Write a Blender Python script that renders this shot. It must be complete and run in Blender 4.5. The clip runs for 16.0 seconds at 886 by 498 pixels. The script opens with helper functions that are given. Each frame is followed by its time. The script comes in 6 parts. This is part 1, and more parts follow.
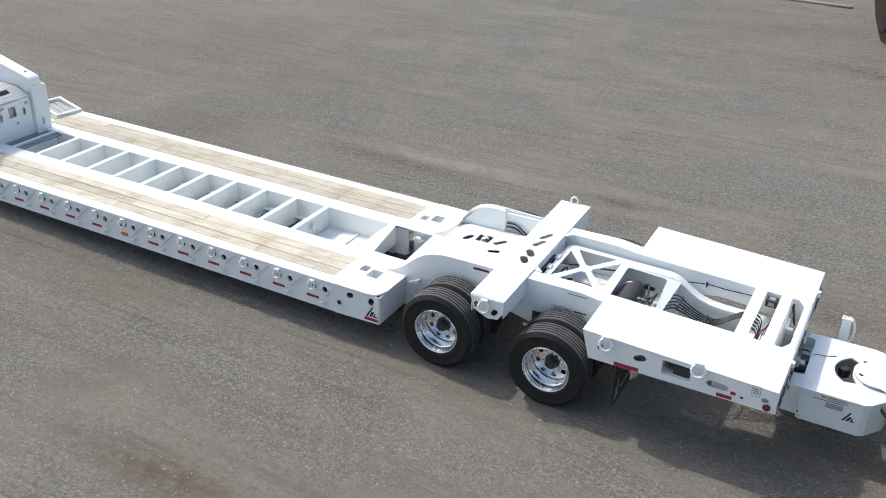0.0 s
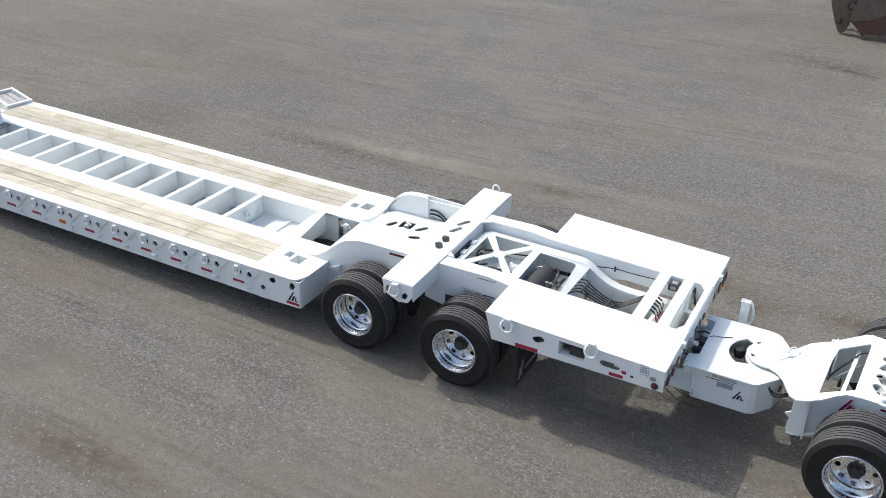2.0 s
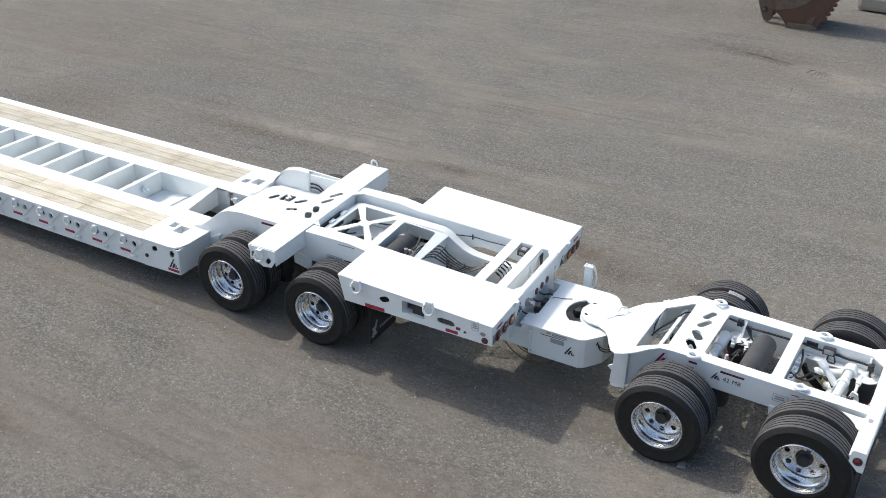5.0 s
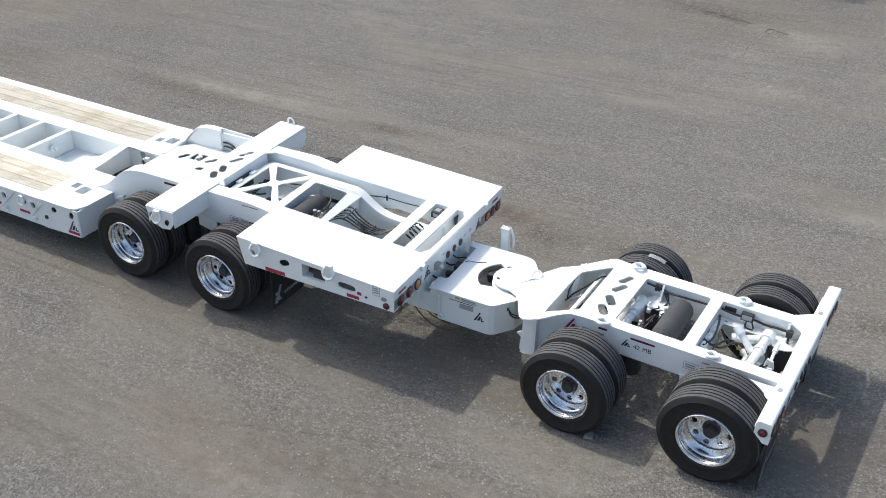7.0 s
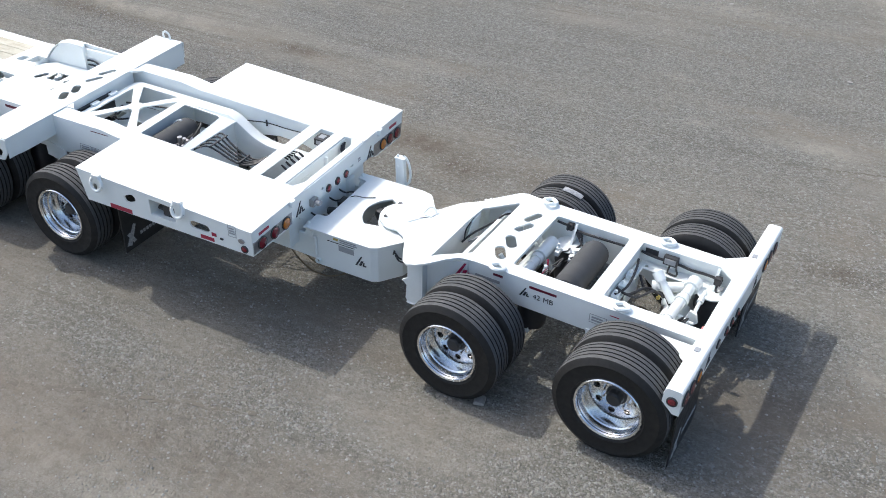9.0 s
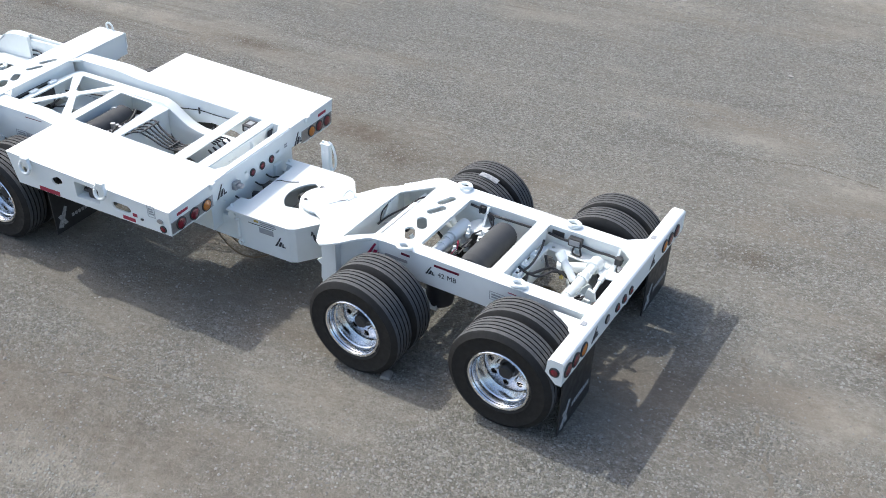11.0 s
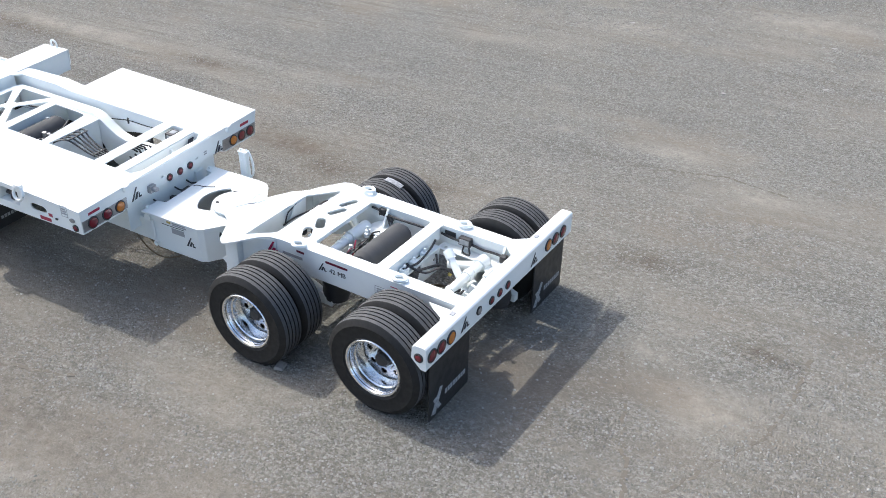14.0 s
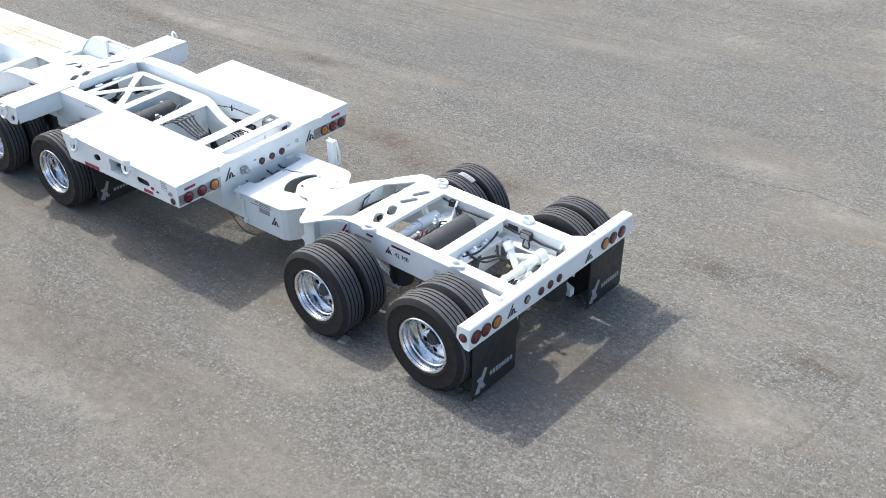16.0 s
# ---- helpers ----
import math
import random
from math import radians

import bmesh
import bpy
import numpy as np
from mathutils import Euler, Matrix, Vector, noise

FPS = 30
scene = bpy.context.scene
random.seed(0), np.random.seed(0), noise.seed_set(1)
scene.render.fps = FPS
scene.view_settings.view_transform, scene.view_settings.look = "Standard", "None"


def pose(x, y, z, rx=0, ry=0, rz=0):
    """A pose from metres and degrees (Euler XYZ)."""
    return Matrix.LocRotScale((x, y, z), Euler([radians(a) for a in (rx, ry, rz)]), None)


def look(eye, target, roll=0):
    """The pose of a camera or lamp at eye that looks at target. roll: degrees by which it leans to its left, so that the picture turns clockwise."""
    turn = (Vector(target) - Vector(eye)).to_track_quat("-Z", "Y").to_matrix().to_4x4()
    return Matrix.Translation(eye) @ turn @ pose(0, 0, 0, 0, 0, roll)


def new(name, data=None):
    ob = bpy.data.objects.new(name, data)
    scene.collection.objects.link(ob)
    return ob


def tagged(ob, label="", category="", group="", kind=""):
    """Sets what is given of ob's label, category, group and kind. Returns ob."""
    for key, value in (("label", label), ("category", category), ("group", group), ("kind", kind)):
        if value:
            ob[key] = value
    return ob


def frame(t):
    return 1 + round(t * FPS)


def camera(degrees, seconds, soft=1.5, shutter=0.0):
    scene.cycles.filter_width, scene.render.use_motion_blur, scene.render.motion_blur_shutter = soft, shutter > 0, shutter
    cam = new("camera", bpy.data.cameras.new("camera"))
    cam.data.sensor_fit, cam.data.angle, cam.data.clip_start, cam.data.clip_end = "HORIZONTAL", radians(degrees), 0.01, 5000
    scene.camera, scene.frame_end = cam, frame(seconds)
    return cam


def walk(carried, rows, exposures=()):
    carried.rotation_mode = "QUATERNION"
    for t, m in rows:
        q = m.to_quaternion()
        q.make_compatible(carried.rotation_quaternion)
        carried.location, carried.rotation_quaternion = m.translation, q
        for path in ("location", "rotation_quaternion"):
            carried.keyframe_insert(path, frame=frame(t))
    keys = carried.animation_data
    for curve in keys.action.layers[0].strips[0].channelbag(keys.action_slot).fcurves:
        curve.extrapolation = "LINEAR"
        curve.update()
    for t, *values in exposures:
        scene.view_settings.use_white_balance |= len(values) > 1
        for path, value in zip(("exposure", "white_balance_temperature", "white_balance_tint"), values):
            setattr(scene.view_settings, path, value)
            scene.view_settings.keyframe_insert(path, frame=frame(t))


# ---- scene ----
cam = camera(51, 16.0, soft=0.95)
PATH = [
    (0, (0.588, -9.106, 6.336), (-2.782, -2.862, 2.642), 0.78),
    (0.5, (0.827, -9.075, 6.370), (-2.536, -2.837, 2.656), 0.76),
    (1, (1.088, -9.047, 6.412), (-2.264, -2.816, 2.679), 0.79),
    (1.5, (1.333, -9.009, 6.446), (-2.014, -2.784, 2.697), 0.77),
    (2, (1.613, -8.942, 6.481), (-1.733, -2.732, 2.708), 0.72),
    (2.5, (1.886, -8.899, 6.507), (-1.468, -2.701, 2.721), 0.60),
    (3, (2.139, -8.894, 6.555), (-1.184, -2.693, 2.746), 0.71),
    (3.5, (2.420, -8.884, 6.563), (-0.904, -2.683, 2.755), 0.71),
    (4, (2.734, -8.886, 6.582), (-0.587, -2.685, 2.771), 0.71),
    (6.5, (4.034, -8.593, 6.540), (0.791, -2.419, 2.621), 1.01),
    (7, (4.022, -8.049, 6.274), (0.871, -1.922, 2.209), 1.19),
    (7.5, (3.969, -7.451, 5.969), (0.930, -1.382, 1.735), 1.43),
    (8, (4.043, -6.925, 5.706), (1.080, -0.926, 1.318), 1.59),
    (8.5, (4.154, -6.584, 5.540), (1.217, -0.650, 1.050), 1.58),
    (9, (4.373, -6.458, 5.502), (1.447, -0.537, 0.988), 1.56),
    (11.5, (5.502, -6.366, 5.530), (2.515, -0.451, 1.048), 1.55),
    (12, (5.735, -6.329, 5.527), (2.702, -0.410, 1.082), 1.37),
    (12.5, (5.921, -6.313, 5.524), (2.857, -0.380, 1.117), 1.30),
    (13, (6.129, -6.297, 5.540), (3.030, -0.351, 1.177), 1.18),
    (13.5, (6.308, -6.296, 5.539), (3.168, -0.340, 1.218), 1.05),
    (14, (6.534, -6.314, 5.535), (3.361, -0.343, 1.259), 1.02),
    (14.5, (6.716, -6.341, 5.541), (3.452, -0.395, 1.299), 0.89),
    (15, (6.921, -6.372, 5.555), (3.426, -0.543, 1.335), 0.63),
    (15.5, (7.087, -6.397, 5.591), (3.315, -0.743, 1.372), 0.30),
    (16, (7.294, -6.415, 5.636), (3.210, -0.982, 1.416), -0.01),
]
EXPOSURES = [(0, 0.34, 6470, 9), (4, 0.32, 6470, 9), (7, 0.39, 6400, 9), (9, 0.51, 6230, 8), (12.5, 0.70, 6230, 8), (14, 0.79, 6270, 9), (16, 0.86, 6300, 9)]
walk(cam, [(t, look(eye, target, roll)) for t, eye, target, roll in PATH], EXPOSURES)


# ---- world, sun and exposure ----
SUN_EL, SUN_AZ = 50.0, 168.0          # the sun stands over the front of the trailer
world = bpy.data.worlds.new("world")
scene.world = world
world.use_nodes = True
wn, wl = world.node_tree.nodes, world.node_tree.links
sky = wn.new("ShaderNodeTexSky")
sky.sky_type, sky.sun_disc = "NISHITA", False
sky.sun_elevation, sky.sun_rotation = radians(SUN_EL), radians(90.0 - SUN_AZ)
sky.air_density, sky.dust_density, sky.ozone_density = 1.0, 3.6, 0.8
wl.new(sky.outputs["Color"], wn["Background"].inputs["Color"])
wn["Background"].inputs["Strength"].default_value = 0.167
sun = new("sun", bpy.data.lights.new("sun", "SUN"))
sun.data.energy, sun.data.angle, sun.data.color = 2.0, radians(0.7), (1.0, 0.955, 0.88)
sun_dir = Vector((math.cos(radians(SUN_EL)) * math.cos(radians(SUN_AZ)), math.cos(radians(SUN_EL)) * math.sin(radians(SUN_AZ)), math.sin(radians(SUN_EL))))
sun.matrix_world = look(sun_dir * 50, (0, 0, 0))


# ---- materials ----
def material(name, color, rough=0.5, metal=0.0, grain=None, stain=None, bump=None, coat=0.0, obj_random=0.0, spec=0.5):
    """grain and stain: (scale, strength, colour); bump: (scale, strength, distance)."""
    m = bpy.data.materials.new(name)
    m.use_nodes = True
    n, l = m.node_tree.nodes, m.node_tree.links
    p = n["Principled BSDF"]
    p.inputs["Base Color"].default_value = (*color, 1)
    p.inputs["Roughness"].default_value, p.inputs["Metallic"].default_value = rough, metal
    p.inputs["Coat Weight"].default_value, p.inputs["Coat Roughness"].default_value = coat, 0.15
    p.inputs["Specular IOR Level"].default_value = spec
    co = n.new("ShaderNodeTexCoord").outputs["Object"]
    last = None

    def mixed(fac, a, b):
        x = n.new("ShaderNodeMix")
        x.data_type = "RGBA"
        l.new(fac, x.inputs["Factor"])
        if isinstance(a, tuple):
            x.inputs["A"].default_value = (*a, 1)
        else:
            l.new(a, x.inputs["A"])
        x.inputs["B"].default_value = (*b, 1)
        return x.outputs["Result"]

    def noise_fac(scale, lo, hi, top, detail=5.0):
        t = n.new("ShaderNodeTexNoise")
        t.inputs["Scale"].default_value, t.inputs["Detail"].default_value, t.inputs["Roughness"].default_value = scale, detail, 0.62
        l.new(co, t.inputs["Vector"])
        r = n.new("ShaderNodeMapRange")
        r.inputs["From Min"].default_value, r.inputs["From Max"].default_value, r.inputs["To Max"].default_value = lo, hi, top
        l.new(t.outputs["Fac"], r.inputs["Value"])
        return r.outputs["Result"]

    cur = color
    if grain:
        cur = mixed(noise_fac(grain[0], 0.35, 0.7, grain[1]), cur, grain[2])
    if stain:
        cur = mixed(noise_fac(stain[0], 0.5, 0.72, stain[1], 8.0), cur, stain[2])
    if not isinstance(cur, tuple):
        last = cur
        if obj_random:
            hsv = n.new("ShaderNodeHueSaturation")
            info = n.new("ShaderNodeObjectInfo")
            r = n.new("ShaderNodeMapRange")
            r.inputs["To Min"].default_value, r.inputs["To Max"].default_value = 1 - obj_random, 1 + obj_random
            l.new(info.outputs["Random"], r.inputs["Value"])
            l.new(r.outputs["Result"], hsv.inputs["Value"])
            l.new(last, hsv.inputs["Color"])
            last = hsv.outputs["Color"]
        l.new(last, p.inputs["Base Color"])
    if grain:
        rr = n.new("ShaderNodeMapRange")
        rr.inputs["To Min"].default_value, rr.inputs["To Max"].default_value = max(rough - 0.08, 0.02), min(rough + 0.12, 1)
        l.new(noise_fac(grain[0] * 0.6, 0.3, 0.7, 1.0), rr.inputs["Value"])
        l.new(rr.outputs["Result"], p.inputs["Roughness"])
    if bump:
        b = n.new("ShaderNodeBump")
        b.inputs["Strength"].default_value, b.inputs["Distance"].default_value = bump[1], bump[2]
        l.new(noise_fac(bump[0], 0.0, 1.0, 1.0), b.inputs["Height"])
        l.new(b.outputs["Normal"], p.inputs["Normal"])
    return m


def wood_material():
    m = bpy.data.materials.new("deck_wood")
    m.use_nodes = True
    n, l = m.node_tree.nodes, m.node_tree.links
    p = n["Principled BSDF"]
    p.inputs["Roughness"].default_value = 0.78
    tc, info = n.new("ShaderNodeTexCoord"), n.new("ShaderNodeObjectInfo")
    add = n.new("ShaderNodeVectorMath")
    mul = n.new("ShaderNodeVectorMath")
    mul.operation = "MULTIPLY"
    mul.inputs[1].default_value = (0.9, 14.0, 14.0)
    l.new(tc.outputs["Object"], mul.inputs[0])
    comb = n.new("ShaderNodeCombineXYZ")
    sc = n.new("ShaderNodeMath")
    sc.operation = "MULTIPLY"
    sc.inputs[1].default_value = 60.0
    l.new(info.outputs["Random"], sc.inputs[0])
    for k in "XYZ":
        l.new(sc.outputs[0], comb.inputs[k])
    l.new(mul.outputs[0], add.inputs[0])
    l.new(comb.outputs[0], add.inputs[1])
    t = n.new("ShaderNodeTexNoise")
    t.inputs["Scale"].default_value, t.inputs["Detail"].default_value, t.inputs["Distortion"].default_value = 2.2, 8.0, 0.7
    l.new(add.outputs[0], t.inputs["Vector"])
    ramp = n.new("ShaderNodeValToRGB")
    e = ramp.color_ramp.elements
    e[0].position, e[0].color = 0.30, (0.43, 0.385, 0.285, 1)
    e[1].position, e[1].color = 0.68, (0.66, 0.63, 0.515, 1)
    mid = e.new(0.48)
    mid.color = (0.60, 0.555, 0.435, 1)
    l.new(t.outputs["Fac"], ramp.inputs["Fac"])
    # weathered grey patches
    t2 = n.new("ShaderNodeTexNoise")
    t2.inputs["Scale"].default_value, t2.inputs["Detail"].default_value = 1.1, 4.0
    add2 = n.new("ShaderNodeVectorMath")
    l.new(tc.outputs["Object"], add2.inputs[0])
    l.new(comb.outputs[0], add2.inputs[1])
    l.new(add2.outputs[0], t2.inputs["Vector"])
    r = n.new("ShaderNodeMapRange")
    r.inputs["From Min"].default_value, r.inputs["From Max"].default_value, r.inputs["To Max"].default_value = 0.42, 0.66, 0.55
    l.new(t2.outputs["Fac"], r.inputs["Value"])
    mx = n.new("ShaderNodeMix")
    mx.data_type = "RGBA"
    l.new(r.outputs["Result"], mx.inputs["Factor"])
    l.new(ramp.outputs["Color"], mx.inputs["A"])
    mx.inputs["B"].default_value = (0.62, 0.60, 0.505, 1)
    t3 = n.new("ShaderNodeTexNoise")
    t3.inputs["Scale"].default_value, t3.inputs["Detail"].default_value, t3.inputs["Roughness"].default_value = 1.9, 7.0, 0.7
    l.new(tc.outputs["Object"], t3.inputs["Vector"])
    r3 = n.new("ShaderNodeMapRange")
    r3.inputs["From Min"].default_value, r3.inputs["From Max"].default_value, r3.inputs["To Max"].default_value = 0.50, 0.66, 0.72
    l.new(t3.outputs["Fac"], r3.inputs["Value"])
    mx3 = n.new("ShaderNodeMix")
    mx3.data_type = "RGBA"
    l.new(r3.outputs["Result"], mx3.inputs["Factor"])
    l.new(mx.outputs["Result"], mx3.inputs["A"])
    mx3.inputs["B"].default_value = (0.375, 0.315, 0.210, 1)
    hsv = n.new("ShaderNodeHueSaturation")
    rv = n.new("ShaderNodeMapRange")
    rv.inputs["To Min"].default_value, rv.inputs["To Max"].default_value = 0.74, 1.04
    l.new(info.outputs["Random"], rv.inputs["Value"])
    l.new(rv.outputs["Result"], hsv.inputs["Value"])
    l.new(mx3.outputs["Result"], hsv.inputs["Color"])
    l.new(hsv.outputs["Color"], p.inputs["Base Color"])
    b = n.new("ShaderNodeBump")
    b.inputs["Strength"].default_value, b.inputs["Distance"].default_value = 0.5, 0.004
    l.new(t.outputs["Fac"], b.inputs["Height"])
    l.new(b.outputs["Normal"], p.inputs["Normal"])
    return m


def ground_material():
    m = bpy.data.materials.new("gravel_ground")
    m.use_nodes = True
    n, l = m.node_tree.nodes, m.node_tree.links
    p = n["Principled BSDF"]
    p.inputs["Roughness"].default_value, p.inputs["Specular IOR Level"].default_value = 0.92, 0.25
    co = n.new("ShaderNodeTexCoord").outputs["Object"]

    def noise_at(scale, detail, stretch=None, rough=0.6, distort=0.0):
        t = n.new("ShaderNodeTexNoise")
        t.inputs["Scale"].default_value, t.inputs["Detail"].default_value = scale, detail
        t.inputs["Roughness"].default_value, t.inputs["Distortion"].default_value = rough, distort
        if stretch:
            mp = n.new("ShaderNodeMapping")
            mp.inputs["Rotation"].default_value = (0, 0, radians(stretch[2]))
            mp.inputs["Scale"].default_value = (stretch[0], stretch[1], 1)
            l.new(co, mp.inputs["Vector"])
            l.new(mp.outputs["Vector"], t.inputs["Vector"])
        else:
            l.new(co, t.inputs["Vector"])
        return t.outputs["Fac"]

    def ranged(v, lo, hi, a=0.0, b=1.0):
        r = n.new("ShaderNodeMapRange")
        for k, x in zip(("From Min", "From Max", "To Min", "To Max"), (lo, hi, a, b)):
            r.inputs[k].default_value = x
        l.new(v, r.inputs["Value"])
        return r.outputs["Result"]

    def mix(fac, a, b, mode="MIX"):
        x = n.new("ShaderNodeMix")
        x.data_type, x.blend_type = "RGBA", mode
        l.new(fac, x.inputs["Factor"])
        for k, v in (("A", a), ("B", b)):
            if isinstance(v, tuple):
                x.inputs[k].default_value = (*v, 1)
            else:
                l.new(v, x.inputs[k])
        return x.outputs["Result"]

    def attr(name):
        a = n.new("ShaderNodeAttribute")
        a.attribute_name = name
        return a.outputs["Fac"]

    def math2(op, a, b):
        x = n.new("ShaderNodeMath")
        x.operation = op
        for k, v in enumerate((a, b)):
            if isinstance(v, float):
                x.inputs[k].default_value = v
            else:
                l.new(v, x.inputs[k])
        return x.outputs[0]

    # where loose stone lies and where the fines are bare, with ragged edges
    ragged = math2("ADD", math2("MULTIPLY", noise_at(3.2, 6.0, (0.8, 1.3, 5), 0.7), 0.9), math2("MULTIPLY", noise_at(17.0, 3.0), 0.45))
    loose = ranged(math2("ADD", attr("loose_stone"), math2("ADD", ragged, -0.675)), 0.12, 0.85, 0.0, 0.82)
    fines = mix(ranged(noise_at(1.6, 7.0, (0.4, 1.6, 6), 0.7), 0.35, 0.66), (0.232, 0.214, 0.182), (0.194, 0.179, 0.151))
    fines = mix(ranged(noise_at(26.0, 5.0, None, 0.75), 0.45, 0.70, 0.0, 0.5), fines, (0.134, 0.119, 0.095))
    wob = n.new("ShaderNodeTexNoise")
    wob.inputs["Scale"].default_value, wob.inputs["Detail"].default_value = 30.0, 3.0
    l.new(co, wob.inputs["Vector"])
    bent = n.new("ShaderNodeVectorMath")
    bent.operation = "MULTIPLY_ADD"
    bent.inputs[1].default_value = (0.045, 0.045, 0.045)
    l.new(wob.outputs["Color"], bent.inputs[0])
    l.new(co, bent.inputs[2])
    v = n.new("ShaderNodeTexVoronoi")
    v.inputs["Scale"].default_value = 52.0
    l.new(bent.outputs[0], v.inputs["Vector"])
    tone = n.new("ShaderNodeSeparateColor")
    l.new(v.outputs["Color"], tone.inputs["Color"])
    v2 = n.new("ShaderNodeTexVoronoi")
    v2.inputs["Scale"].default_value = 115.0
    l.new(bent.outputs[0], v2.inputs["Vector"])
    tone2 = n.new("ShaderNodeSeparateColor")
    l.new(v2.outputs["Color"], tone2.inputs["Color"])
    ramp = n.new("ShaderNodeValToRGB")
    e = ramp.color_ramp.elements
    e[0].position, e[0].color = 0.0, (0.104, 0.101, 0.087, 1)
    e[1].position, e[1].color = 1.0, (0.361, 0.353, 0.314, 1)
    for pos, c in ((0.35, (0.174, 0.169, 0.148, 1)), (0.75, (0.237, 0.231, 0.203, 1))):
        k = e.new(pos)
        k.color = c
    l.new(tone.outputs[0], ramp.inputs["Fac"])
    stone = mix(ranged(tone2.outputs[1], 0.5, 1.0, 0.0, 0.55), ramp.outputs["Color"], (0.110, 0.107, 0.095))
    stone = mix(ranged(tone2.outputs[2], 0.6, 1.0, 0.0, 0.5), stone, (0.281, 0.274, 0.240))
    # single small chips on the bare fines
    chip = math2("MULTIPLY", ranged(tone2.outputs[0], 0.74, 0.95), ranged(noise_at(2.4, 4.0), 0.4, 0.6, 0.25, 0.8))
    fines = mix(chip, fines, (0.295, 0.280, 0.244))
    dark_chip = math2("MULTIPLY", ranged(tone.outputs[1], 0.80, 0.97), 0.5)
    fines = mix(dark_chip, fines, (0.110, 0.097, 0.078))
    col = mix(loose, fines, stone)
    # long streaks from grading and tyres, then damp soil and pale dust
    clod = ranged(noise_at(8.0, 7.0, (0.8, 1.2, 0), 0.8), 0.47, 0.66, 0.0, 0.42)
    col = mix(clod, col, (0.114, 0.109, 0.093))
    col = mix(ranged(noise_at(11.0, 6.0, None, 0.8), 0.52, 0.68, 0.0, 0.4), col, (0.265, 0.258, 0.232))
    streak = ranged(noise_at(1.0, 6.0, (0.16, 3.6, 3), 0.65), 0.50, 0.68, 0.0, 0.5)
    col = mix(streak, col, (0.139, 0.123, 0.099))
    col = mix(ranged(noise_at(1.3, 5.0, (0.14, 2.6, -5), 0.65), 0.56, 0.70, 0.0, 0.3), col, (0.254, 0.237, 0.200))
    # thin scraped lines that run with the traffic, and a coarse grit over all
    lines = math2("MULTIPLY", ranged(noise_at(1.0, 5.0, (0.20, 8.5, 4), 0.62, 0.4), 0.52, 0.62, 0.0, 0.70), math2("MULTIPLY", ranged(noise_at(0.45, 4.0), 0.44, 0.60), attr("scraped")))
    col = mix(lines, col, (0.112, 0.101, 0.082))
    col = mix(math2("MULTIPLY", ranged(noise_at(1.0, 5.0, (0.17, 7.0, -3), 0.62, 0.4), 0.56, 0.68, 0.0, 0.5), math2("MULTIPLY", ranged(noise_at(0.5, 4.0), 0.44, 0.62), attr("scraped"))), col, (0.285, 0.268, 0.232))
    grit = noise_at(23.0, 4.0, (0.80, 1.2, 0), 0.78, 0.7)
    rough_part = ranged(loose, 0.05, 0.70, 0.30, 1.0)
    soil = math2("MULTIPLY", ranged(noise_at(0.8, 6.0, (0.42, 1.3, 5), 0.66, 0.5), 0.50, 0.62, 0.0, 0.60), ranged(loose, 0.15, 0.75, 1.0, 0.25))
    col = mix(soil, col, (0.176, 0.150, 0.118))
    col = mix(ranged(noise_at(0.65, 6.0, (0.5, 1.2, -7), 0.66, 0.5), 0.54, 0.68, 0.0, 0.40), col, (0.128, 0.122, 0.108))
    col = mix(math2("MULTIPLY", ranged(grit, 0.52, 0.68, 0.0, 0.66), rough_part), col, (0.106, 0.101, 0.088))
    col = mix(math2("MULTIPLY", ranged(grit, 0.49, 0.33, 0.0, 0.78), rough_part), col, (0.350, 0.345, 0.318))
    damp = math2("MULTIPLY", attr("damp_soil"), ranged(noise_at(7.0, 6.0, None, 0.7), 0.35, 0.6, 0.25, 0.85))
    col = mix(damp, col, (0.097, 0.074, 0.051))
    dust = math2("MULTIPLY", attr("pale_dust"), ranged(noise_at(5.0, 6.0, None, 0.7), 0.38, 0.62, 0.1, 0.75))
    col = mix(dust, col, (0.314, 0.292, 0.245))
    l.new(col, p.inputs["Base Color"])
    pit = math2("MULTIPLY", ranged(v.outputs["Distance"], 0.0, 0.75, 1.0, 0.0), ranged(loose, 0.0, 1.0, 0.12, 1.0))
    h = math2("ADD", math2("ADD", pit, math2("MULTIPLY", noise_at(19.0, 8.0, None, 0.75), ranged(loose, 0.0, 1.0, 0.55, 1.1))), math2("ADD", math2("MULTIPLY", noise_at(2.0, 4.0, (0.3, 3.0, 4)), 0.9), math2("MULTIPLY", grit, 0.9)))
    b = n.new("ShaderNodeBump")
    b.inputs["Strength"].default_value, b.inputs["Distance"].default_value = 0.8, 0.026
    l.new(h, b.inputs["Height"])
    l.new(b.outputs["Normal"], p.inputs["Normal"])
    return m


WHITE = material("white_paint", (0.82, 0.852, 0.838), 0.36, grain=(9.0, 0.10, (0.72, 0.755, 0.74)), stain=(2.6, 0.2, (0.60, 0.61, 0.57)), bump=(60, 0.04, 0.002), coat=0.25)
ALU = material("polished_aluminium", (0.84, 0.85, 0.86), 0.20, 1.0, grain=(40.0, 0.2, (0.62, 0.62, 0.62)), stain=(14.0, 0.3, (0.5, 0.49, 0.47)))
TREAD_RUBBER = material("tyre_tread_rubber", (0.060, 0.061, 0.063), 0.75, grain=(30.0, 0.5, (0.090, 0.091, 0.092)), stain=(5.0, 0.35, (0.125, 0.123, 0.119)), bump=(150, 0.15, 0.002))
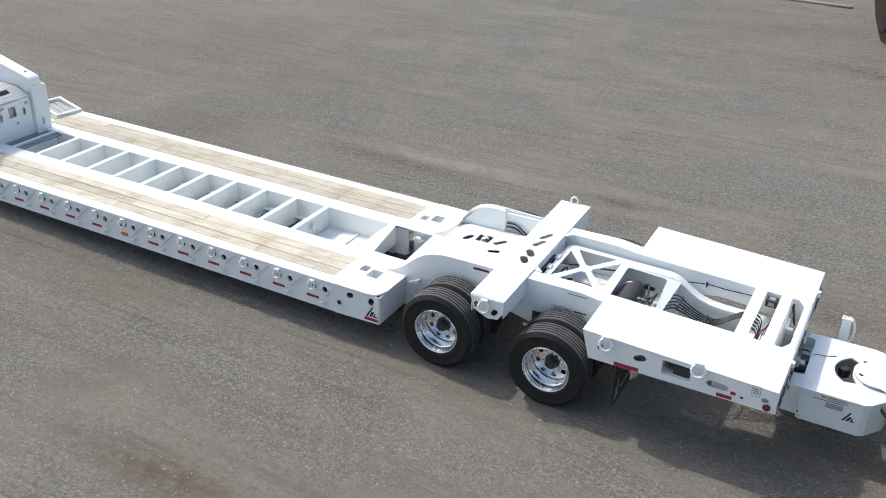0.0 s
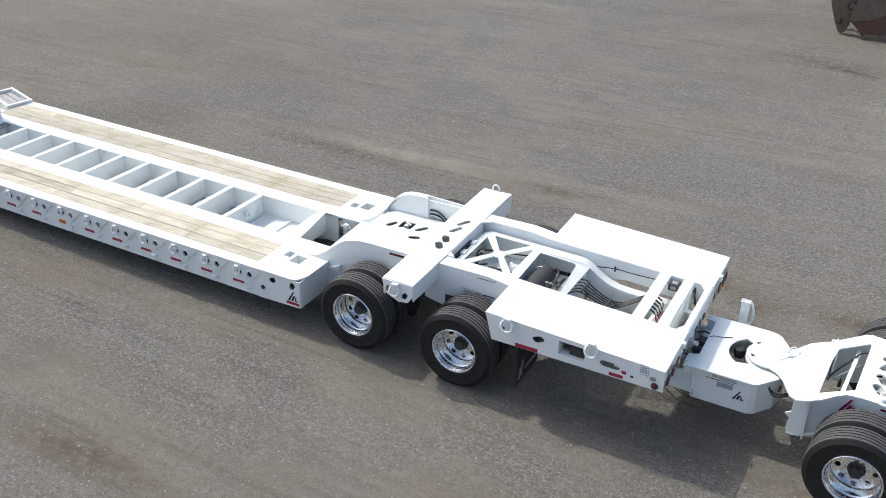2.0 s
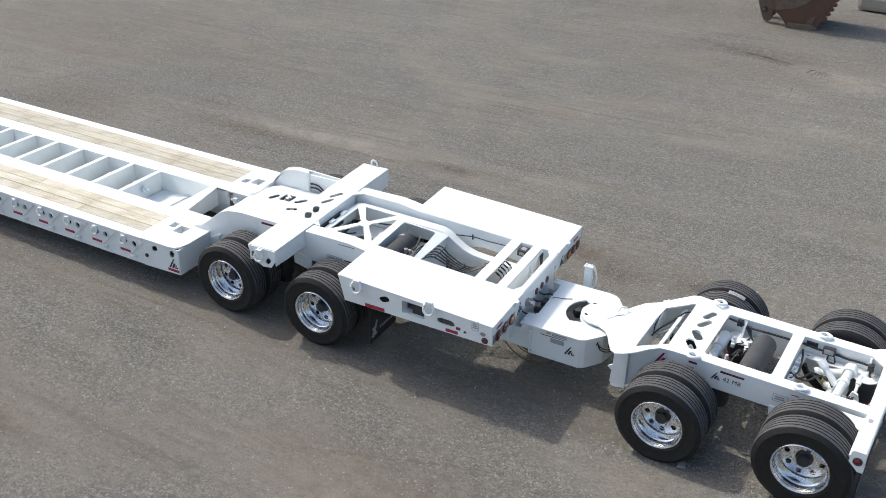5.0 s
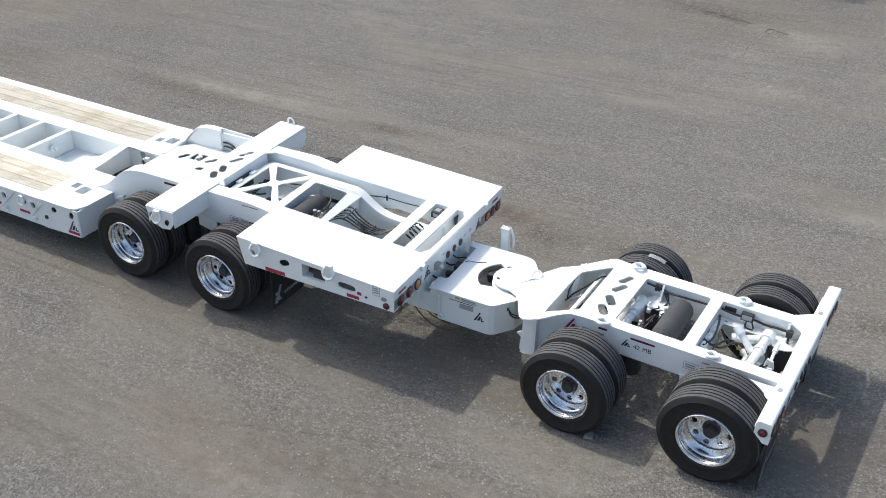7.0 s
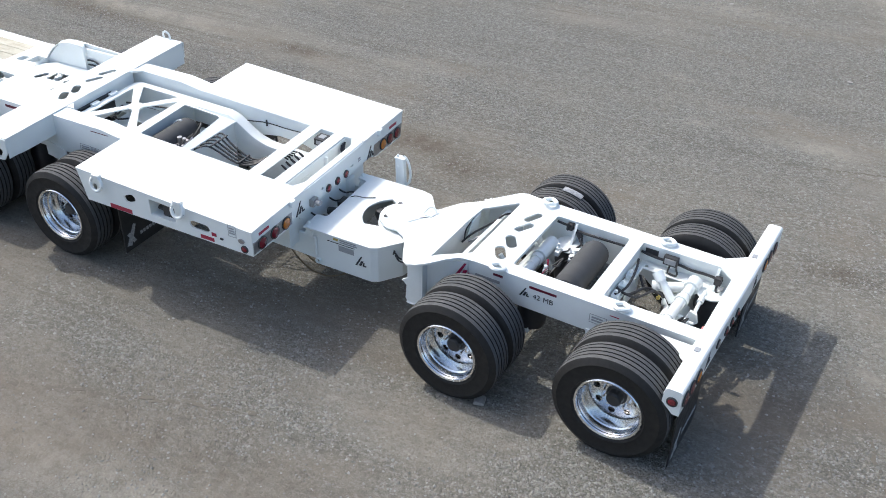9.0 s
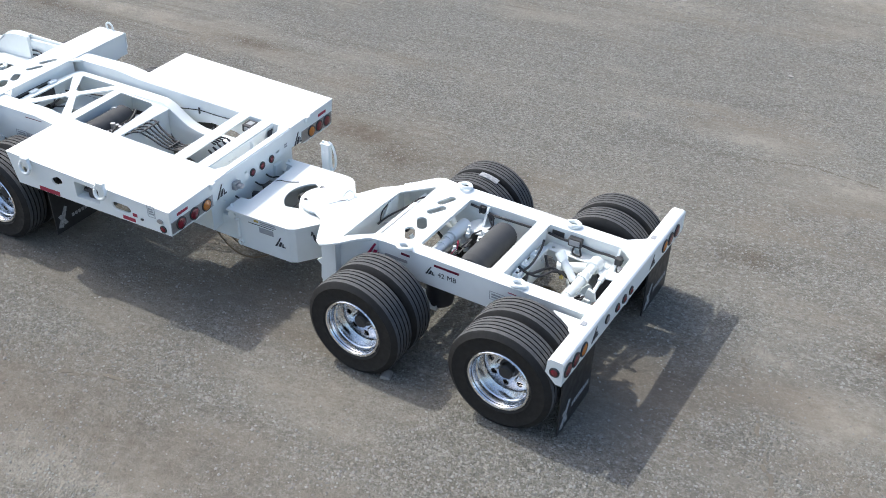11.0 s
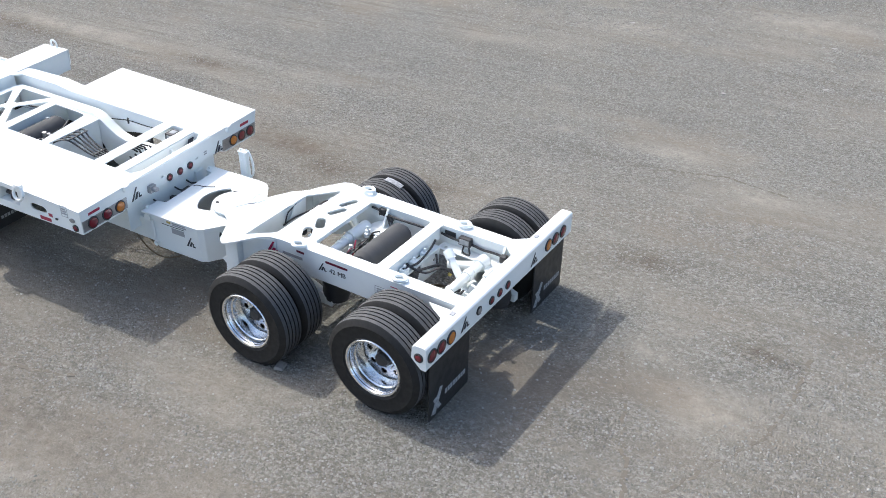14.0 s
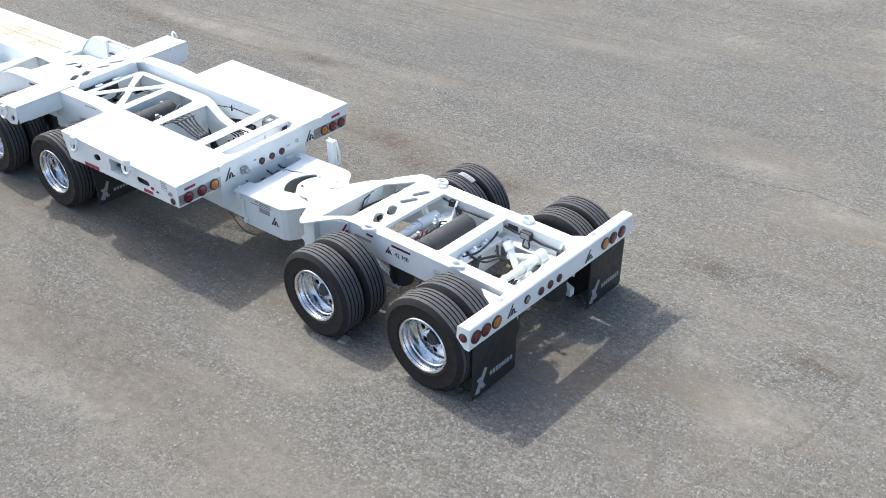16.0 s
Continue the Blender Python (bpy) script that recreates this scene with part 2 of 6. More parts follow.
RUBBER = material("tyre_rubber", (0.010, 0.010, 0.0105), 0.62, grain=(30.0, 0.5, (0.014, 0.014, 0.0135)), stain=(5.0, 0.25, (0.026, 0.026, 0.025)), bump=(150, 0.15, 0.002), spec=0.38)
FLAP = material("mudflap_rubber", (0.016, 0.016, 0.017), 0.5, grain=(20.0, 0.5, (0.03, 0.03, 0.03)), stain=(3.0, 0.3, (0.06, 0.055, 0.05)))
BLACK = material("black_steel", (0.03, 0.03, 0.032), 0.45, grain=(14.0, 0.4, (0.06, 0.06, 0.06)))
TANK = material("tank_black_paint", (0.052, 0.053, 0.055), 0.72, grain=(14.0, 0.4, (0.065, 0.065, 0.065)))
HOSE = material("black_hose", (0.02, 0.02, 0.022), 0.5, grain=(60.0, 0.4, (0.04, 0.04, 0.04)))
TAN_HOSE = material("dusty_hose", (0.10, 0.075, 0.045), 0.75, grain=(60.0, 0.5, (0.17, 0.13, 0.08)))
STEEL = material("bare_steel", (0.42, 0.42, 0.43), 0.38, 0.9, grain=(25.0, 0.5, (0.25, 0.24, 0.23)))
TAPE = material("red_reflective_tape", (0.34, 0.012, 0.05), 0.4, grain=(120.0, 0.3, (0.30, 0.01, 0.03)), coat=0.3)
RED = material("red_lamp_lens", (0.16, 0.009, 0.020), 0.15, grain=(220.0, 0.4, (0.16, 0.006, 0.012)), coat=0.6)
AMBER = material("amber_lamp_lens", (0.52, 0.17, 0.02), 0.18, grain=(220.0, 0.4, (0.42, 0.12, 0.02)), coat=0.6)
DECAL = material("black_decal", (0.03, 0.032, 0.04), 0.45, grain=(40.0, 0.3, (0.05, 0.05, 0.055)))
DUSK = material("grey_cover_strip", (0.24, 0.26, 0.28), 0.5, 0.2, grain=(20.0, 0.4, (0.17, 0.18, 0.19)))
SOIL = material("yard_soil", (0.160, 0.143, 0.117), 0.95, grain=(30.0, 0.6, (0.13, 0.116, 0.096)), bump=(90, 0.5, 0.006), spec=0.2)
# darker copy of TAPE, with the shade on the rail strips in its colour
SHADE_TAPE = material("shaded_reflective_tape", (0.13, 0.010, 0.028), 0.35, grain=(120.0, 0.3, (0.09, 0.006, 0.018)), coat=0.2)
PINK = material("faded_red_paint", (0.55, 0.16, 0.15), 0.5, grain=(40.0, 0.4, (0.6, 0.35, 0.33)))
MAROON = material("maroon_decal", (0.33, 0.02, 0.07), 0.4, grain=(40.0, 0.3, (0.26, 0.015, 0.05)))
GREYD = material("grey_decal", (0.36, 0.37, 0.38), 0.5, grain=(40.0, 0.3, (0.26, 0.27, 0.28)))
PRINT = material("white_print", (0.40, 0.41, 0.42), 0.65, grain=(40.0, 0.8, (0.12, 0.12, 0.12)))
YELLOW = material("yellow_label", (0.55, 0.43, 0.12), 0.5, grain=(40.0, 0.3, (0.45, 0.35, 0.1)))
TREAD = material("perforated_tread_plate", (0.62, 0.63, 0.64), 0.5, 0.2, grain=(30.0, 0.4, (0.45, 0.45, 0.45)))
RUST = material("rusty_bucket_steel", (0.105, 0.060, 0.042), 0.85, 0.0, grain=(6.0, 0.6, (0.15, 0.068, 0.042)), stain=(3.0, 0.6, (0.085, 0.068, 0.058)), bump=(30, 0.4, 0.01))
DUSTY = material("dusty_steel", (0.165, 0.125, 0.092), 0.85, 0.0, grain=(8.0, 0.6, (0.070, 0.052, 0.044)), stain=(5.0, 0.5, (0.15, 0.12, 0.10)), bump=(30, 0.3, 0.006))
STONE = material("pale_stone", (0.34, 0.325, 0.30), 0.9, grain=(20.0, 0.6, (0.22, 0.205, 0.185)), bump=(60, 0.5, 0.006))
BLOCK = material("weathered_timber", (0.30, 0.255, 0.195), 0.85, grain=(20.0, 0.6, (0.13, 0.10, 0.07)))
CONCRETE = material("pale_concrete", (0.34, 0.32, 0.275), 0.85, grain=(14.0, 0.5, (0.30, 0.28, 0.25)), bump=(60, 0.4, 0.004))
WOOD, GRAVEL = wood_material(), ground_material()


# ---- mesh kit ----
class Kit:
    """Collects solids and gives one mesh."""

    def __init__(self):
        self.v, self.f = [], []

    def add(self, verts, faces, m=None):
        k = len(self.v)
        self.v += [tuple(m @ Vector(p)) if m else tuple(p) for p in verts]
        self.f += [tuple(i + k for i in f) for f in faces]
        return self

    def box(self, x0, x1, y0, y1, z0, z1, m=None):
        vs = [(x, y, z) for z in (z0, z1) for x, y in ((x0, y0), (x1, y0), (x1, y1), (x0, y1))]
        return self.add(vs, [(3, 2, 1, 0), (4, 5, 6, 7), (0, 1, 5, 4), (1, 2, 6, 5), (2, 3, 7, 6), (3, 0, 4, 7)], m)

    def prism(self, pts, lo, hi, m=None):
        """A polygon in x, y drawn out along z."""
        n = len(pts)
        area = sum(pts[i][0] * pts[(i + 1) % n][1] - pts[(i + 1) % n][0] * pts[i][1] for i in range(n))
        if area < 0:
            pts = pts[::-1]
        vs = [(x, y, lo) for x, y in pts] + [(x, y, hi) for x, y in pts]
        fs = [tuple(range(n))[::-1], tuple(range(n, 2 * n))] + [(i, (i + 1) % n, n + (i + 1) % n, n + i) for i in range(n)]
        return self.add(vs, fs, m)

    def lathe(self, prof, n=32, m=None, closed=False):
        """A profile of (radius, height) turned about z."""
        k = len(prof)
        vs = [(r * math.cos(2 * math.pi * i / n), r * math.sin(2 * math.pi * i / n), h) for i in range(n) for r, h in prof]
        fs = []
        for i in range(n):
            j = (i + 1) % n
            for a in range(k if closed else k - 1):
                b = (a + 1) % k
                fs.append((i * k + a, j * k + a, j * k + b, i * k + b))
        if not closed:
            fs += [tuple(i * k for i in range(n))[::-1], tuple(i * k + k - 1 for i in range(n))]
        return self.add(vs, fs, m)

    def rod(self, a, b, r, n=12, r2=None):
        a, b = Vector(a), Vector(b)
        q = (b - a).to_track_quat("Z", "Y").to_matrix().to_4x4()
        return self.lathe([(r, 0), (r if r2 is None else r2, (b - a).length)], n, Matrix.Translation(a) @ q)

    def tube(self, pts, r, n=8, closed=False):
        """A round bar along a line of points, with smooth turns."""
        ps = [Vector(p) for p in pts]
        fine = []
        k = len(ps)
        for i in range(k if closed else k - 1):
            p0, p1, p2, p3 = (ps[(i + d) % k] if closed else ps[min(max(i + d, 0), k - 1)] for d in (-1, 0, 1, 2))
            for s in range(5):
                t = s / 5
                fine.append(0.5 * (2 * p1 + (p2 - p0) * t + (2 * p0 - 5 * p1 + 4 * p2 - p3) * t * t + (3 * p1 - p0 - 3 * p2 + p3) * t**3))
        if not closed:
            fine.append(ps[-1])
        vs, fs, c = [], [], len(fine)
        up = Vector((0.13, 0.21, 0.97))
        for i, p in enumerate(fine):
            d = (fine[(i + 1) % c] - fine[i - 1]) if closed else (fine[min(i + 1, c - 1)] - fine[max(i - 1, 0)])
            d.normalize()
            side = d.cross(up)
            if side.length < 0.1:
                side = d.cross(Vector((1, 0, 0)))
            side.normalize()
            over = side.cross(d)
            vs += [p + r * (math.cos(2 * math.pi * j / n) * side + math.sin(2 * math.pi * j / n) * over) for j in range(n)]
        for i in range(c if closed else c - 1):
            for j in range(n):
                a, b = i * n, ((i + 1) % c) * n
                fs.append((a + j, a + (j + 1) % n, b + (j + 1) % n, b + j))
        if not closed:
            fs += [tuple(range(n))[::-1], tuple(range((c - 1) * n, c * n))]
        return self.add(vs, fs)

    def plate(self, outline, holes, lo, hi, m=None):
        """A flat plate in x, y with openings, from lo to hi."""
        cu = bpy.data.curves.new("outline", "CURVE")
        cu.dimensions, cu.fill_mode, cu.extrude = "2D", "BOTH", (hi - lo) / 2
        for ring in [outline, *holes]:
            s = cu.splines.new("POLY")
            s.points.add(len(ring) - 1)
            for q, (x, y) in zip(s.points, ring):
                q.co = (x, y, 0, 1)
            s.use_cyclic_u = True
        ob = bpy.data.objects.new("outline", cu)
        me = ob.to_mesh()
        vs = [(v.co.x, v.co.y, v.co.z + (lo + hi) / 2) for v in me.vertices]
        fs = [tuple(p.vertices) for p in me.polygons]
        ob.to_mesh_clear()
        bpy.data.objects.remove(ob)
        bpy.data.curves.remove(cu)
        return self.add(vs, fs, m)

    def warp(self, fn):
        self.v = [tuple(fn(*p)) for p in self.v]
        return self

    def mesh(self, name, mat, bevel=0.0, smooth=False):
        me = bpy.data.meshes.new(name)
        me.from_pydata(self.v, [], self.f)
        bm = bmesh.new()
        bm.from_mesh(me)
        bmesh.ops.remove_doubles(bm, verts=bm.verts, dist=1e-5)
        bmesh.ops.recalc_face_normals(bm, faces=bm.faces)
        if bevel:
            sharp = [e for e in bm.edges if len(e.link_faces) == 2 and e.calc_face_angle(0) > 0.6]
            bmesh.ops.bevel(bm, geom=sharp, offset=bevel, segments=2, profile=0.6, affect="EDGES", clamp_overlap=True)
        bm.to_mesh(me)
        bm.free()
        if smooth:
            me.polygons.foreach_set("use_smooth", [True] * len(me.polygons))
            me.set_sharp_from_angle(angle=radians(35))
        me.materials.append(mat)
        return me


def part(name, kit, mat, parent, label="", m=None, bevel=0.0, smooth=False):
    """One mesh under a thing or a part; kit may be a finished mesh."""
    me = kit if isinstance(kit, bpy.types.Mesh) else kit.mesh(name, mat, bevel, smooth)
    ob = new(name, me)
    ob.parent = parent
    if m is not None:
        ob.matrix_basis = m
    if label:
        ob["label"] = label
    return ob


def thing(name, label, category, at=(0, 0, 0), rz=0.0, group=""):
    ob = new(name)
    ob.empty_display_size = 0.3
    ob.matrix_basis = pose(*at, 0, 0, rz)
    return tagged(ob, label, category, group)


def solid(name, kit, mat, label, category, bevel=0.0, smooth=False, group="", kind="", m=None):
    ob = new(name, kit.mesh(name, mat, bevel, smooth))
    if m is not None:
        ob.matrix_basis = m
    return tagged(ob, label, category, group, kind)


def circle(cx, cy, r, n=16):
    return [(cx + r * math.cos(2 * math.pi * i / n), cy + r * math.sin(2 * math.pi * i / n)) for i in range(n)]


def oval(cx, cy, length, width, turn=0.0, n=8):
    """A slot with round ends; length along x before the turn in degrees."""
    h, r = (length - width) / 2, width / 2
    pts = [(h + r * math.sin(math.pi * i / n), -r * math.cos(math.pi * i / n)) for i in range(n + 1)]
    pts += [(-x, -y) for x, y in pts]
    c, s = math.cos(radians(turn)), math.sin(radians(turn))
    return [(cx + x * c - y * s, cy + x * s + y * c) for x, y in pts]


def rect(x0, x1, y0, y1, r=0.0, n=4):
    if not r:
        return [(x0, y0), (x1, y0), (x1, y1), (x0, y1)]
    out = []
    for cx, cy, a in ((x1 - r, y0 + r, -90), (x1 - r, y1 - r, 0), (x0 + r, y1 - r, 90), (x0 + r, y0 + r, 180)):
        out += [(cx + r * math.cos(radians(a + 90 * i / n)), cy + r * math.sin(radians(a + 90 * i / n))) for i in range(n + 1)]
    return out


XZ = Matrix(((1, 0, 0, 0), (0, 0, 1, 0), (0, 1, 0, 0), (0, 0, 0, 1)))      # drawn x, y become x, z; height becomes y
YZ = Matrix(((0, 0, 1, 0), (1, 0, 0, 0), (0, 1, 0, 0), (0, 0, 0, 1)))      # drawn x, y become y, z; height becomes x


# ---- ground ----
# the yard dips gently under the hitch and rises to both ends of the trailer
RISE_X = (-40.0, -16.0, -12.0, -8.0, -5.0, -3.7, -2.4, -1.4, -0.6, 0.9, 1.85, 2.3, 3.27, 4.6, 6.0, 9.0, 16.0)
RISE_Z = (0.0, 0.42, 0.42, 0.28, 0.20, 0.165, 0.11, 0.085, 0.06, 0.03, 0.045, 0.075, 0.14, 0.20, 0.24, 0.2, 0.0)


def ground_height(x, y):
    away = min(1.0, max(0.0, (abs(y) - 1.6) / 2.0))
    z = 0.045 * away * noise.noise((x * 0.22, y * 0.3, 0.3)) + 0.010 * away * noise.noise((x * 1.1, y * 1.4, 4.0))
    rise = float(np.interp(x, RISE_X, RISE_Z)) * min(1.0, max(0.0, (6.0 - y) / 4.0)) * min(1.0, max(0.0, (9.0 + y) / 4.0))
    return 0.0 if abs(x) > 40 or abs(y) > 40 else z + rise


def blot(x, y, cx, cy, rx, ry):
    q = ((x - cx) / rx) ** 2 + ((y - cy) / ry) ** 2
    return math.exp(-q) if q < 9 else 0.0


BARE = [(4.8, 3.8, 1.2, 0.35), (5.2, 1.05, 0.45, 0.3), (5.6, 0.1, 0.55, 0.4), (1.4, -2.9, 2.6, 0.5), (-6.4, -3.4, 1.0, 0.6), (-4.5, -4.0, 1.3, 0.5),
        (-5.8, 4.35, 2.8, 0.45), (-0.4, 2.7, 1.5, 0.5), (-2.0, -3.3, 1.6, 0.45), (4.2, 5.2, 1.0, 0.4), (-9.0, -2.6, 1.6, 0.5), (2.0, -1.7, 1.0, 0.3), (-0.4, -0.8, 1.5, 0.7), (3.9, -0.1, 0.8, 0.7), (-3.2, -1.2, 1.6, 0.5), (-8.0, -1.8, 3.0, 0.45)]
LOOSE = [(5.9, 0.9, 0.55, 0.35), (4.8, -0.6, 0.6, 0.4), (-3.2, 5.9, 1.8, 0.6), (1.4, 4.3, 2.4, 0.7), (3.6, -1.9, 0.9, 0.35), (6.6, 2.4, 1.2, 0.8), (0.5, 6.5, 3.0, 0.9)]
DAMP = [(-0.5, 2.65, 0.75, 0.32), (0.3, 2.3, 0.3, 0.2), (-5.0, -4.3, 1.1, 0.25), (1.5, 2.5, 0.5, 0.3), (6.0, 0.95, 0.3, 0.15), (-7.6, 4.0, 1.5, 0.3), (-0.3, 14.6, 1.3, 0.25), (4.6, 2.0, 0.35, 0.15), (-3.5, 4.3, 0.8, 0.2), (3.9, 0.0, 0.9, 0.7, 0.35), (0.0, -0.8, 1.6, 0.7, 0.4), (-3.0, -1.0, 2.0, 0.6, 0.35), (-9.0, -1.8, 3.5, 0.5, 0.35), (0.5, 19.0, 5.5, 2.6, 0.4), (-3.0, 17.5, 3.5, 1.2, 0.2), (-10.5, -3.4, 1.8, 0.5, 0.4), (1.2, -3.0, 2.2, 0.6, 0.42), (-0.3, -2.7, 1.4, 0.5, 0.3), (-4.6, -3.5, 2.4, 0.6, 0.3), (-0.5, 13.6, 4.5, 1.8, 0.3), (-15.0, 7.5, 6.0, 3.0, 0.35), (-11.2, 3.2, 1.2, 0.8, 0.5)]
DUST = [(5.85, -0.05, 0.4, 0.3), (5.2, 4.2, 0.5, 0.2), (4.0, 4.95, 0.4, 0.2), (1.8, 6.4, 0.3, 0.15), (2.4, 4.95, 0.2, 0.12), (5.1, 0.5, 0.3, 0.25), (-9.0, 16.3, 1.8, 0.5), (1.8, 9.6, 0.7, 0.3), (2.2, 12.9, 0.8, 0.6), (1.0, 11.7, 0.5, 0.35), (1.6, 13.5, 0.7, 0.2), (4.5, 11.5, 1.2, 0.5),
        (0.4, -3.3, 1.3, 0.3), (-6.5, 4.4, 1.6, 0.25)]


def looseness(x, y):
    """How much loose stone covers the yard, about 0 to 1."""
    v = 0.62 + 0.40 * noise.noise((x * 0.33, y * 0.62, 1.7)) + 0.34 * noise.noise((x * 0.85 + 3.0, y * 1.7, 5.1)) + 0.22 * noise.noise((x * 2.1, y * 3.9, 8.3))
    v += sum(0.35 * blot(x, y, *b) for b in LOOSE) - sum(0.45 * blot(x, y, *b) for b in BARE)
    return min(1.0, max(0.0, v))


def build_ground():
    def steps(lo, fine_lo, fine_hi, hi):
        return np.concatenate([[-600, -200, -90, -50], np.arange(lo, fine_lo, 0.4), np.arange(fine_lo, fine_hi, 0.12), np.arange(fine_hi, hi, 0.4), [70, 120, 250, 600]])

    xs, ys = steps(-26, -14.0, 8.5, 24), steps(-14, -5.5, 10.0, 34)
    vs = [(x, y, ground_height(x, y)) for y in ys for x in xs]
    w = len(xs)
    fs = [(j * w + i, j * w + i + 1, (j + 1) * w + i + 1, (j + 1) * w + i) for j in range(len(ys) - 1) for i in range(w - 1)]
    me = bpy.data.meshes.new("ground")
    me.from_pydata(vs, [], fs)
    me.polygons.foreach_set("use_smooth", [True] * len(me.polygons))
    for name, values in (("loose_stone", [looseness(x, y) for x, y, z in vs]),
                         ("damp_soil", [min(1.0, sum((b[4] if len(b) > 4 else 1.0) * blot(x, y, *b[:4]) for b in DAMP)) for x, y, z in vs]),
                         ("pale_dust", [min(1.0, sum(blot(x, y, *b) for b in DUST)) for x, y, z in vs])):
        me.attributes.new(name, "FLOAT", "POINT").data.foreach_set("value", values)
    scraped = [min(1.0, max(0.12, (2.6 - x) / 3.2 + 0.10 * (y - 5.0) + 0.5 * noise.noise((x * 0.3, y * 0.5, 2.2)))) for x, y, z in vs]
    me.attributes.new("scraped", "FLOAT", "POINT").data.foreach_set("value", scraped)
    me.materials.append(GRAVEL)
    tagged(new("ground", me), "grey-brown compacted gravel yard with worn bare streaks", "ground", "", "structure")


def pebbles(name, count, area, size, mat, label, seed):
    rng = np.random.default_rng(seed)
    x = rng.uniform(area[0], area[1], 2 * count)
    y = rng.uniform(area[2], area[3], 2 * count)
    chance = np.array([looseness(a, b) for a, b in zip(x, y)])
    keep = rng.uniform(0.0, 1.0, 2 * count) < np.clip((chance - 0.25) * 1.6, 0.06, 1.0)
    x, y = x[keep], y[keep]
    count = len(x)
    s = size * np.minimum(rng.lognormal(0.0, 0.30, count), 1.9)
    # a squat block with a small flat top
    shape = np.array([(1, 0.1, 0), (0.2, 0.9, 0), (-0.8, 0.6, 0), (-0.7, -0.7, 0), (0.5, -0.9, 0), (0.5, 0.2, 0.55), (-0.35, 0.35, 0.6), (0.0, -0.45, 0.5)])
    faces = np.array([(0, 1, 5), (1, 6, 5), (1, 2, 6), (2, 3, 6), (3, 7, 6), (3, 4, 7), (4, 0, 5), (4, 5, 7), (5, 6, 7)])
    jit = 1 + rng.uniform(-0.35, 0.35, (count, 8, 1))
    ang = rng.uniform(0, 6.28, count)
    base = shape[None] * jit * s[:, None, None]
    vx = base[..., 0] * np.cos(ang)[:, None] - base[..., 1] * np.sin(ang)[:, None] + x[:, None]
    vy = base[..., 0] * np.sin(ang)[:, None] + base[..., 1] * np.cos(ang)[:, None] + y[:, None]
    gz = np.array([ground_height(a, b) for a, b in zip(x, y)])
    vz = base[..., 2] + (gz - 0.05 * s)[:, None]
    me = bpy.data.meshes.new(name)
    verts = np.stack([vx, vy, vz], -1).reshape(-1, 3)
    fs = (faces[None] + 8 * np.arange(count)[:, None, None]).reshape(-1, 3)
    me.from_pydata(verts.tolist(), [], fs.tolist())
    me.materials.append(mat)
    tagged(new(name, me), label, "gravel", "", "stuff")


def stone_material(name, lo, hi):
    m = bpy.data.materials.new(name)
    m.use_nodes = True
    n, l = m.node_tree.nodes, m.node_tree.links
    g = n.new("ShaderNodeNewGeometry")
    r = n.new("ShaderNodeValToRGB")
    r.color_ramp.elements[0].color, r.color_ramp.elements[1].color = (*lo, 1), (*hi, 1)
    l.new(g.outputs["Random Per Island"], r.inputs["Fac"])
    l.new(r.outputs["Color"], n["Principled BSDF"].inputs["Base Color"])
    n["Principled BSDF"].inputs["Roughness"].default_value = 0.9
    return m


build_ground()
CHIP = stone_material("stone_chips", (0.140, 0.137, 0.124), (0.315, 0.312, 0.290))
pebbles("gravel_chips", 135000, (-13, 9, -5.5, 9), 0.0090, CHIP, "loose grey crushed-stone chips on the yard", 3)
pebbles("far_gravel", 60000, (-13, 10, 9, 21), 0.0120, CHIP, "loose grey crushed stone farther out on the yard", 9)
pebbles("coarse_gravel", 700, (-14, 13, -7, 20), 0.0120, CHIP, "scattered larger grey stones on the yard", 5)


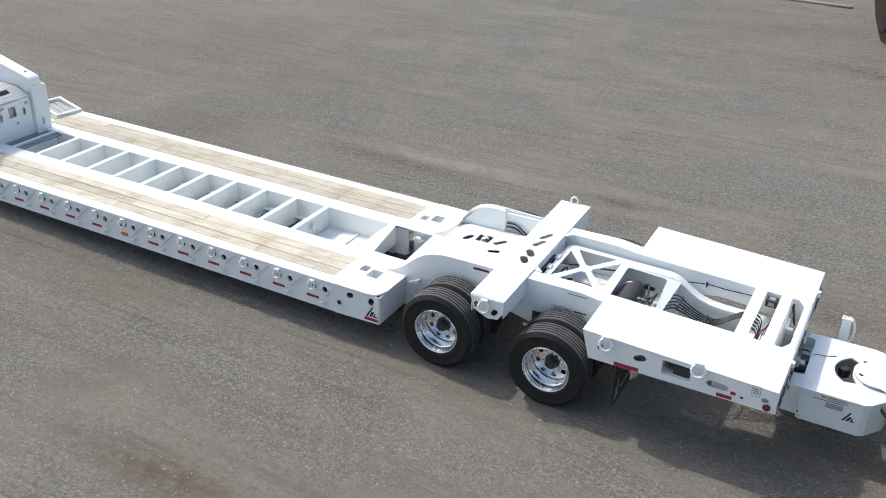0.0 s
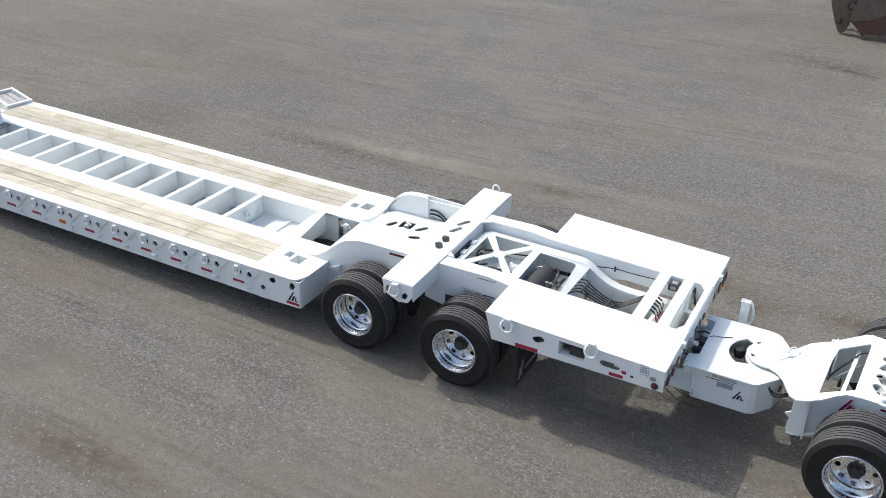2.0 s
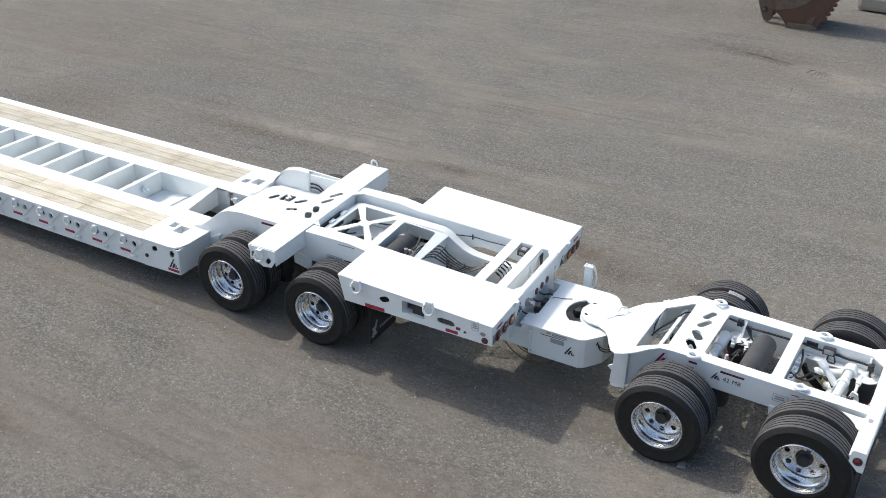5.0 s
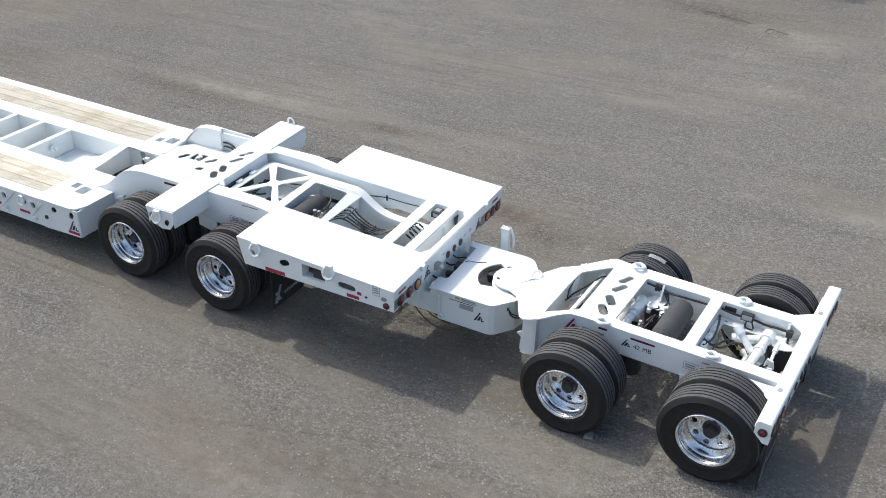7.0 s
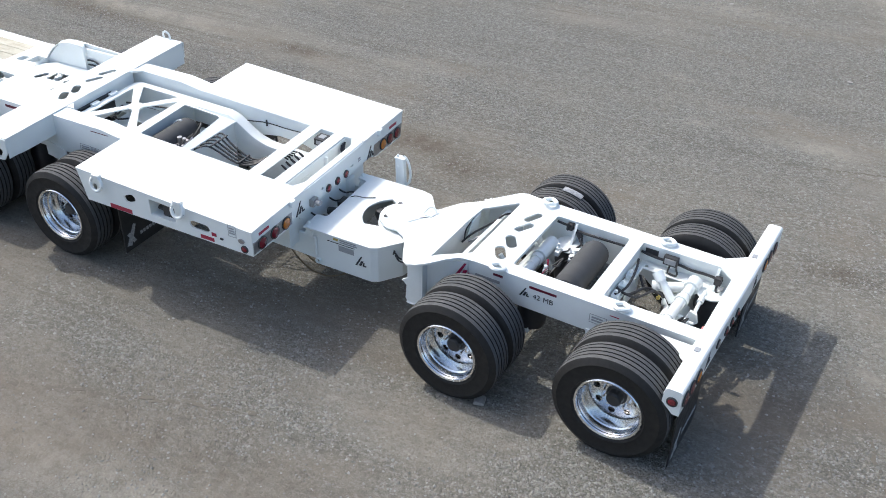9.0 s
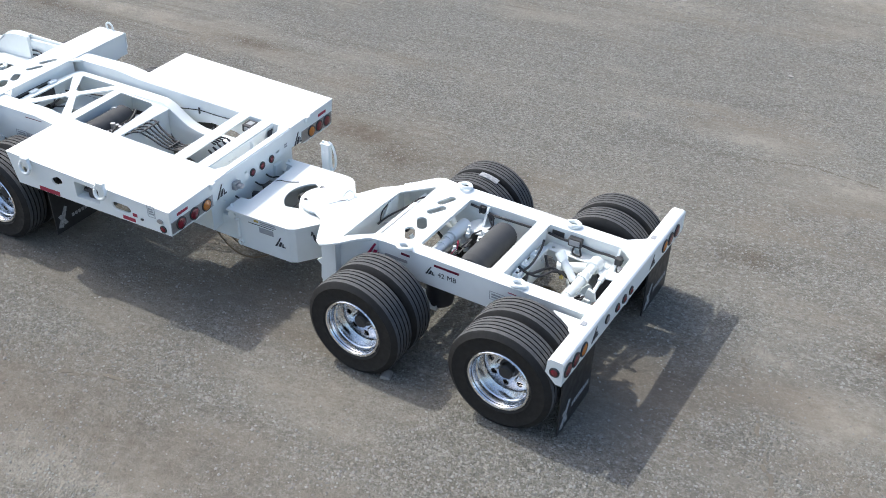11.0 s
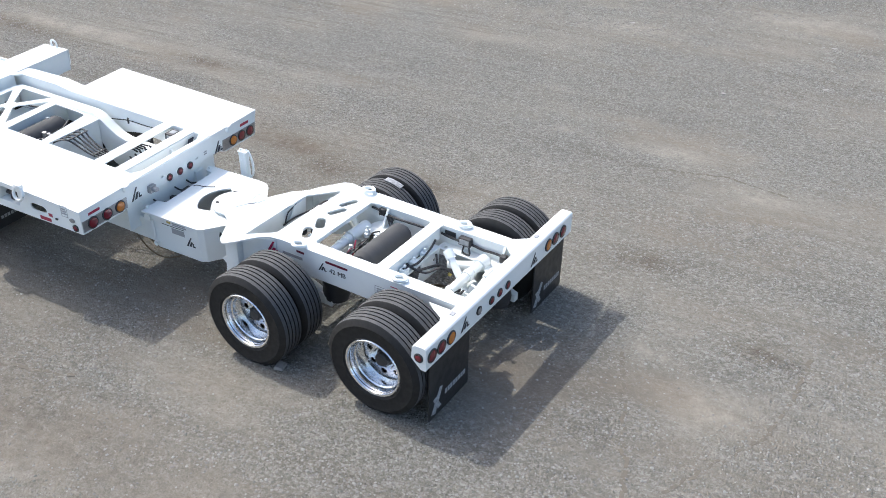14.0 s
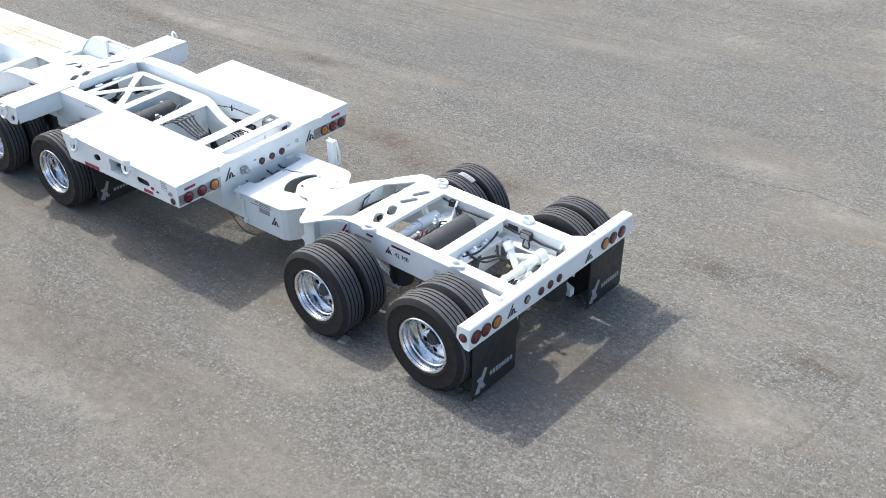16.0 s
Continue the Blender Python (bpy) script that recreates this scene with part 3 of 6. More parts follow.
def tyre_tracks():
    """Soil pressed up into ridges by tyres: two tread prints and some thin edges of tracks."""
    rg = random.Random(8)
    k = Kit()
    for (ax, ay), (bx, by) in (((-1.40, 14.75), (0.60, 13.88)), ((1.0, 13.70), (1.5, 13.48))):
        d = Vector((bx - ax, by - ay, 0))
        turn = math.degrees(math.atan2(d.y, d.x))
        for i in range(int(d.length / 0.085)):
            p = Vector((ax, ay, 0)) + d.normalized() * 0.085 * i
            if rg.random() < 0.85:
                w, q = rg.uniform(0.05, 0.10), rg.uniform(0.010, 0.020)
                for side in (-0.085, 0.085):
                    m = pose(p.x, p.y, ground_height(p.x, p.y) - 0.004, 0, 0, turn + 90 + 14 * (1 if side < 0 else -1)) @ Matrix.Translation((side, 0, 0))
                    k.prism([(-0.026, 0), (0.026, 0), (0.012, q), (-0.010, q)], -w, w, m @ YZ)
    for line in (((1.38, 14.56), (1.24, 14.13), (0.95, 12.74), (0.87, 11.94), (0.92, 11.32)), ((2.70, 12.88), (2.87, 12.14), (2.9, 11.6)), ((5.72, -1.1), (5.98, -0.6), (6.24, -0.15), (6.36, 0.45), (6.38, 1.15)),
                 ((5.45, -1.3), (5.28, -0.8), (5.05, -0.15), (4.85, 0.4)), ((4.0, 4.4), (4.8, 4.6), (5.6, 4.4)), ((-1.5, -2.9), (-0.4, -2.5), (0.6, -2.15))):
        for (ax, ay), (bx, by) in zip(line, line[1:]):
            n = int(math.hypot(bx - ax, by - ay) / 0.045)
            for i in range(n):
                if rg.random() < 0.72:
                    x, y = ax + (bx - ax) * i / n + rg.uniform(-0.02, 0.02), ay + (by - ay) * i / n + rg.uniform(-0.02, 0.02)
                    r = rg.uniform(0.012, 0.03)
                    m = pose(x, y, ground_height(x, y) - 0.003, 0, 0, math.degrees(math.atan2(by - ay, bx - ax)) + rg.uniform(-25, 25))
                    k.prism([(-r * 1.9, 0), (r * 2.0, 0), (r, r * 0.22), (-r * 0.8, r * 0.25)], -r * 0.6, r * 0.6, m @ XZ)
    solid("tyre_track", k, SOIL, "ridges of soil pressed up by tyre treads", "track", kind="stuff")


tyre_tracks()


# ---- wheels ----
TYRE_R = 0.466


def tyre_profile(w=0.25):
    p = [(0.247, 0.020), (0.29, 0.0), (0.297, -0.006), (0.304, -0.003), (0.35, -0.012), (0.405, -0.009), (0.411, -0.012), (0.417, -0.007), (0.446, 0.006), (0.461, 0.020)]
    g = 0.010
    for c in (0.058, 0.103, 0.147, 0.192):
        p += [(TYRE_R, c - g / 2 - 0.001), (TYRE_R - 0.014, c - g / 2 + 0.001), (TYRE_R - 0.014, c + g / 2 - 0.001), (TYRE_R, c + g / 2 + 0.001)]
    p += [(0.461, w - 0.020), (0.446, w - 0.006), (0.412, w + 0.008), (0.35, w + 0.012), (0.29, w), (0.247, w - 0.020)]
    return p


def rim_kit(dish):
    """A ten-stud wheel about z; its outer lip at height 0, its disc at height dish."""
    k = Kit()
    k.lathe([(0.268, 0.016), (0.279, 0.006), (0.272, -0.002), (0.258, 0.004), (0.250, 0.022), (0.243, 0.030), (0.238, 0.075), (0.228, 0.085),
             (0.226, 0.185), (0.243, 0.215), (0.266, 0.236), (0.268, 0.22), (0.250, 0.20), (0.236, 0.17), (0.238, 0.09), (0.252, 0.075), (0.256, 0.03)], 48, closed=True)
    k.plate(circle(0, 0, 0.23, 48), [circle(0.170 * math.cos(a), 0.170 * math.sin(a), 0.029, 12) for a in [math.pi * 2 * (i + 0.5) / 8 for i in range(8)]] + [circle(0, 0, 0.075, 20)],
            dish - 0.006, dish + 0.006)
    for i in range(10):
        a = 2 * math.pi * i / 10
        k.rod((0.112 * math.cos(a), 0.112 * math.sin(a), dish), (0.112 * math.cos(a), 0.112 * math.sin(a), dish - 0.034), 0.013, 6)
    return k.warp(lambda x, y, z: (0.995 * x, 0.995 * y, z))


RIM_OUT = rim_kit(0.208).mesh("rim", ALU, smooth=True)
RIM_IN = rim_kit(0.06).mesh("rim", ALU, smooth=True)
TYRE = Kit().lathe(tyre_profile(), 56, closed=True).mesh("tyre", RUBBER, smooth=True)
TYRE.materials.append(TREAD_RUBBER)
for f in TYRE.polygons:
    if math.hypot(f.center.x, f.center.y) > 0.4605:
        f.material_index = 1


def hub_mesh():
    k = Kit()
    k.lathe([(0.084, 0.223), (0.084, 0.193), (0.066, 0.182), (0.062, 0.132), (0.050, 0.118), (0.0005, 0.116)], 24)
    return k.mesh("hub", BLACK, smooth=True)


HUB = hub_mesh()
DRUM = Kit().lathe([(0.19, 0.17), (0.20, 0.18), (0.20, 0.34), (0.17, 0.36), (0.05, 0.37)], 28).mesh("brake_drum", BLACK, smooth=True)


def dual_wheels(parent, x, side, face=1.30, lift=0.0):
    """A pair of wheels; side -1 or 1 in y."""
    turn = Matrix.Rotation(radians(90.0 * side), 4, "X")          # the wheel's height points to the middle
    spin = Matrix.Rotation(radians(17.0 + 40 * x), 4, "Z")
    outer = part("wheel", RIM_OUT, ALU, parent, "polished aluminium dual wheel with ten studs", Matrix.Translation((x, side * face, TYRE_R + lift)) @ turn @ spin)
    part("tyre", TYRE, RUBBER, outer, "black ribbed trailer tyre")
    part("hub", HUB, BLACK, outer, "black oil-filled hub with nuts")
    inner = part("wheel", RIM_IN, ALU, parent, "inner aluminium dual wheel", Matrix.Translation((x, side * (face - 0.300), TYRE_R + lift)) @ turn)
    part("tyre", TYRE, RUBBER, inner, "black ribbed trailer tyre")
    part("brake_drum", DRUM, BLACK, inner)


def d_ring(parent, m, label="white steel lashing ring"):
    """A ring that hangs down a side face: drawn in x, z, standing off towards -y."""
    k = Kit()
    k.tube([(0.048 * math.sin(a), -0.030 + 0.012 * math.cos(a), -0.022 + 0.048 * math.cos(a)) for a in [2 * math.pi * i / 10 for i in range(10)]], 0.0125, 8, True)
    k.box(-0.030, 0.030, -0.034, 0.0, 0.012, 0.046)
    return part("lashing_ring", k, WHITE, parent, label, m, bevel=0.003, smooth=True)


def lamp(parent, m, r, mat, label):
    """A round lamp in its rubber ring; its face looks along the pose's z."""
    ring = part("lamp", Kit().lathe([(r + 0.012, 0.0), (r + 0.012, 0.008), (r + 0.004, 0.012), (r, 0.006)], 24), BLACK, parent, label, m, smooth=True)
    part("lens", Kit().lathe([(r, 0.004), (r * 0.96, 0.012), (r * 0.6, 0.018), (0.001, 0.020)], 24), mat, ring, smooth=True)


def logo(parent, m, s, mat=DECAL, bar=True):
    """A slanted mark with a foot, as a plain shape; drawn in x, y."""
    k = Kit()
    k.prism([(-0.55 * s, -0.42 * s), (-0.34 * s, -0.42 * s), (0.20 * s, 0.60 * s), (0.06 * s, 0.60 * s)], 0, 0.002)
    k.prism([(-0.20 * s, -0.36 * s), (0.06 * s, -0.36 * s), (0.28 * s, 0.16 * s), (0.06 * s, 0.16 * s)], 0, 0.002)
    if bar:
        k.prism([(0.20 * s, -0.36 * s), (0.55 * s, -0.36 * s), (0.55 * s, -0.24 * s), (0.34 * s, -0.22 * s), (0.40 * s, 0.02 * s), (0.28 * s, 0.02 * s)], 0, 0.002)
    return part("decal", k, mat, parent, "plain slanted logo shape", m)


def bars(parent, m, w, h, rows, mat=GREYD, name="decal"):
    k = Kit()
    for i in range(rows):
        y = h * (0.5 - (i + 0.5) / rows)
        k.box(-w / 2, w / 2 * (0.75 + 0.25 * ((i * 7) % 3) / 2), y - h / rows * 0.3, y + h / rows * 0.3, 0, 0.002)
    return part(name, k, mat, parent, "", m)


def framed_label(parent, m, w, h, rows=2):
    """A sticker: a thin dark border round a few lines of print."""
    k = Kit()
    k.plate(rect(-w / 2, w / 2, -h / 2, h / 2), [rect(-w / 2 + 0.005, w / 2 - 0.005, -h / 2 + 0.005, h / 2 - 0.005)], 0, 0.0015)
    part("label_border", k, GREYD, parent, "thin dark label border", m)
    bars(parent, m, w * 0.72, h * 0.62, rows)


SIDE = Matrix.Rotation(radians(90), 4, "X")                                  # x, y drawn on a face that looks to -y
REAR = Matrix(((0, 0, 1, 0), (1, 0, 0, 0), (0, 1, 0, 0), (0, 0, 0, 1)))      # x, y drawn on a face that looks to +x


# ---- the lowboy trailer: deck ----
trailer = thing("lowboy_trailer", "white heavy-haul lowboy trailer with timber-planked deck", "trailer")
TOP = 0.865
DECK = Matrix.Translation((-4.5, 0, TOP)) @ Matrix.Rotation(radians(1.05), 4, "Y")        # the deck leans up a little to the front
FRONT, BACK = -8.0, -0.58                                                                     # in the deck's own x
RIB_0, RIB_STEP = -1.88, -0.537


def deck(name, kit, mat=WHITE, label="", bevel=0.0, smooth=False, parent=None):
    return part(name, kit, mat, parent or trailer, label, DECK if parent is None else None, bevel, smooth)


for s in (-1, 1):
    deck("side_rail", Kit().box(FRONT, BACK, *sorted((s * 1.14, s * 1.30)), -0.045, 0.0), label="white outer deck rail", bevel=0.004)
    deck("rail_foot", Kit().box(FRONT, BACK, *sorted((s * 1.20, s * 1.285)), -0.40, -0.3855))
    k = Kit()
    holes = [circle(-0.905 - 0.5175 * i + d, -0.125, 0.058, 12) for i in range(13) for d in (0.185, 0.02)] if s < 0 else []
    k.plate([(FRONT, -0.385), (BACK, -0.385), (BACK, -0.045), (FRONT, -0.045)], holes, *sorted((s * 1.262, s * 1.278)), XZ)
    deck("rail_web", k, label="white rail side with round holes" if s < 0 else "white rail side")
    beam = deck("main_beam", Kit().box(FRONT, BACK + 0.001, *sorted((s * 0.40, s * 0.645)), -0.028, 0.0), label="white steel main beam of the deck", bevel=0.004)
    deck("web", Kit().box(FRONT, BACK + 0.001, *sorted((s * 0.425, s * 0.445)), -0.40, -0.0285), parent=beam)
    deck("lower_flange", Kit().box(FRONT, BACK + 0.001, *sorted((s * 0.40, s * 0.60)), -0.43, -0.4005), parent=beam)
    # unseen sheet added under the planks to stop light through their gaps; joists below
    deck("plank_support", Kit().box(FRONT, BACK, *sorted((s * 0.45, s * 1.255)), -0.062, -0.052))
    for i in range(15):
        deck("plank_joist", Kit().box(BACK - 0.1 - 0.52 * i, BACK - 0.04 - 0.52 * i, *sorted((s * 0.45, s * 1.255)), -0.15, -0.063))

RIB = Kit()
RIB.box(-0.035, 0.035, -0.42, 0.42, -0.022, -0.006).box(-0.007, 0.007, -0.42, 0.42, -0.33, -0.022).box(-0.04, 0.04, -0.42, 0.42, -0.345, -0.33)
RIB = RIB.mesh("crossmember", WHITE, 0.003)
for i in range(12):
    part("crossmember", RIB, WHITE, trailer, "", DECK @ Matrix.Translation((RIB_0 + RIB_STEP * i, 0, 0)))

# pans between the crossmembers; the rear ones have openings
for i in range(11):
    x1 = RIB_0 + RIB_STEP * i - 0.02
    x0 = x1 + RIB_STEP + 0.04
    hole = [rect(x0 - 0.005, x0 + 0.17, 0.0 + 0.02 * i, 0.34, 0.02)] if i < 5 else []
    z = -0.282 if i < 5 else -0.318
    deck("pan", Kit().plate(rect(x0 - 0.012, x1 + 0.012, -0.424, 0.424), hole, z - 0.01, z))

# recessed tray behind the last crossmember
k = Kit()
k.box(RIB_0 + 0.03, -1.06, -0.424, 0.424, -0.325, -0.31)
k.prism([(-1.06, -0.325), (-1.045, -0.325), (-0.86, -0.03), (-0.86, -0.005), (-1.06, -0.31)], -0.424, 0.424, XZ)
deck("tray_bar", Kit().box(-1.40, -1.36, -0.42, 0.42, -0.31, -0.285))
deck("tray", k, label="recessed white steel tray between the main beams", bevel=0.003)
k = Kit()
k.rod((RIB_0 + 0.04, 0.02, -0.14), (RIB_0 + 0.14, 0.02, -0.14), 0.02)
k.lathe([(0.05, -0.012), (0.05, 0.012)], 16, Matrix.Translation((RIB_0 + 0.06, 0.02, -0.14)) @ Matrix.Rotation(radians(90), 4, "Y"))
deck("lug", k)

# black sheet added behind the rail holes, standing in for the shade inside
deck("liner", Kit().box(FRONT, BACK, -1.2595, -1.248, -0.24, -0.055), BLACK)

# end plate of the deck, with stake pockets
holes = [[(-0.62, -0.37), (-0.15, -0.37), (-0.19, 0.40), (-0.76, 0.40)]]
for s in (-1, 1):
    d = 0.08 if s > 0 else 0.0                      # the far pockets sit nearer the planks
    holes += [rect(-0.52 - d, -0.415 - d, *sorted((s * 0.735, s * 0.865)), 0.012), rect(-0.37 - d, -0.215 - d, *sorted((s * 0.77, s * 0.95)), 0.012)]
end = [(-0.86, -0.40), (-0.86, -0.646), (BACK - 0.11, -0.646), (BACK - 0.11, -1.14), (BACK, -1.14), (BACK, -1.30), (-0.10, -1.30), (-0.03, -1.28), (0.02, -1.22), (0.05, -1.12), (0.05, 1.12), (0.02, 1.22), (-0.03, 1.28), (-0.10, 1.30), (BACK, 1.30), (BACK, 1.14), (BACK - 0.11, 1.14), (BACK - 0.11, 0.646), (-0.86, 0.646), (-0.86, 0.40)]
end_plate = deck("deck_end_plate", Kit().plate(end, holes, -0.02, 0.004), label="white deck end plate with open stake pockets")
for s in (-1, 1):
    for x0, x1, y0, y1 in ((-0.52, -0.415, 0.735, 0.865), (-0.37, -0.215, 0.77, 0.95)):
        a, b = sorted((s * y0, s * y1))
        if s > 0:
            x0, x1 = x0 - 0.08, x1 - 0.08
        k = Kit().box(x0 - 0.01, x0, a, b, -0.22, -0.02).box(x1, x1 + 0.01, a, b, -0.22, -0.02).box(x0 - 0.01, x1 + 0.01, a - 0.01, a, -0.22, -0.02).box(x0 - 0.01, x1 + 0.01, b, b + 0.01, -0.22, -0.02)
        k.box(x0, x1, a, b, -0.23, -0.22)
        deck("stake_pocket", k)
for x0, z0 in ((-0.795, -0.30), (-0.145, -0.40)):
    deck("cross_wall", Kit().box(x0, x0 + 0.018, -0.42, 0.42, z0, -0.02))
deck("bay_floor", Kit().box(-0.78, -0.14, -0.42, 0.42, -0.42, -0.41), BLACK)
for i in range(3):
    deck("floor_slat", Kit().box(-0.58 + 0.16 * i, -0.52 + 0.16 * i, -0.42, 0.42, -0.40, -0.385), FLAP)
k = Kit()
k.box(-0.42, -0.36, 0.33, 0.385, -0.13, -0.06).rod((-0.47, 0.36, -0.10), (-0.33, 0.36, -0.10), 0.016).rod((-0.40, 0.36, -0.25), (-0.30, 0.36, -0.17), 0.012)
k.box(-0.41, -0.395, -0.40, 0.40, -0.34, -0.30)
deck("latch_bracket", k, label="white latch bracket in the open bay", bevel=0.003)

# skirts of the deck end and its rear wall
for s in (-1, 1):
    y0, y1 = sorted((s * 1.278, s * 1.292))
    hl = [oval(-0.37, -0.10, 0.10, 0.07, 20), oval(-0.075, -0.10, 0.10, 0.075, 70)]
    sk = deck("side_skirt", Kit().plate([(BACK, -0.40), (0.02, -0.38), (0.03, -0.02), (BACK, -0.02)], hl, y0, y1, XZ), label="white deck skirt with two drain holes")
    k = Kit()
    k.box(0.025, 0.04, *sorted((s * 0.70, s * 1.285)), -0.38, -0.02)
    deck("rear_wall", k)
    k = Kit()
    k.box(BACK, -0.05, *sorted((s * 1.0, s * 1.262)), -0.34, -0.33)
    deck("skirt_floor", k)
    if s < 0:
        logo(sk, Matrix.Translation((-0.07, -1.293, -0.25)) @ SIDE, 0.14)
        tp = Kit().box(-0.165, 0.02, -1.296, -1.293, -0.355, -0.318)
        part("reflector_strip", tp, TAPE, sk, "red reflective strip")
        part("marker_lamp", Kit().lathe([(0.028, 0), (0.028, 0.012), (0.001, 0.016)], 16, Matrix.Translation((-0.58 + 0.06, -1.292, -0.24)) @ SIDE), DECAL, sk, smooth=True)

# swing-out outriggers folded along both sides
OUTRIGGER = Kit().plate([(-0.13, -0.30), (0.10, -0.30), (0.385, -0.03), (-0.13, -0.03)], [circle(0.185, -0.125, 0.041, 14), circle(0.02, -0.125, 0.034, 12)], 0.0, 0.016, SIDE)
OUTRIGGER.box(0.09, 0.155, -0.05, 0.0, -0.335, -0.305).rod((0.17, -0.02, -0.335), (0.17, -0.02, -0.29), 0.017, 8)
OUTRIGGER = OUTRIGGER.mesh("outrigger", WHITE)
BUSH = Kit().lathe([(0.055, 0.0), (0.055, 0.012), (0.041, 0.012), (0.041, 0.0)], 16, Matrix.Translation((0.185, -0.016, -0.125)) @ SIDE, closed=True).mesh("bush", WHITE, smooth=True)
STRIP = Kit().box(-0.09, 0.09, -0.0195, -0.0165, -0.285, -0.25).mesh("reflector_strip", TAPE)
for s in (-1, 1):
    for i in range(13):
        x = -0.905 - 0.5175 * i
        m = DECK @ Matrix.Translation((x, s * 1.279, 0))
        if s > 0:
            m = DECK @ Matrix.Translation((x, s * 1.279, 0)) @ Matrix.Rotation(math.pi, 4, "Z")
        o = part("outrigger", OUTRIGGER, WHITE, trailer, "folded white swing-out outrigger with a lashing ring", m)
        part("bush", BUSH, WHITE, o)
        d_ring(o, Matrix.Translation((0.0, -0.016, -0.085)))
        if i == 6 and s < 0:
            lampk = Kit().prism(oval(0.0, -0.265, 0.13, 0.05), 0.016, 0.026, SIDE)
            part("marker_lamp", lampk, AMBER, o, "oval amber side marker lamp")
            logo(o, Matrix.Translation((-0.045, -0.018, -0.16)) @ SIDE, 0.07)
        else:
            part("reflector_strip", STRIP, TAPE, o, "red reflective strip")

# ---- rear frame and neck ----
def rail_profile(far=False):
    top = [(-5.02, 0.845), (-4.86, 0.868), (-4.72, 0.885), (-4.60, 0.925), (-4.48, 1.0), (-4.38, 1.085), (-4.29, 1.16), (-4.20, 1.215), (-4.10, 1.25), (-3.98, 1.272), (-3.85, 1.28), (-2.25, 1.28), (-1.98, 1.250), (-0.02, 1.250)]
    low = [(-0.02, 0.93), (-0.55, 0.90), (-2.0, 0.88), (-3.6, 0.88), (-3.85, 0.86), (-4.1, 0.74), (-4.3, 0.55), (-4.44, 0.47), (-5.02, 0.46)]
    if far:                                         # its lower edge arches up beside the drop arm
        low[1:2] = [(-0.58, 0.92), (-0.70, 0.965), (-1.0, 0.985), (-1.25, 0.935), (-1.36, 0.885)]
    return top + low


def cut_profile(x0, x1):
    """The far rail's side between two places along it."""
    pr = rail_profile(True)
    out = []
    for i, (x, z) in enumerate(pr):
        nx, nz = pr[(i + 1) % len(pr)]
        if x0 <= x <= x1:
            out.append((x, z))
        cuts = sorted([c for c in (x0, x1) if min(x, nx) < c < max(x, nx)], reverse=nx < x)
        out += [(c, z + (nz - z) * (c - x) / (nx - x)) for c in cuts]
    return out


for s in (-1, 1):
    k = Kit()
    if s < 0:
        k.prism(rail_profile(), -0.695, -0.505, XZ)
    else:                                           # the far rail stands open at the neck
        k.prism(rail_profile(True), 0.660, 0.695, XZ)
        k.prism(cut_profile(-5.02, -4.36), 0.455, 0.660, XZ).prism(cut_profile(-3.27, -0.02), 0.505, 0.660, XZ)
        k.box(-4.36, -3.27, 0.62, 0.66, 0.98, 0.995)
    r = part("frame_rail", k, WHITE, trailer, "white box-section rail curving up from the deck", None, 0.006, True)
    k = Kit()
    k.box(-3.55, -3.35, *sorted((s * 0.696, s * 0.699)), 1.205, 1.232)
    part("reflector_strip", k, SHADE_TAPE, r, "red reflective strip in a shaded tone")
    if s < 0:
        framed_label(r, Matrix.Translation((-2.495, -0.697, 1.005)) @ SIDE, 0.155, 0.072)
        framed_label(r, Matrix.Translation((-2.365, -0.697, 1.008)) @ SIDE, 0.090, 0.055, 3)
        bars(r, Matrix.Translation((-2.22, -0.697, 1.018)) @ SIDE, 0.17, 0.026, 1, DECAL)
        bars(r, Matrix.Translation((-2.23, -0.697, 0.985)) @ SIDE, 0.13, 0.022, 2)
        bars(r, Matrix.Translation((-2.25, -0.697, 1.232)) @ SIDE, 0.26, 0.012, 1, SHADE_TAPE)
        part("gusset", Kit().prism([(-4.42, 0.80), (-4.25, 0.88), (-4.27, 0.80)], -0.73, -0.696, XZ), WHITE, r)

# neck plate with slots
nh = [oval(-4.10, 0.255, 0.17, 0.08, 66), oval(-3.68, 0.30, 0.19, 0.075, 50), oval(-3.65, 0.055, 0.16, 0.075, 20), rect(-4.0, -3.81, 0.22, 0.40, 0.02), rect(-3.465, -3.415, -0.05, 0.42)]
Z_NECK = 1.06
np_k = Kit().plate([(-4.36, -0.503), (-3.277, -0.503), (-3.277, 0.615), (-4.22, 0.615), (-4.36, 0.50)], nh, Z_NECK - 0.015, Z_NECK)
part("neck_plate", np_k, WHITE, trailer, "white neck plate with oval lightening slots")
k = Kit()
k.box(-4.34, -4.32, -0.46, 0.45, 0.86, Z_NECK - 0.016).box(-4.30, -4.115, -0.46, 0.46, 0.88, 0.90)
part("neck_wall", k, WHITE, trailer)
part("neck_slope", Kit().prism([(-4.60, 0.80), (-4.52, 0.88), (-4.44, 0.98), (-4.361, 1.058), (-4.361, 1.035), (-4.43, 0.955), (-4.51, 0.85), (-4.60, 0.77)], -0.457, 0.457, XZ), WHITE, trailer, "curved white plate up to the neck", None, 0.0, True)
k = Kit()
k.rod((-3.97, 0.26, 0.99), (-3.89, 0.36, 1.07), 0.020, 10).box(-3.94, -3.89, 0.29, 0.34, 0.99, 1.06).rod((-3.93, 0.345, 1.075), (-3.85, 0.315, 1.065), 0.012, 8)
part("latch_handle", k, WHITE, trailer, "white locking handle in the neck plate", None, 0.004)
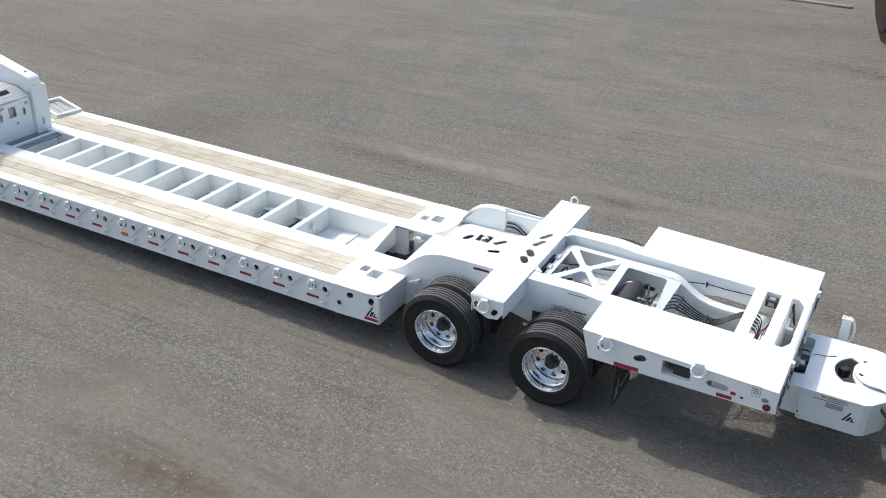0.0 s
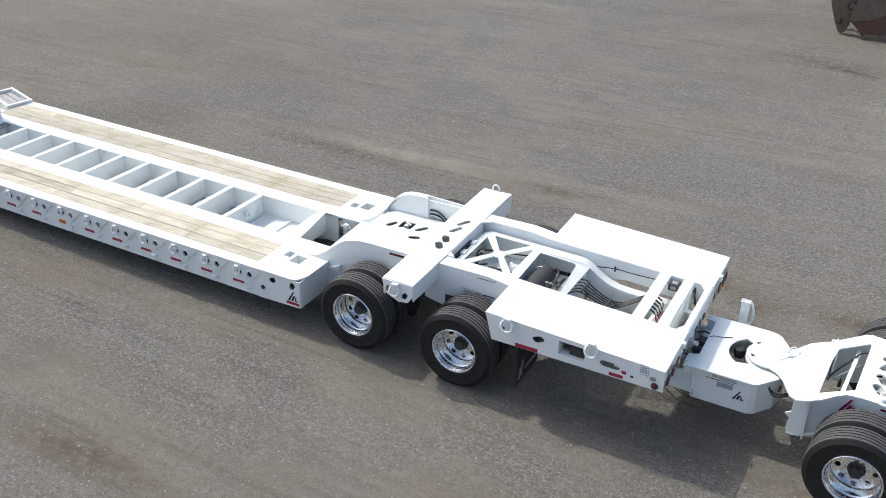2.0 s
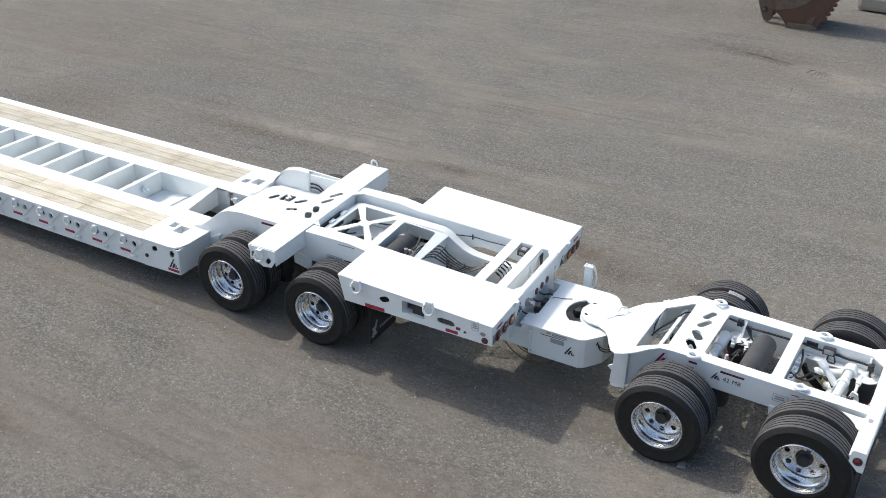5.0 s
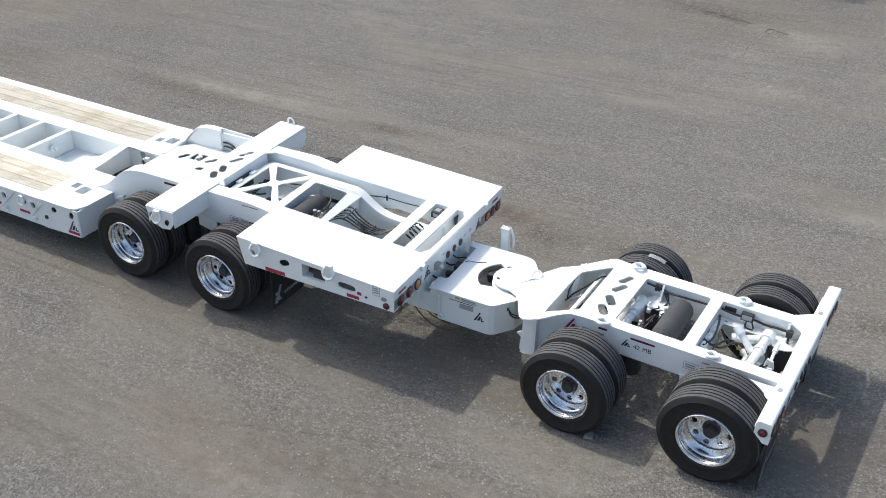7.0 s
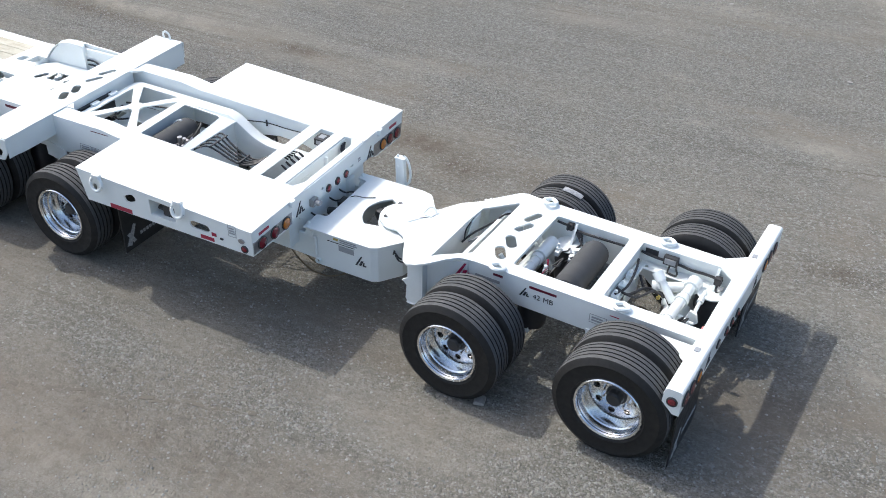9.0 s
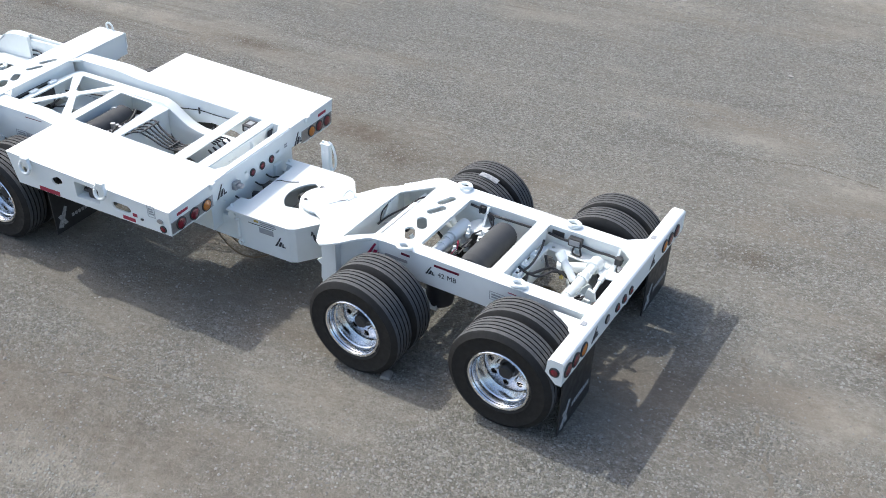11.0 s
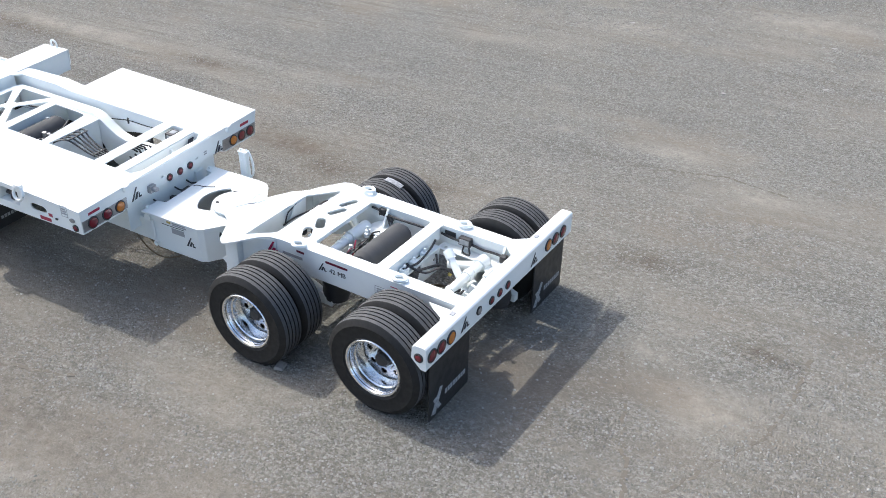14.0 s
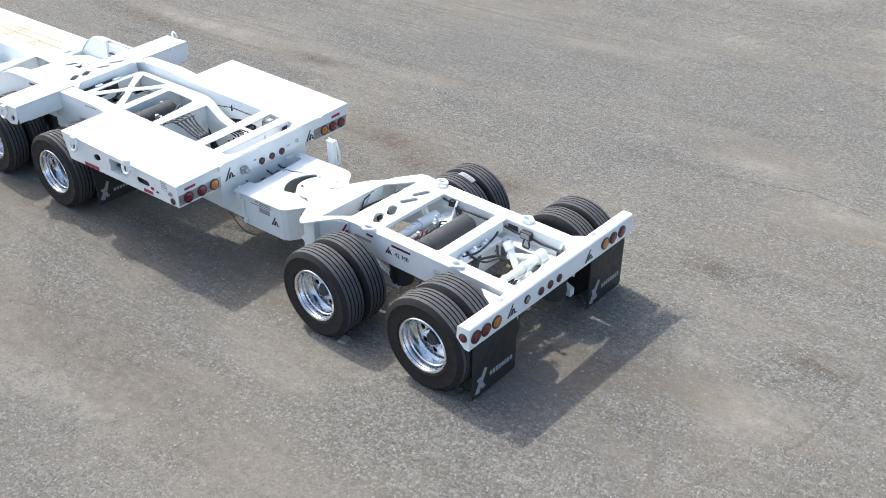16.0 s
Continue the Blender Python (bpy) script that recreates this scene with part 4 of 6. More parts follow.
crest = [(-4.46, 1.02), (-4.38, 1.13), (-4.28, 1.23), (-4.18, 1.295), (-4.08, 1.325), (-3.96, 1.335), (-3.82, 1.325)]
part("crest_plate", Kit().prism(crest + [(-3.28, 1.283), (-3.28, 1.0), (-4.46, 1.0)], 0.697, 0.716, XZ), WHITE, trailer, "white curved plate over the open rail")
part("crest_box", Kit().prism([(x + 0.05, z - 0.01) for x, z in crest] + [(-3.77, 1.0), (-4.40, 1.0)], 0.62, 0.659, XZ), WHITE, trailer, "white curved box side in the open rail")
part("crest_cap", Kit().prism([(x + 0.02, z - 0.004) for x, z in crest] + [(x + 0.02, z - 0.02) for x, z in crest[::-1]], 0.618, 0.6965, XZ), WHITE, trailer)
for d in (0.0, 0.05):
    part("hose", Kit().tube([(-3.75, 0.645, 1.16 - d), (-3.62, 0.635, 1.16 - d), (-3.5, 0.62, 1.10 - d), (-3.38, 0.60, 1.02 - d)], 0.010), HOSE, trailer, "black air hose")

# cross beam that carries the load points
bh = [oval(-3.065, 0.275, 0.20, 0.065, 62), oval(-3.07, 0.08, 0.19, 0.065, 62), oval(-3.07, -0.18, 0.18, 0.088, 122), oval(-3.07, -0.352, 0.18, 0.09, 122)]
cb = part("cross_beam", Kit().plate([(-3.28, -1.285), (-2.88, -1.285), (-2.88, 1.285), (-3.28, 1.285)], bh, 1.268, 1.285), WHITE, trailer, "white cross beam with four slots and stub ends")
for s in (-1, 1):
    k = Kit()
    k.box(-3.275, -3.262, *sorted((s * 0.69, s * 1.28)), 1.06, 1.27).box(-2.898, -2.885, *sorted((s * 0.69, s * 1.28)), 1.06, 1.27)
    k.box(-3.27, -2.89, *sorted((s * 0.69, s * 1.15)), 1.05, 1.062)
    part("beam_wall", k, WHITE, cb, "", None, 0.003)
    e = part("beam_end", Kit().plate([(-3.28, 1.275), (-2.88, 1.275), (-2.885, 1.13), (-2.95, 1.035), (-3.07, 1.02), (-3.24, 1.10)], [oval(-3.21, 1.165, 0.085, 0.055, 70), oval(-2.99, 1.115, 0.10, 0.06, 55)], *sorted((s * 1.283, s * 1.297)), XZ), WHITE, cb, "white beam end plate with two holes")
    if s < 0:
        d_ring(e, Matrix.Translation((-3.10, -1.297, 1.19)) @ Matrix.Scale(1.25, 4))
    else:
        k = Kit().tube([(-3.14, 1.28, 1.27), (-3.145, 1.27, 1.34), (-3.10, 1.265, 1.375), (-3.055, 1.27, 1.34), (-3.06, 1.28, 1.27)], 0.012)
        part("lashing_ring", k, WHITE, e, "white steel lashing ring", None, 0.0, True)
k = Kit()
k.box(-3.275, -3.262, -0.455, 0.455, 0.95, 1.268).box(-2.898, -2.885, -0.455, 0.455, 0.95, 1.268)
part("beam_web", k, WHITE, trailer)

# inner frame with crossed braces, seen down between the rails
Z_IN = 1.18
xa, xb, ya, yb = -2.82, -2.06, -0.47, 0.45
mx, my, wq = (xa + xb) / 2, (ya + yb) / 2, 0.078
tri = [[(xa + 0.15, ya + 0.06), (xb - 0.13, ya + 0.06), (mx + 0.03, my - wq), (mx - 0.03, my - wq)], [(xa + 0.15, yb - 0.08), (xb - 0.13, yb - 0.08), (mx + 0.03, my + wq), (mx - 0.03, my + wq)],
       [(xa + 0.075, ya + 0.12), (xa + 0.075, yb - 0.15), (mx - wq, my + 0.03), (mx - wq, my - 0.03)], [(xb - 0.06, ya + 0.12), (xb - 0.06, yb - 0.15), (mx + wq, my + 0.03), (mx + wq, my - 0.03)]]
tank_bay = [(-2.0, ya + 0.03), (-1.50, ya + 0.03), (-1.485, ya + 0.045), (-1.545, yb - 0.22), (-1.585, yb - 0.19), (-2.0, yb - 0.175), (-2.02, yb - 0.19)]


def drop(x, y, z):
    """The rear end of the plate bends down towards the hoses."""
    return x, y, z - 0.42 * max(0.0, x + 1.50)


part("inner_frame", Kit().plate([(xa, ya), (-1.42, ya), (-1.405, 0.32), (-1.50, 0.33), (-1.53, yb), (xa + 0.06, yb), (xa, yb - 0.06)], tri + [tank_bay], Z_IN - 0.014, Z_IN).warp(drop), WHITE, trailer, "white inner frame with crossed braces")
k = Kit()
k.box(xa, -1.53, yb - 0.016, yb - 0.002, 0.92, Z_IN - 0.014).box(xa, -1.50, ya + 0.002, ya + 0.016, 0.92, Z_IN - 0.014)
k.box(-2.07, -2.055, ya + 0.016, yb - 0.016, 0.90, Z_IN - 0.014)
part("inner_frame_web", k, WHITE, trailer)
part("rear_web", Kit().box(-1.445, -1.432, ya + 0.016, 0.32, 0.50, Z_IN - 0.050), WHITE, trailer, "white cross plate below the hoses")
# added white plate that throws sunlight back up into the tank bay
part("tank_floor", Kit().plate(rect(-2.05, -1.45, ya + 0.02, yb - 0.02), [circle(-1.60, 0.12, 0.035), circle(-1.60, -0.25, 0.035)], 0.86, 0.87), WHITE, trailer, "white floor plate added under the tank to brighten the bay")
arm = [(-1.535, Z_IN - 0.003), (-1.50, Z_IN - 0.004), (-1.42, 1.145), (-1.30, 1.06), (-1.18, 0.985), (-1.05, 0.945), (-0.90, 0.93), (-0.40, 0.91), (-0.05, 0.80), (-0.05, 0.46), (-1.0, 0.48), (-1.30, 0.62), (-1.498, 0.92)]
shallow = arm[1:9] + [(-0.40, 0.80), (-1.0, 0.80), (-1.25, 0.86), (-1.498, 0.98)]
for y0, y1, pr in ((0.325, 0.451, arm), (-0.50, -0.47, shallow)):
    part("drop_arm", Kit().prism(pr, y0, y1, XZ), WHITE, trailer, "white arm dropping to the rear hinge", None, 0.008, True)
part("inner_floor", Kit().plate(rect(xa, -2.075, ya + 0.02, yb - 0.02), [rect(-2.62, -2.30, -0.22, 0.12, 0.04)], 0.905, 0.918), WHITE, trailer, "white floor plate under the braces")
part("slide_bar", Kit().box(-2.884, -2.845, -0.44, 0.10, 1.03, 1.185).rod((-2.83, -0.44, 1.15), (-2.83, 0.12, 1.15), 0.020), BLACK, trailer, "dark sliding bar under the cross beam")
for s in (-1, 1):
    part("corner_gusset", Kit().prism([(-2.879, s * 0.504), (-2.78, s * 0.504), (-2.81, s * 0.47), (-2.85, s * 0.435), (-2.879, s * 0.40)], 1.262, 1.280), WHITE, trailer, "white corner fillet between beam and rail")
k = Kit().tube([(-2.70, -0.12, 1.02), (-2.66, -0.02, 1.07), (-2.70, 0.06, 1.09), (-2.74, 0.0, 1.05), (-2.69, -0.06, 1.0), (-2.60, 0.02, 0.99)], 0.010)
part("hose", k, HOSE, trailer, "black hose looped under the braces")
part("hose", Kit().tube([(-2.70, 0.12, 1.10), (-2.55, 0.20, 1.09), (-2.40, 0.24, 1.08), (-2.20, 0.27, 1.09), (-2.08, 0.28, 1.11)], 0.010), HOSE, trailer, "black hose under the braces")
for y in (-0.24, 0.02):
    part("latch_lug", Kit().box(-2.84, -2.79, y, y + 0.10, 1.16, 1.20), WHITE, trailer, "", None, 0.006)

# air tank and valves in the frame
tank = part("air_tank", Kit().lathe([(0.03, -0.27), (0.085, -0.255), (0.115, -0.22), (0.12, -0.2), (0.12, 0.2), (0.115, 0.22), (0.085, 0.255), (0.03, 0.27)], 28, Matrix.Translation((-1.885, -0.10, 0.99)) @ Matrix.Rotation(radians(90), 4, "X") @ Matrix.Diagonal((1.12, 1.12, 1.15, 1))), TANK, trailer, "black cylindrical air tank", None, 0.0, True)
part("strap", Kit().tube([(-1.885 + 0.139 * math.cos(a), 0.06, 0.99 + 0.139 * math.sin(a)) for a in [radians(d) for d in range(95, 200, 15)]], 0.010, 6), WHITE, tank, "white tank strap", None, 0.0, True)
part("hose", Kit().tube([(-1.80, 0.18, 1.04), (-1.74, 0.17, 1.09), (-1.70, 0.08, 1.07), (-1.71, -0.04, 1.00), (-1.74, -0.10, 0.95)], 0.013), HOSE, trailer, "black hose bent round the tank end")


def valve_cluster(parent, at, seed, span=0.16):
    rng = random.Random(seed)
    for _ in range(6):
        x, y, z = (at[0] + rng.uniform(-span, span) * 0.5, at[1] + rng.uniform(-span, span), at[2] + rng.uniform(-0.05, 0.05))
        d = rng.choice(((0.07, 0, 0), (0, 0.07, 0), (0, 0, 0.06)))
        k = Kit().rod((x, y, z), (x + d[0], y + d[1], z + d[2]), rng.uniform(0.012, 0.026), 8).box(x - 0.02, x + 0.02, y - 0.02, y + 0.02, z - 0.025, z + 0.02)
        part("valve", k, WHITE if seed > 20 else STEEL, parent, "small air valve with a fitting", None, 0.003)
    for i in range(4):
        a = (at[0] + rng.uniform(-0.06, 0.06), at[1] + rng.uniform(-span, span), at[2] + 0.02)
        k = Kit().tube([a, (a[0] + 0.07, a[1] + rng.uniform(-0.1, 0.1), a[2] + 0.07), (a[0] + 0.02, a[1] + rng.uniform(-0.12, 0.12), a[2] - 0.02)], 0.008, 6)
        part("hose", k, HOSE, parent, "short black air hose")


valve_cluster(trailer, (-1.70, -0.12, 1.02), 4, 0.13)
valve_cluster(trailer, (-1.71, -0.20, 0.99), 5, 0.10)
for i in range(5):
    k = Kit().tube([(-1.47, -0.33 + 0.09 * i, 1.06), (-1.425, -0.31 + 0.09 * i, 1.115), (-1.34, -0.24 + 0.068 * i, 1.14), (-1.24, -0.20 + 0.050 * i, 1.09), (-1.08, -0.19 + 0.042 * i, 1.02), (-0.96, -0.165 + 0.036 * i, 0.985),
                    (-0.86, -0.12 + 0.030 * i, 1.0), (-0.74, -0.05 + 0.028 * i, 1.07), (-0.63, 0.0 + 0.030 * i, 1.125), (-0.54, 0.0 + 0.04 * i, 1.11)], 0.0098)
    part("hose", k, HOSE, trailer, "black air hose sagging into the rear bay")
for x, y0, y1, z in ((-1.30, -0.225, 0.04, 1.135), (-1.0, -0.185, -0.01, 1.005)):
    part("hose_clamp", Kit().box(x - 0.008, x + 0.008, y0, y1, z, z + 0.012), BLACK, trailer, "dark hose clamp", None, 0.002)
k = Kit().tube([(-2.05, 0.497, 1.06), (-1.62, 0.497, 1.085), (-1.44, 0.497, 1.065), (-1.15, 0.495, 1.115), (-0.9, 0.495, 1.115), (-0.64, 0.495, 1.13)], 0.006)
k.box(-1.158, -1.142, 0.486, 0.504, 1.075, 1.150)
part("cable", k, HOSE, trailer, "black cable clipped along the rail")

# cross bars at the rear
for x0, x1 in ((-0.62, -0.49), (-0.335, -0.215), (-0.075, -0.012)):
    k = Kit()
    k.box(x0, x1, -0.53, 0.507, 1.235, 1.251).box(x0, x0 + 0.012, -0.505, 0.505, 1.15 if x0 < -0.5 else 0.90, 1.235)
    part("cross_bar", k, WHITE, trailer, "white cross bar over the rear bay", None, 0.003)
holes = [circle(0.37, 0.875, 0.055), circle(0.14, 0.89, 0.045), circle(-0.32, 0.90, 0.03, 12)] + [circle(-0.26 + 0.05 * i, 1.09 + 0.035 * j, 0.009, 8) for i in range(4) for j in range(2)]
part("bay_plate", Kit().plate([(-0.505, 0.62), (0.505, 0.62), (0.505, 1.235), (-0.505, 1.235)], holes, -0.213, -0.203, YZ), WHITE, trailer, "white bay plate with holes for fittings")
for s in (-1, 1):
    part("corner_gusset", Kit().prism([(-0.076, s * 0.50), (-0.076, s * 0.40), (-0.135, s * 0.50)], 1.236, 1.249), WHITE, trailer, "white chamfered corner of the bay")
part("bracket", Kit().box(-0.202, -0.165, 0.12, 0.135, 1.06, 1.20).box(-0.202, -0.12, 0.09, 0.15, 1.045, 1.06), WHITE, trailer, "small white bracket in the bay", None, 0.003)
for i in range(3):
    part("cable", Kit().tube([(-0.19, 0.47 - 0.03 * i, 1.20), (-0.17, 0.42 - 0.02 * i, 1.12), (-0.15, 0.40, 1.02 - 0.02 * i), (-0.14, 0.45, 0.90)], 0.010, 7), DECAL, trailer, "dark blue-black cable in the bay")
for i in range(5):
    y = -0.12 + 0.072 * i
    coupling = part("coupling", Kit().rod((-0.52, y, 1.10), (-0.475, y, 1.065), 0.012, 8).rod((-0.535, y, 1.112), (-0.52, y, 1.10), 0.009, 8), BLACK, trailer, "black hose coupling")
    part("hose", Kit().tube([(-0.475, y, 1.065), (-0.45, y - 0.01, 1.02), (-0.445, y - 0.04, 0.95), (-0.45, y - 0.05, 0.76)], 0.0052, 6), HOSE, coupling, "thin black hose")
box = part("junction_box", Kit().box(-0.475, -0.350, 0.345, 0.475, 1.13, 1.225), BLACK, trailer, "black junction box", None, 0.012)
part("cover", Kit().box(-0.445, -0.380, 0.375, 0.445, 1.2255, 1.232).box(-0.445, -0.380, 0.339, 0.3445, 1.155, 1.205), GREYD, box, "grey cover of the box", None, 0.003)
for i in range(4):
    part("wire", Kit().tube([(-0.46 + 0.02 * i, -0.30 + 0.03 * i, 0.93), (-0.45 + 0.02 * i, -0.16 + 0.03 * i, 1.03), (-0.40 + 0.01 * i, 0.02 + 0.03 * i, 1.02), (-0.37, 0.16 + 0.02 * i, 0.99 + 0.02 * i)], 0.0042, 6), MAROON if i < 3 else HOSE, trailer, "dark red wire")
part("bay_floor", Kit().plate(rect(-0.60, -0.222, -0.505, 0.505), [circle(-0.44 + 0.05 * i, -0.22 + 0.06 * j, 0.011, 8) for i in range(4) for j in range(7)] + [circle(-0.36, 0.33, 0.05)], 0.725, 0.735), WHITE, trailer, "white perforated floor of the rear bay")

# side platforms
for s in (-1, 1):
    k = Kit()
    k.box(-1.985, -0.001, *sorted((s * 0.515, s * 1.296)), 1.237, 1.2535)
    pf = part("platform", k, WHITE, trailer, "white smooth steel platform over the rear axles", None, 0.004)
    y0, y1 = sorted((s * 1.28, s * 1.294))
    hl = [oval(-1.78, 1.09, 0.085, 0.05, 70), oval(-1.36, 1.098, 0.14, 0.088, 28), rect(-1.13, -0.84, 0.98, 1.185, 0.008), oval(-0.57, 1.055, 0.22, 0.105, 0)]
    pl = part("side_plate", Kit().plate([(-1.98, 1.238), (-0.003, 1.238), (-0.003, 0.875), (-1.90, 0.895)], hl, y0, y1, XZ), WHITE, pf, "white side plate with holes and a recess")
    k = Kit()
    k.box(-1.14, -0.83, *sorted((s * 1.17, s * 1.28)), 0.970, 0.980).box(-1.14, -1.13, *sorted((s * 1.17, s * 1.28)), 0.980, 1.195).box(-0.84, -0.83, *sorted((s * 1.17, s * 1.28)), 0.980, 1.195)
    part("recess", k, WHITE, pf, "white frame of the side recess")
    part("front_plate", Kit().prism([(-1.984, 1.238), (-1.972, 1.238), (-1.892, 0.89), (-1.904, 0.89)], *sorted((s * 0.70, s * 1.28)), XZ), WHITE, pf)
    if s < 0:
        for x in (-1.71, -0.765):
            d_ring(pl, Matrix.Translation((x, -1.294, 1.165)) @ Matrix.Scale(1.35, 4))
        for x0, x1 in ((-1.62, -1.36), (-0.57, -0.42)):
            part("reflector_strip", Kit().box(x0, x1, -1.297, -1.2945, 0.895, 0.948), TAPE, pl, "red reflective strip")
        part("side_reflector", Kit().box(-0.44, -0.39, -1.298, -1.2945, 0.985, 1.035), TAPE, pl)
        lamp(pl, Matrix.Translation((-0.09, -1.294, 0.925)) @ SIDE, 0.026, RED, "small round red side lamp")
        part("gauge", Kit().lathe([(0.033, 0), (0.033, 0.012), (0.024, 0.014), (0.001, 0.010)], 20, Matrix.Translation((-0.115, -1.294, 1.06)) @ SIDE), STEEL, pl, "round steel gauge", None, 0.0, True)
        framed_label(pl, Matrix.Translation((-0.21, -1.2945, 1.075)) @ SIDE, 0.085, 0.12, 3)
        part("switch", Kit().box(-0.345, -0.315, -1.308, -1.294, 0.975, 1.0), BLACK, pl, "", None, 0.004)
        part("valve", Kit().box(-1.02, -0.86, -1.25, -1.13, 0.981, 1.125).rod((-1.08, -1.22, 1.06), (-1.02, -1.22, 1.06), 0.03, 10).rod((-0.92, -1.19, 1.125), (-0.92, -1.19, 1.19), 0.02, 8), BLACK, pf, "black valve block in the recess", None, 0.01)
    part("rear_lamp_panel", Kit().box(-0.008, 0.004, *sorted((s * 0.72, s * 1.285)), 0.895, 1.075), STEEL, pf, "stainless lamp panel", None, 0.003)
    ys = (-1.165, -0.985, -0.815) if s < 0 else (0.90, 1.045, 1.19)
    order = (RED, RED, AMBER) if s < 0 else (AMBER, RED, RED)
    for y, mat in zip(ys, order):
        lamp(pf, Matrix.Translation((0.003, y, 0.985)) @ REAR, 0.052, mat, "round tail lamp in a rubber ring")
    part("reflector_strip", Kit().box(0.0, 0.004, *((-1.20, -1.06) if s < 0 else (1.02, 1.16)), 1.125, 1.165), TAPE, pf, "red reflective strip")

# rear wall of the trailer
part("lower_wall", Kit().box(-0.10, -0.085, -0.66, 0.66, 0.56, 0.929), WHITE, trailer, "white lower wall behind the hitch")
for y in (-0.30, 0.02, 0.2):
    part("hose", Kit().tube([(-0.09, y, 0.76), (-0.04, y + 0.03, 0.72), (0.03, y + 0.06, 0.73), (0.09, y + 0.09, 0.70)], 0.009), HOSE, trailer, "black hose in the hitch gap")
rw = part("rear_plate", Kit().plate([(-1.28, 1.238), (1.28, 1.238), (1.28, 0.875), (0.78, 0.875), (0.66, 0.93), (-0.66, 0.93), (-0.78, 0.875), (-1.28, 0.875)], [oval(0.30, 1.03, 0.05, 0.03), circle(-0.22, 1.06, 0.02)], -0.012, 0.0, YZ), WHITE, trailer, "white rear wall with lamps")
for y in (-0.118, 0.039, 0.192):
    lamp(rw, Matrix.Translation((0.001, y, 0.985)) @ REAR, 0.03, RED, "small round red marker lamp")
logo(rw, Matrix.Translation((0.0012, -0.593, 1.02)) @ REAR, 0.13)
logo(rw, Matrix.Translation((0.0012, 0.652, 1.0)) @ REAR, 0.13)
k = Kit().box(0.0, 0.05, -0.44, -0.36, 0.94, 1.05).lathe([(0.035, 0), (0.035, 0.05), (0.02, 0.06)], 14, Matrix.Translation((0.045, -0.40, 1.0)) @ REAR)
part("socket", k, STEEL, rw, "steel electrical socket", None, 0.005)
bars(rw, Matrix.Translation((0.001, 0.44, 1.04)) @ REAR, 0.05, 0.05, 2)
for y in (-0.72, 0.80):
    part("hinge_lug", Kit().box(0.0, 0.035, y - 0.03, y + 0.03, 1.18, 1.262), WHITE, rw, "", None, 0.006)

# the rear frame rides low at its tail and leans a little over its width
def sag(x, y, z):
    t = min(1.0, max(0.0, (z - 0.90) / 0.35))
    w = y / 1.297
    lift = np.interp(x, (-4.6, -3.3, -2.9, -1.985, 0.0), (0.0, 0.028, 0.028, 0.0015, -0.110))
    tilt = np.interp(x, (-4.6, -3.3, -2.9, -1.985, 0.0), (0.0, 0.045, 0.045, 0.036, 0.020))
    drift = np.interp(x, (-1.985, 0.0), (0.0, 0.05)) * (0.5 + 0.5 * w)
    return Vector((x, y + drift * t, z + t * (lift + tilt * w)))


for ob in trailer.children_recursive:
    if ob.parent is trailer and ob.matrix_basis.translation.length > 1.0:
        continue
    at = ob.matrix_basis.translation
    if at.length < 1e-6 and ob.data.users == 1:
        for v in ob.data.vertices:
            v.co = sag(*v.co)
    elif ob.parent is not trailer and ob.parent.parent is trailer and at.x > -4.6 and at.z > 0.5:
        ob.matrix_basis.translation = sag(*at)

# axles, wheels and flaps of the trailer
for x, lift in ((-3.71, 0.165), (-2.36, 0.108)):
    for s in (-1, 1):
        dual_wheels(trailer, x, s, 1.295, lift)
    k = Kit().rod((x, -0.72, TYRE_R + lift), (x, 0.72, TYRE_R + lift), 0.063, 16)
    part("axle", k, BLACK, trailer, "black tubular axle", None, 0.0, True)
    for s in (-1, 1):
        k = Kit()
        k.box(x - 0.06, x + 0.42, *sorted((s * 0.50, s * 0.60)), 0.36, 0.46).lathe([(0.10, 0), (0.125, 0.06), (0.115, 0.12), (0.125, 0.2), (0.10, 0.28), (0.10, 0.40)], 20, Matrix.Translation((x + 0.36, s * 0.55, 0.46)))
        part("air_spring", k, BLACK, trailer, "black air spring on a trailing arm", None, 0.0, True)
for y in (-0.35, 0.25):
    part("underframe", Kit().box(-3.4, -1.55, y, y + 0.10, 0.78, 0.90), WHITE, trailer, "", None, 0.005)
part("bracket_panel", Kit().prism([(-3.06, 0.79), (-2.79, 0.73), (-2.79, 0.90), (-3.06, 0.96)], -0.71, -0.696, XZ), WHITE, trailer, "white hanger plate under the rail", None, 0.003)
part("hanger_block", Kit().prism([(-2.785, 0.70), (-2.60, 0.72), (-2.60, 0.875), (-2.785, 0.875)], -0.70, -0.66, XZ), BLACK, trailer, "dark rubber block beside the hanger plate", None, 0.004)
for s in (-1, 1):
    fl = part("mudflap", Kit().box(-1.612, -1.600, *sorted((s * 0.66, s * 1.24)), 0.345, 0.90), FLAP, trailer, "black rubber mudflap with a worn white print", None, 0.003)
    y = s * 0.95
    k = Kit()
    k.prism([(y - 0.27, 0.41), (y - 0.21, 0.39), (y - 0.12, 0.59), (y - 0.15, 0.61)], -1.5995, -1.5975, YZ).prism([(y - 0.25, 0.53), (y - 0.21, 0.54), (y - 0.14, 0.42), (y - 0.18, 0.41)], -1.5973, -1.596, YZ)
    for i in range(8):
        k.box(-1.5995, -1.5975, y - 0.08 + 0.042 * i, y - 0.05 + 0.042 * i, 0.45, 0.485)
    part("print", k, PRINT, fl, "worn white print")

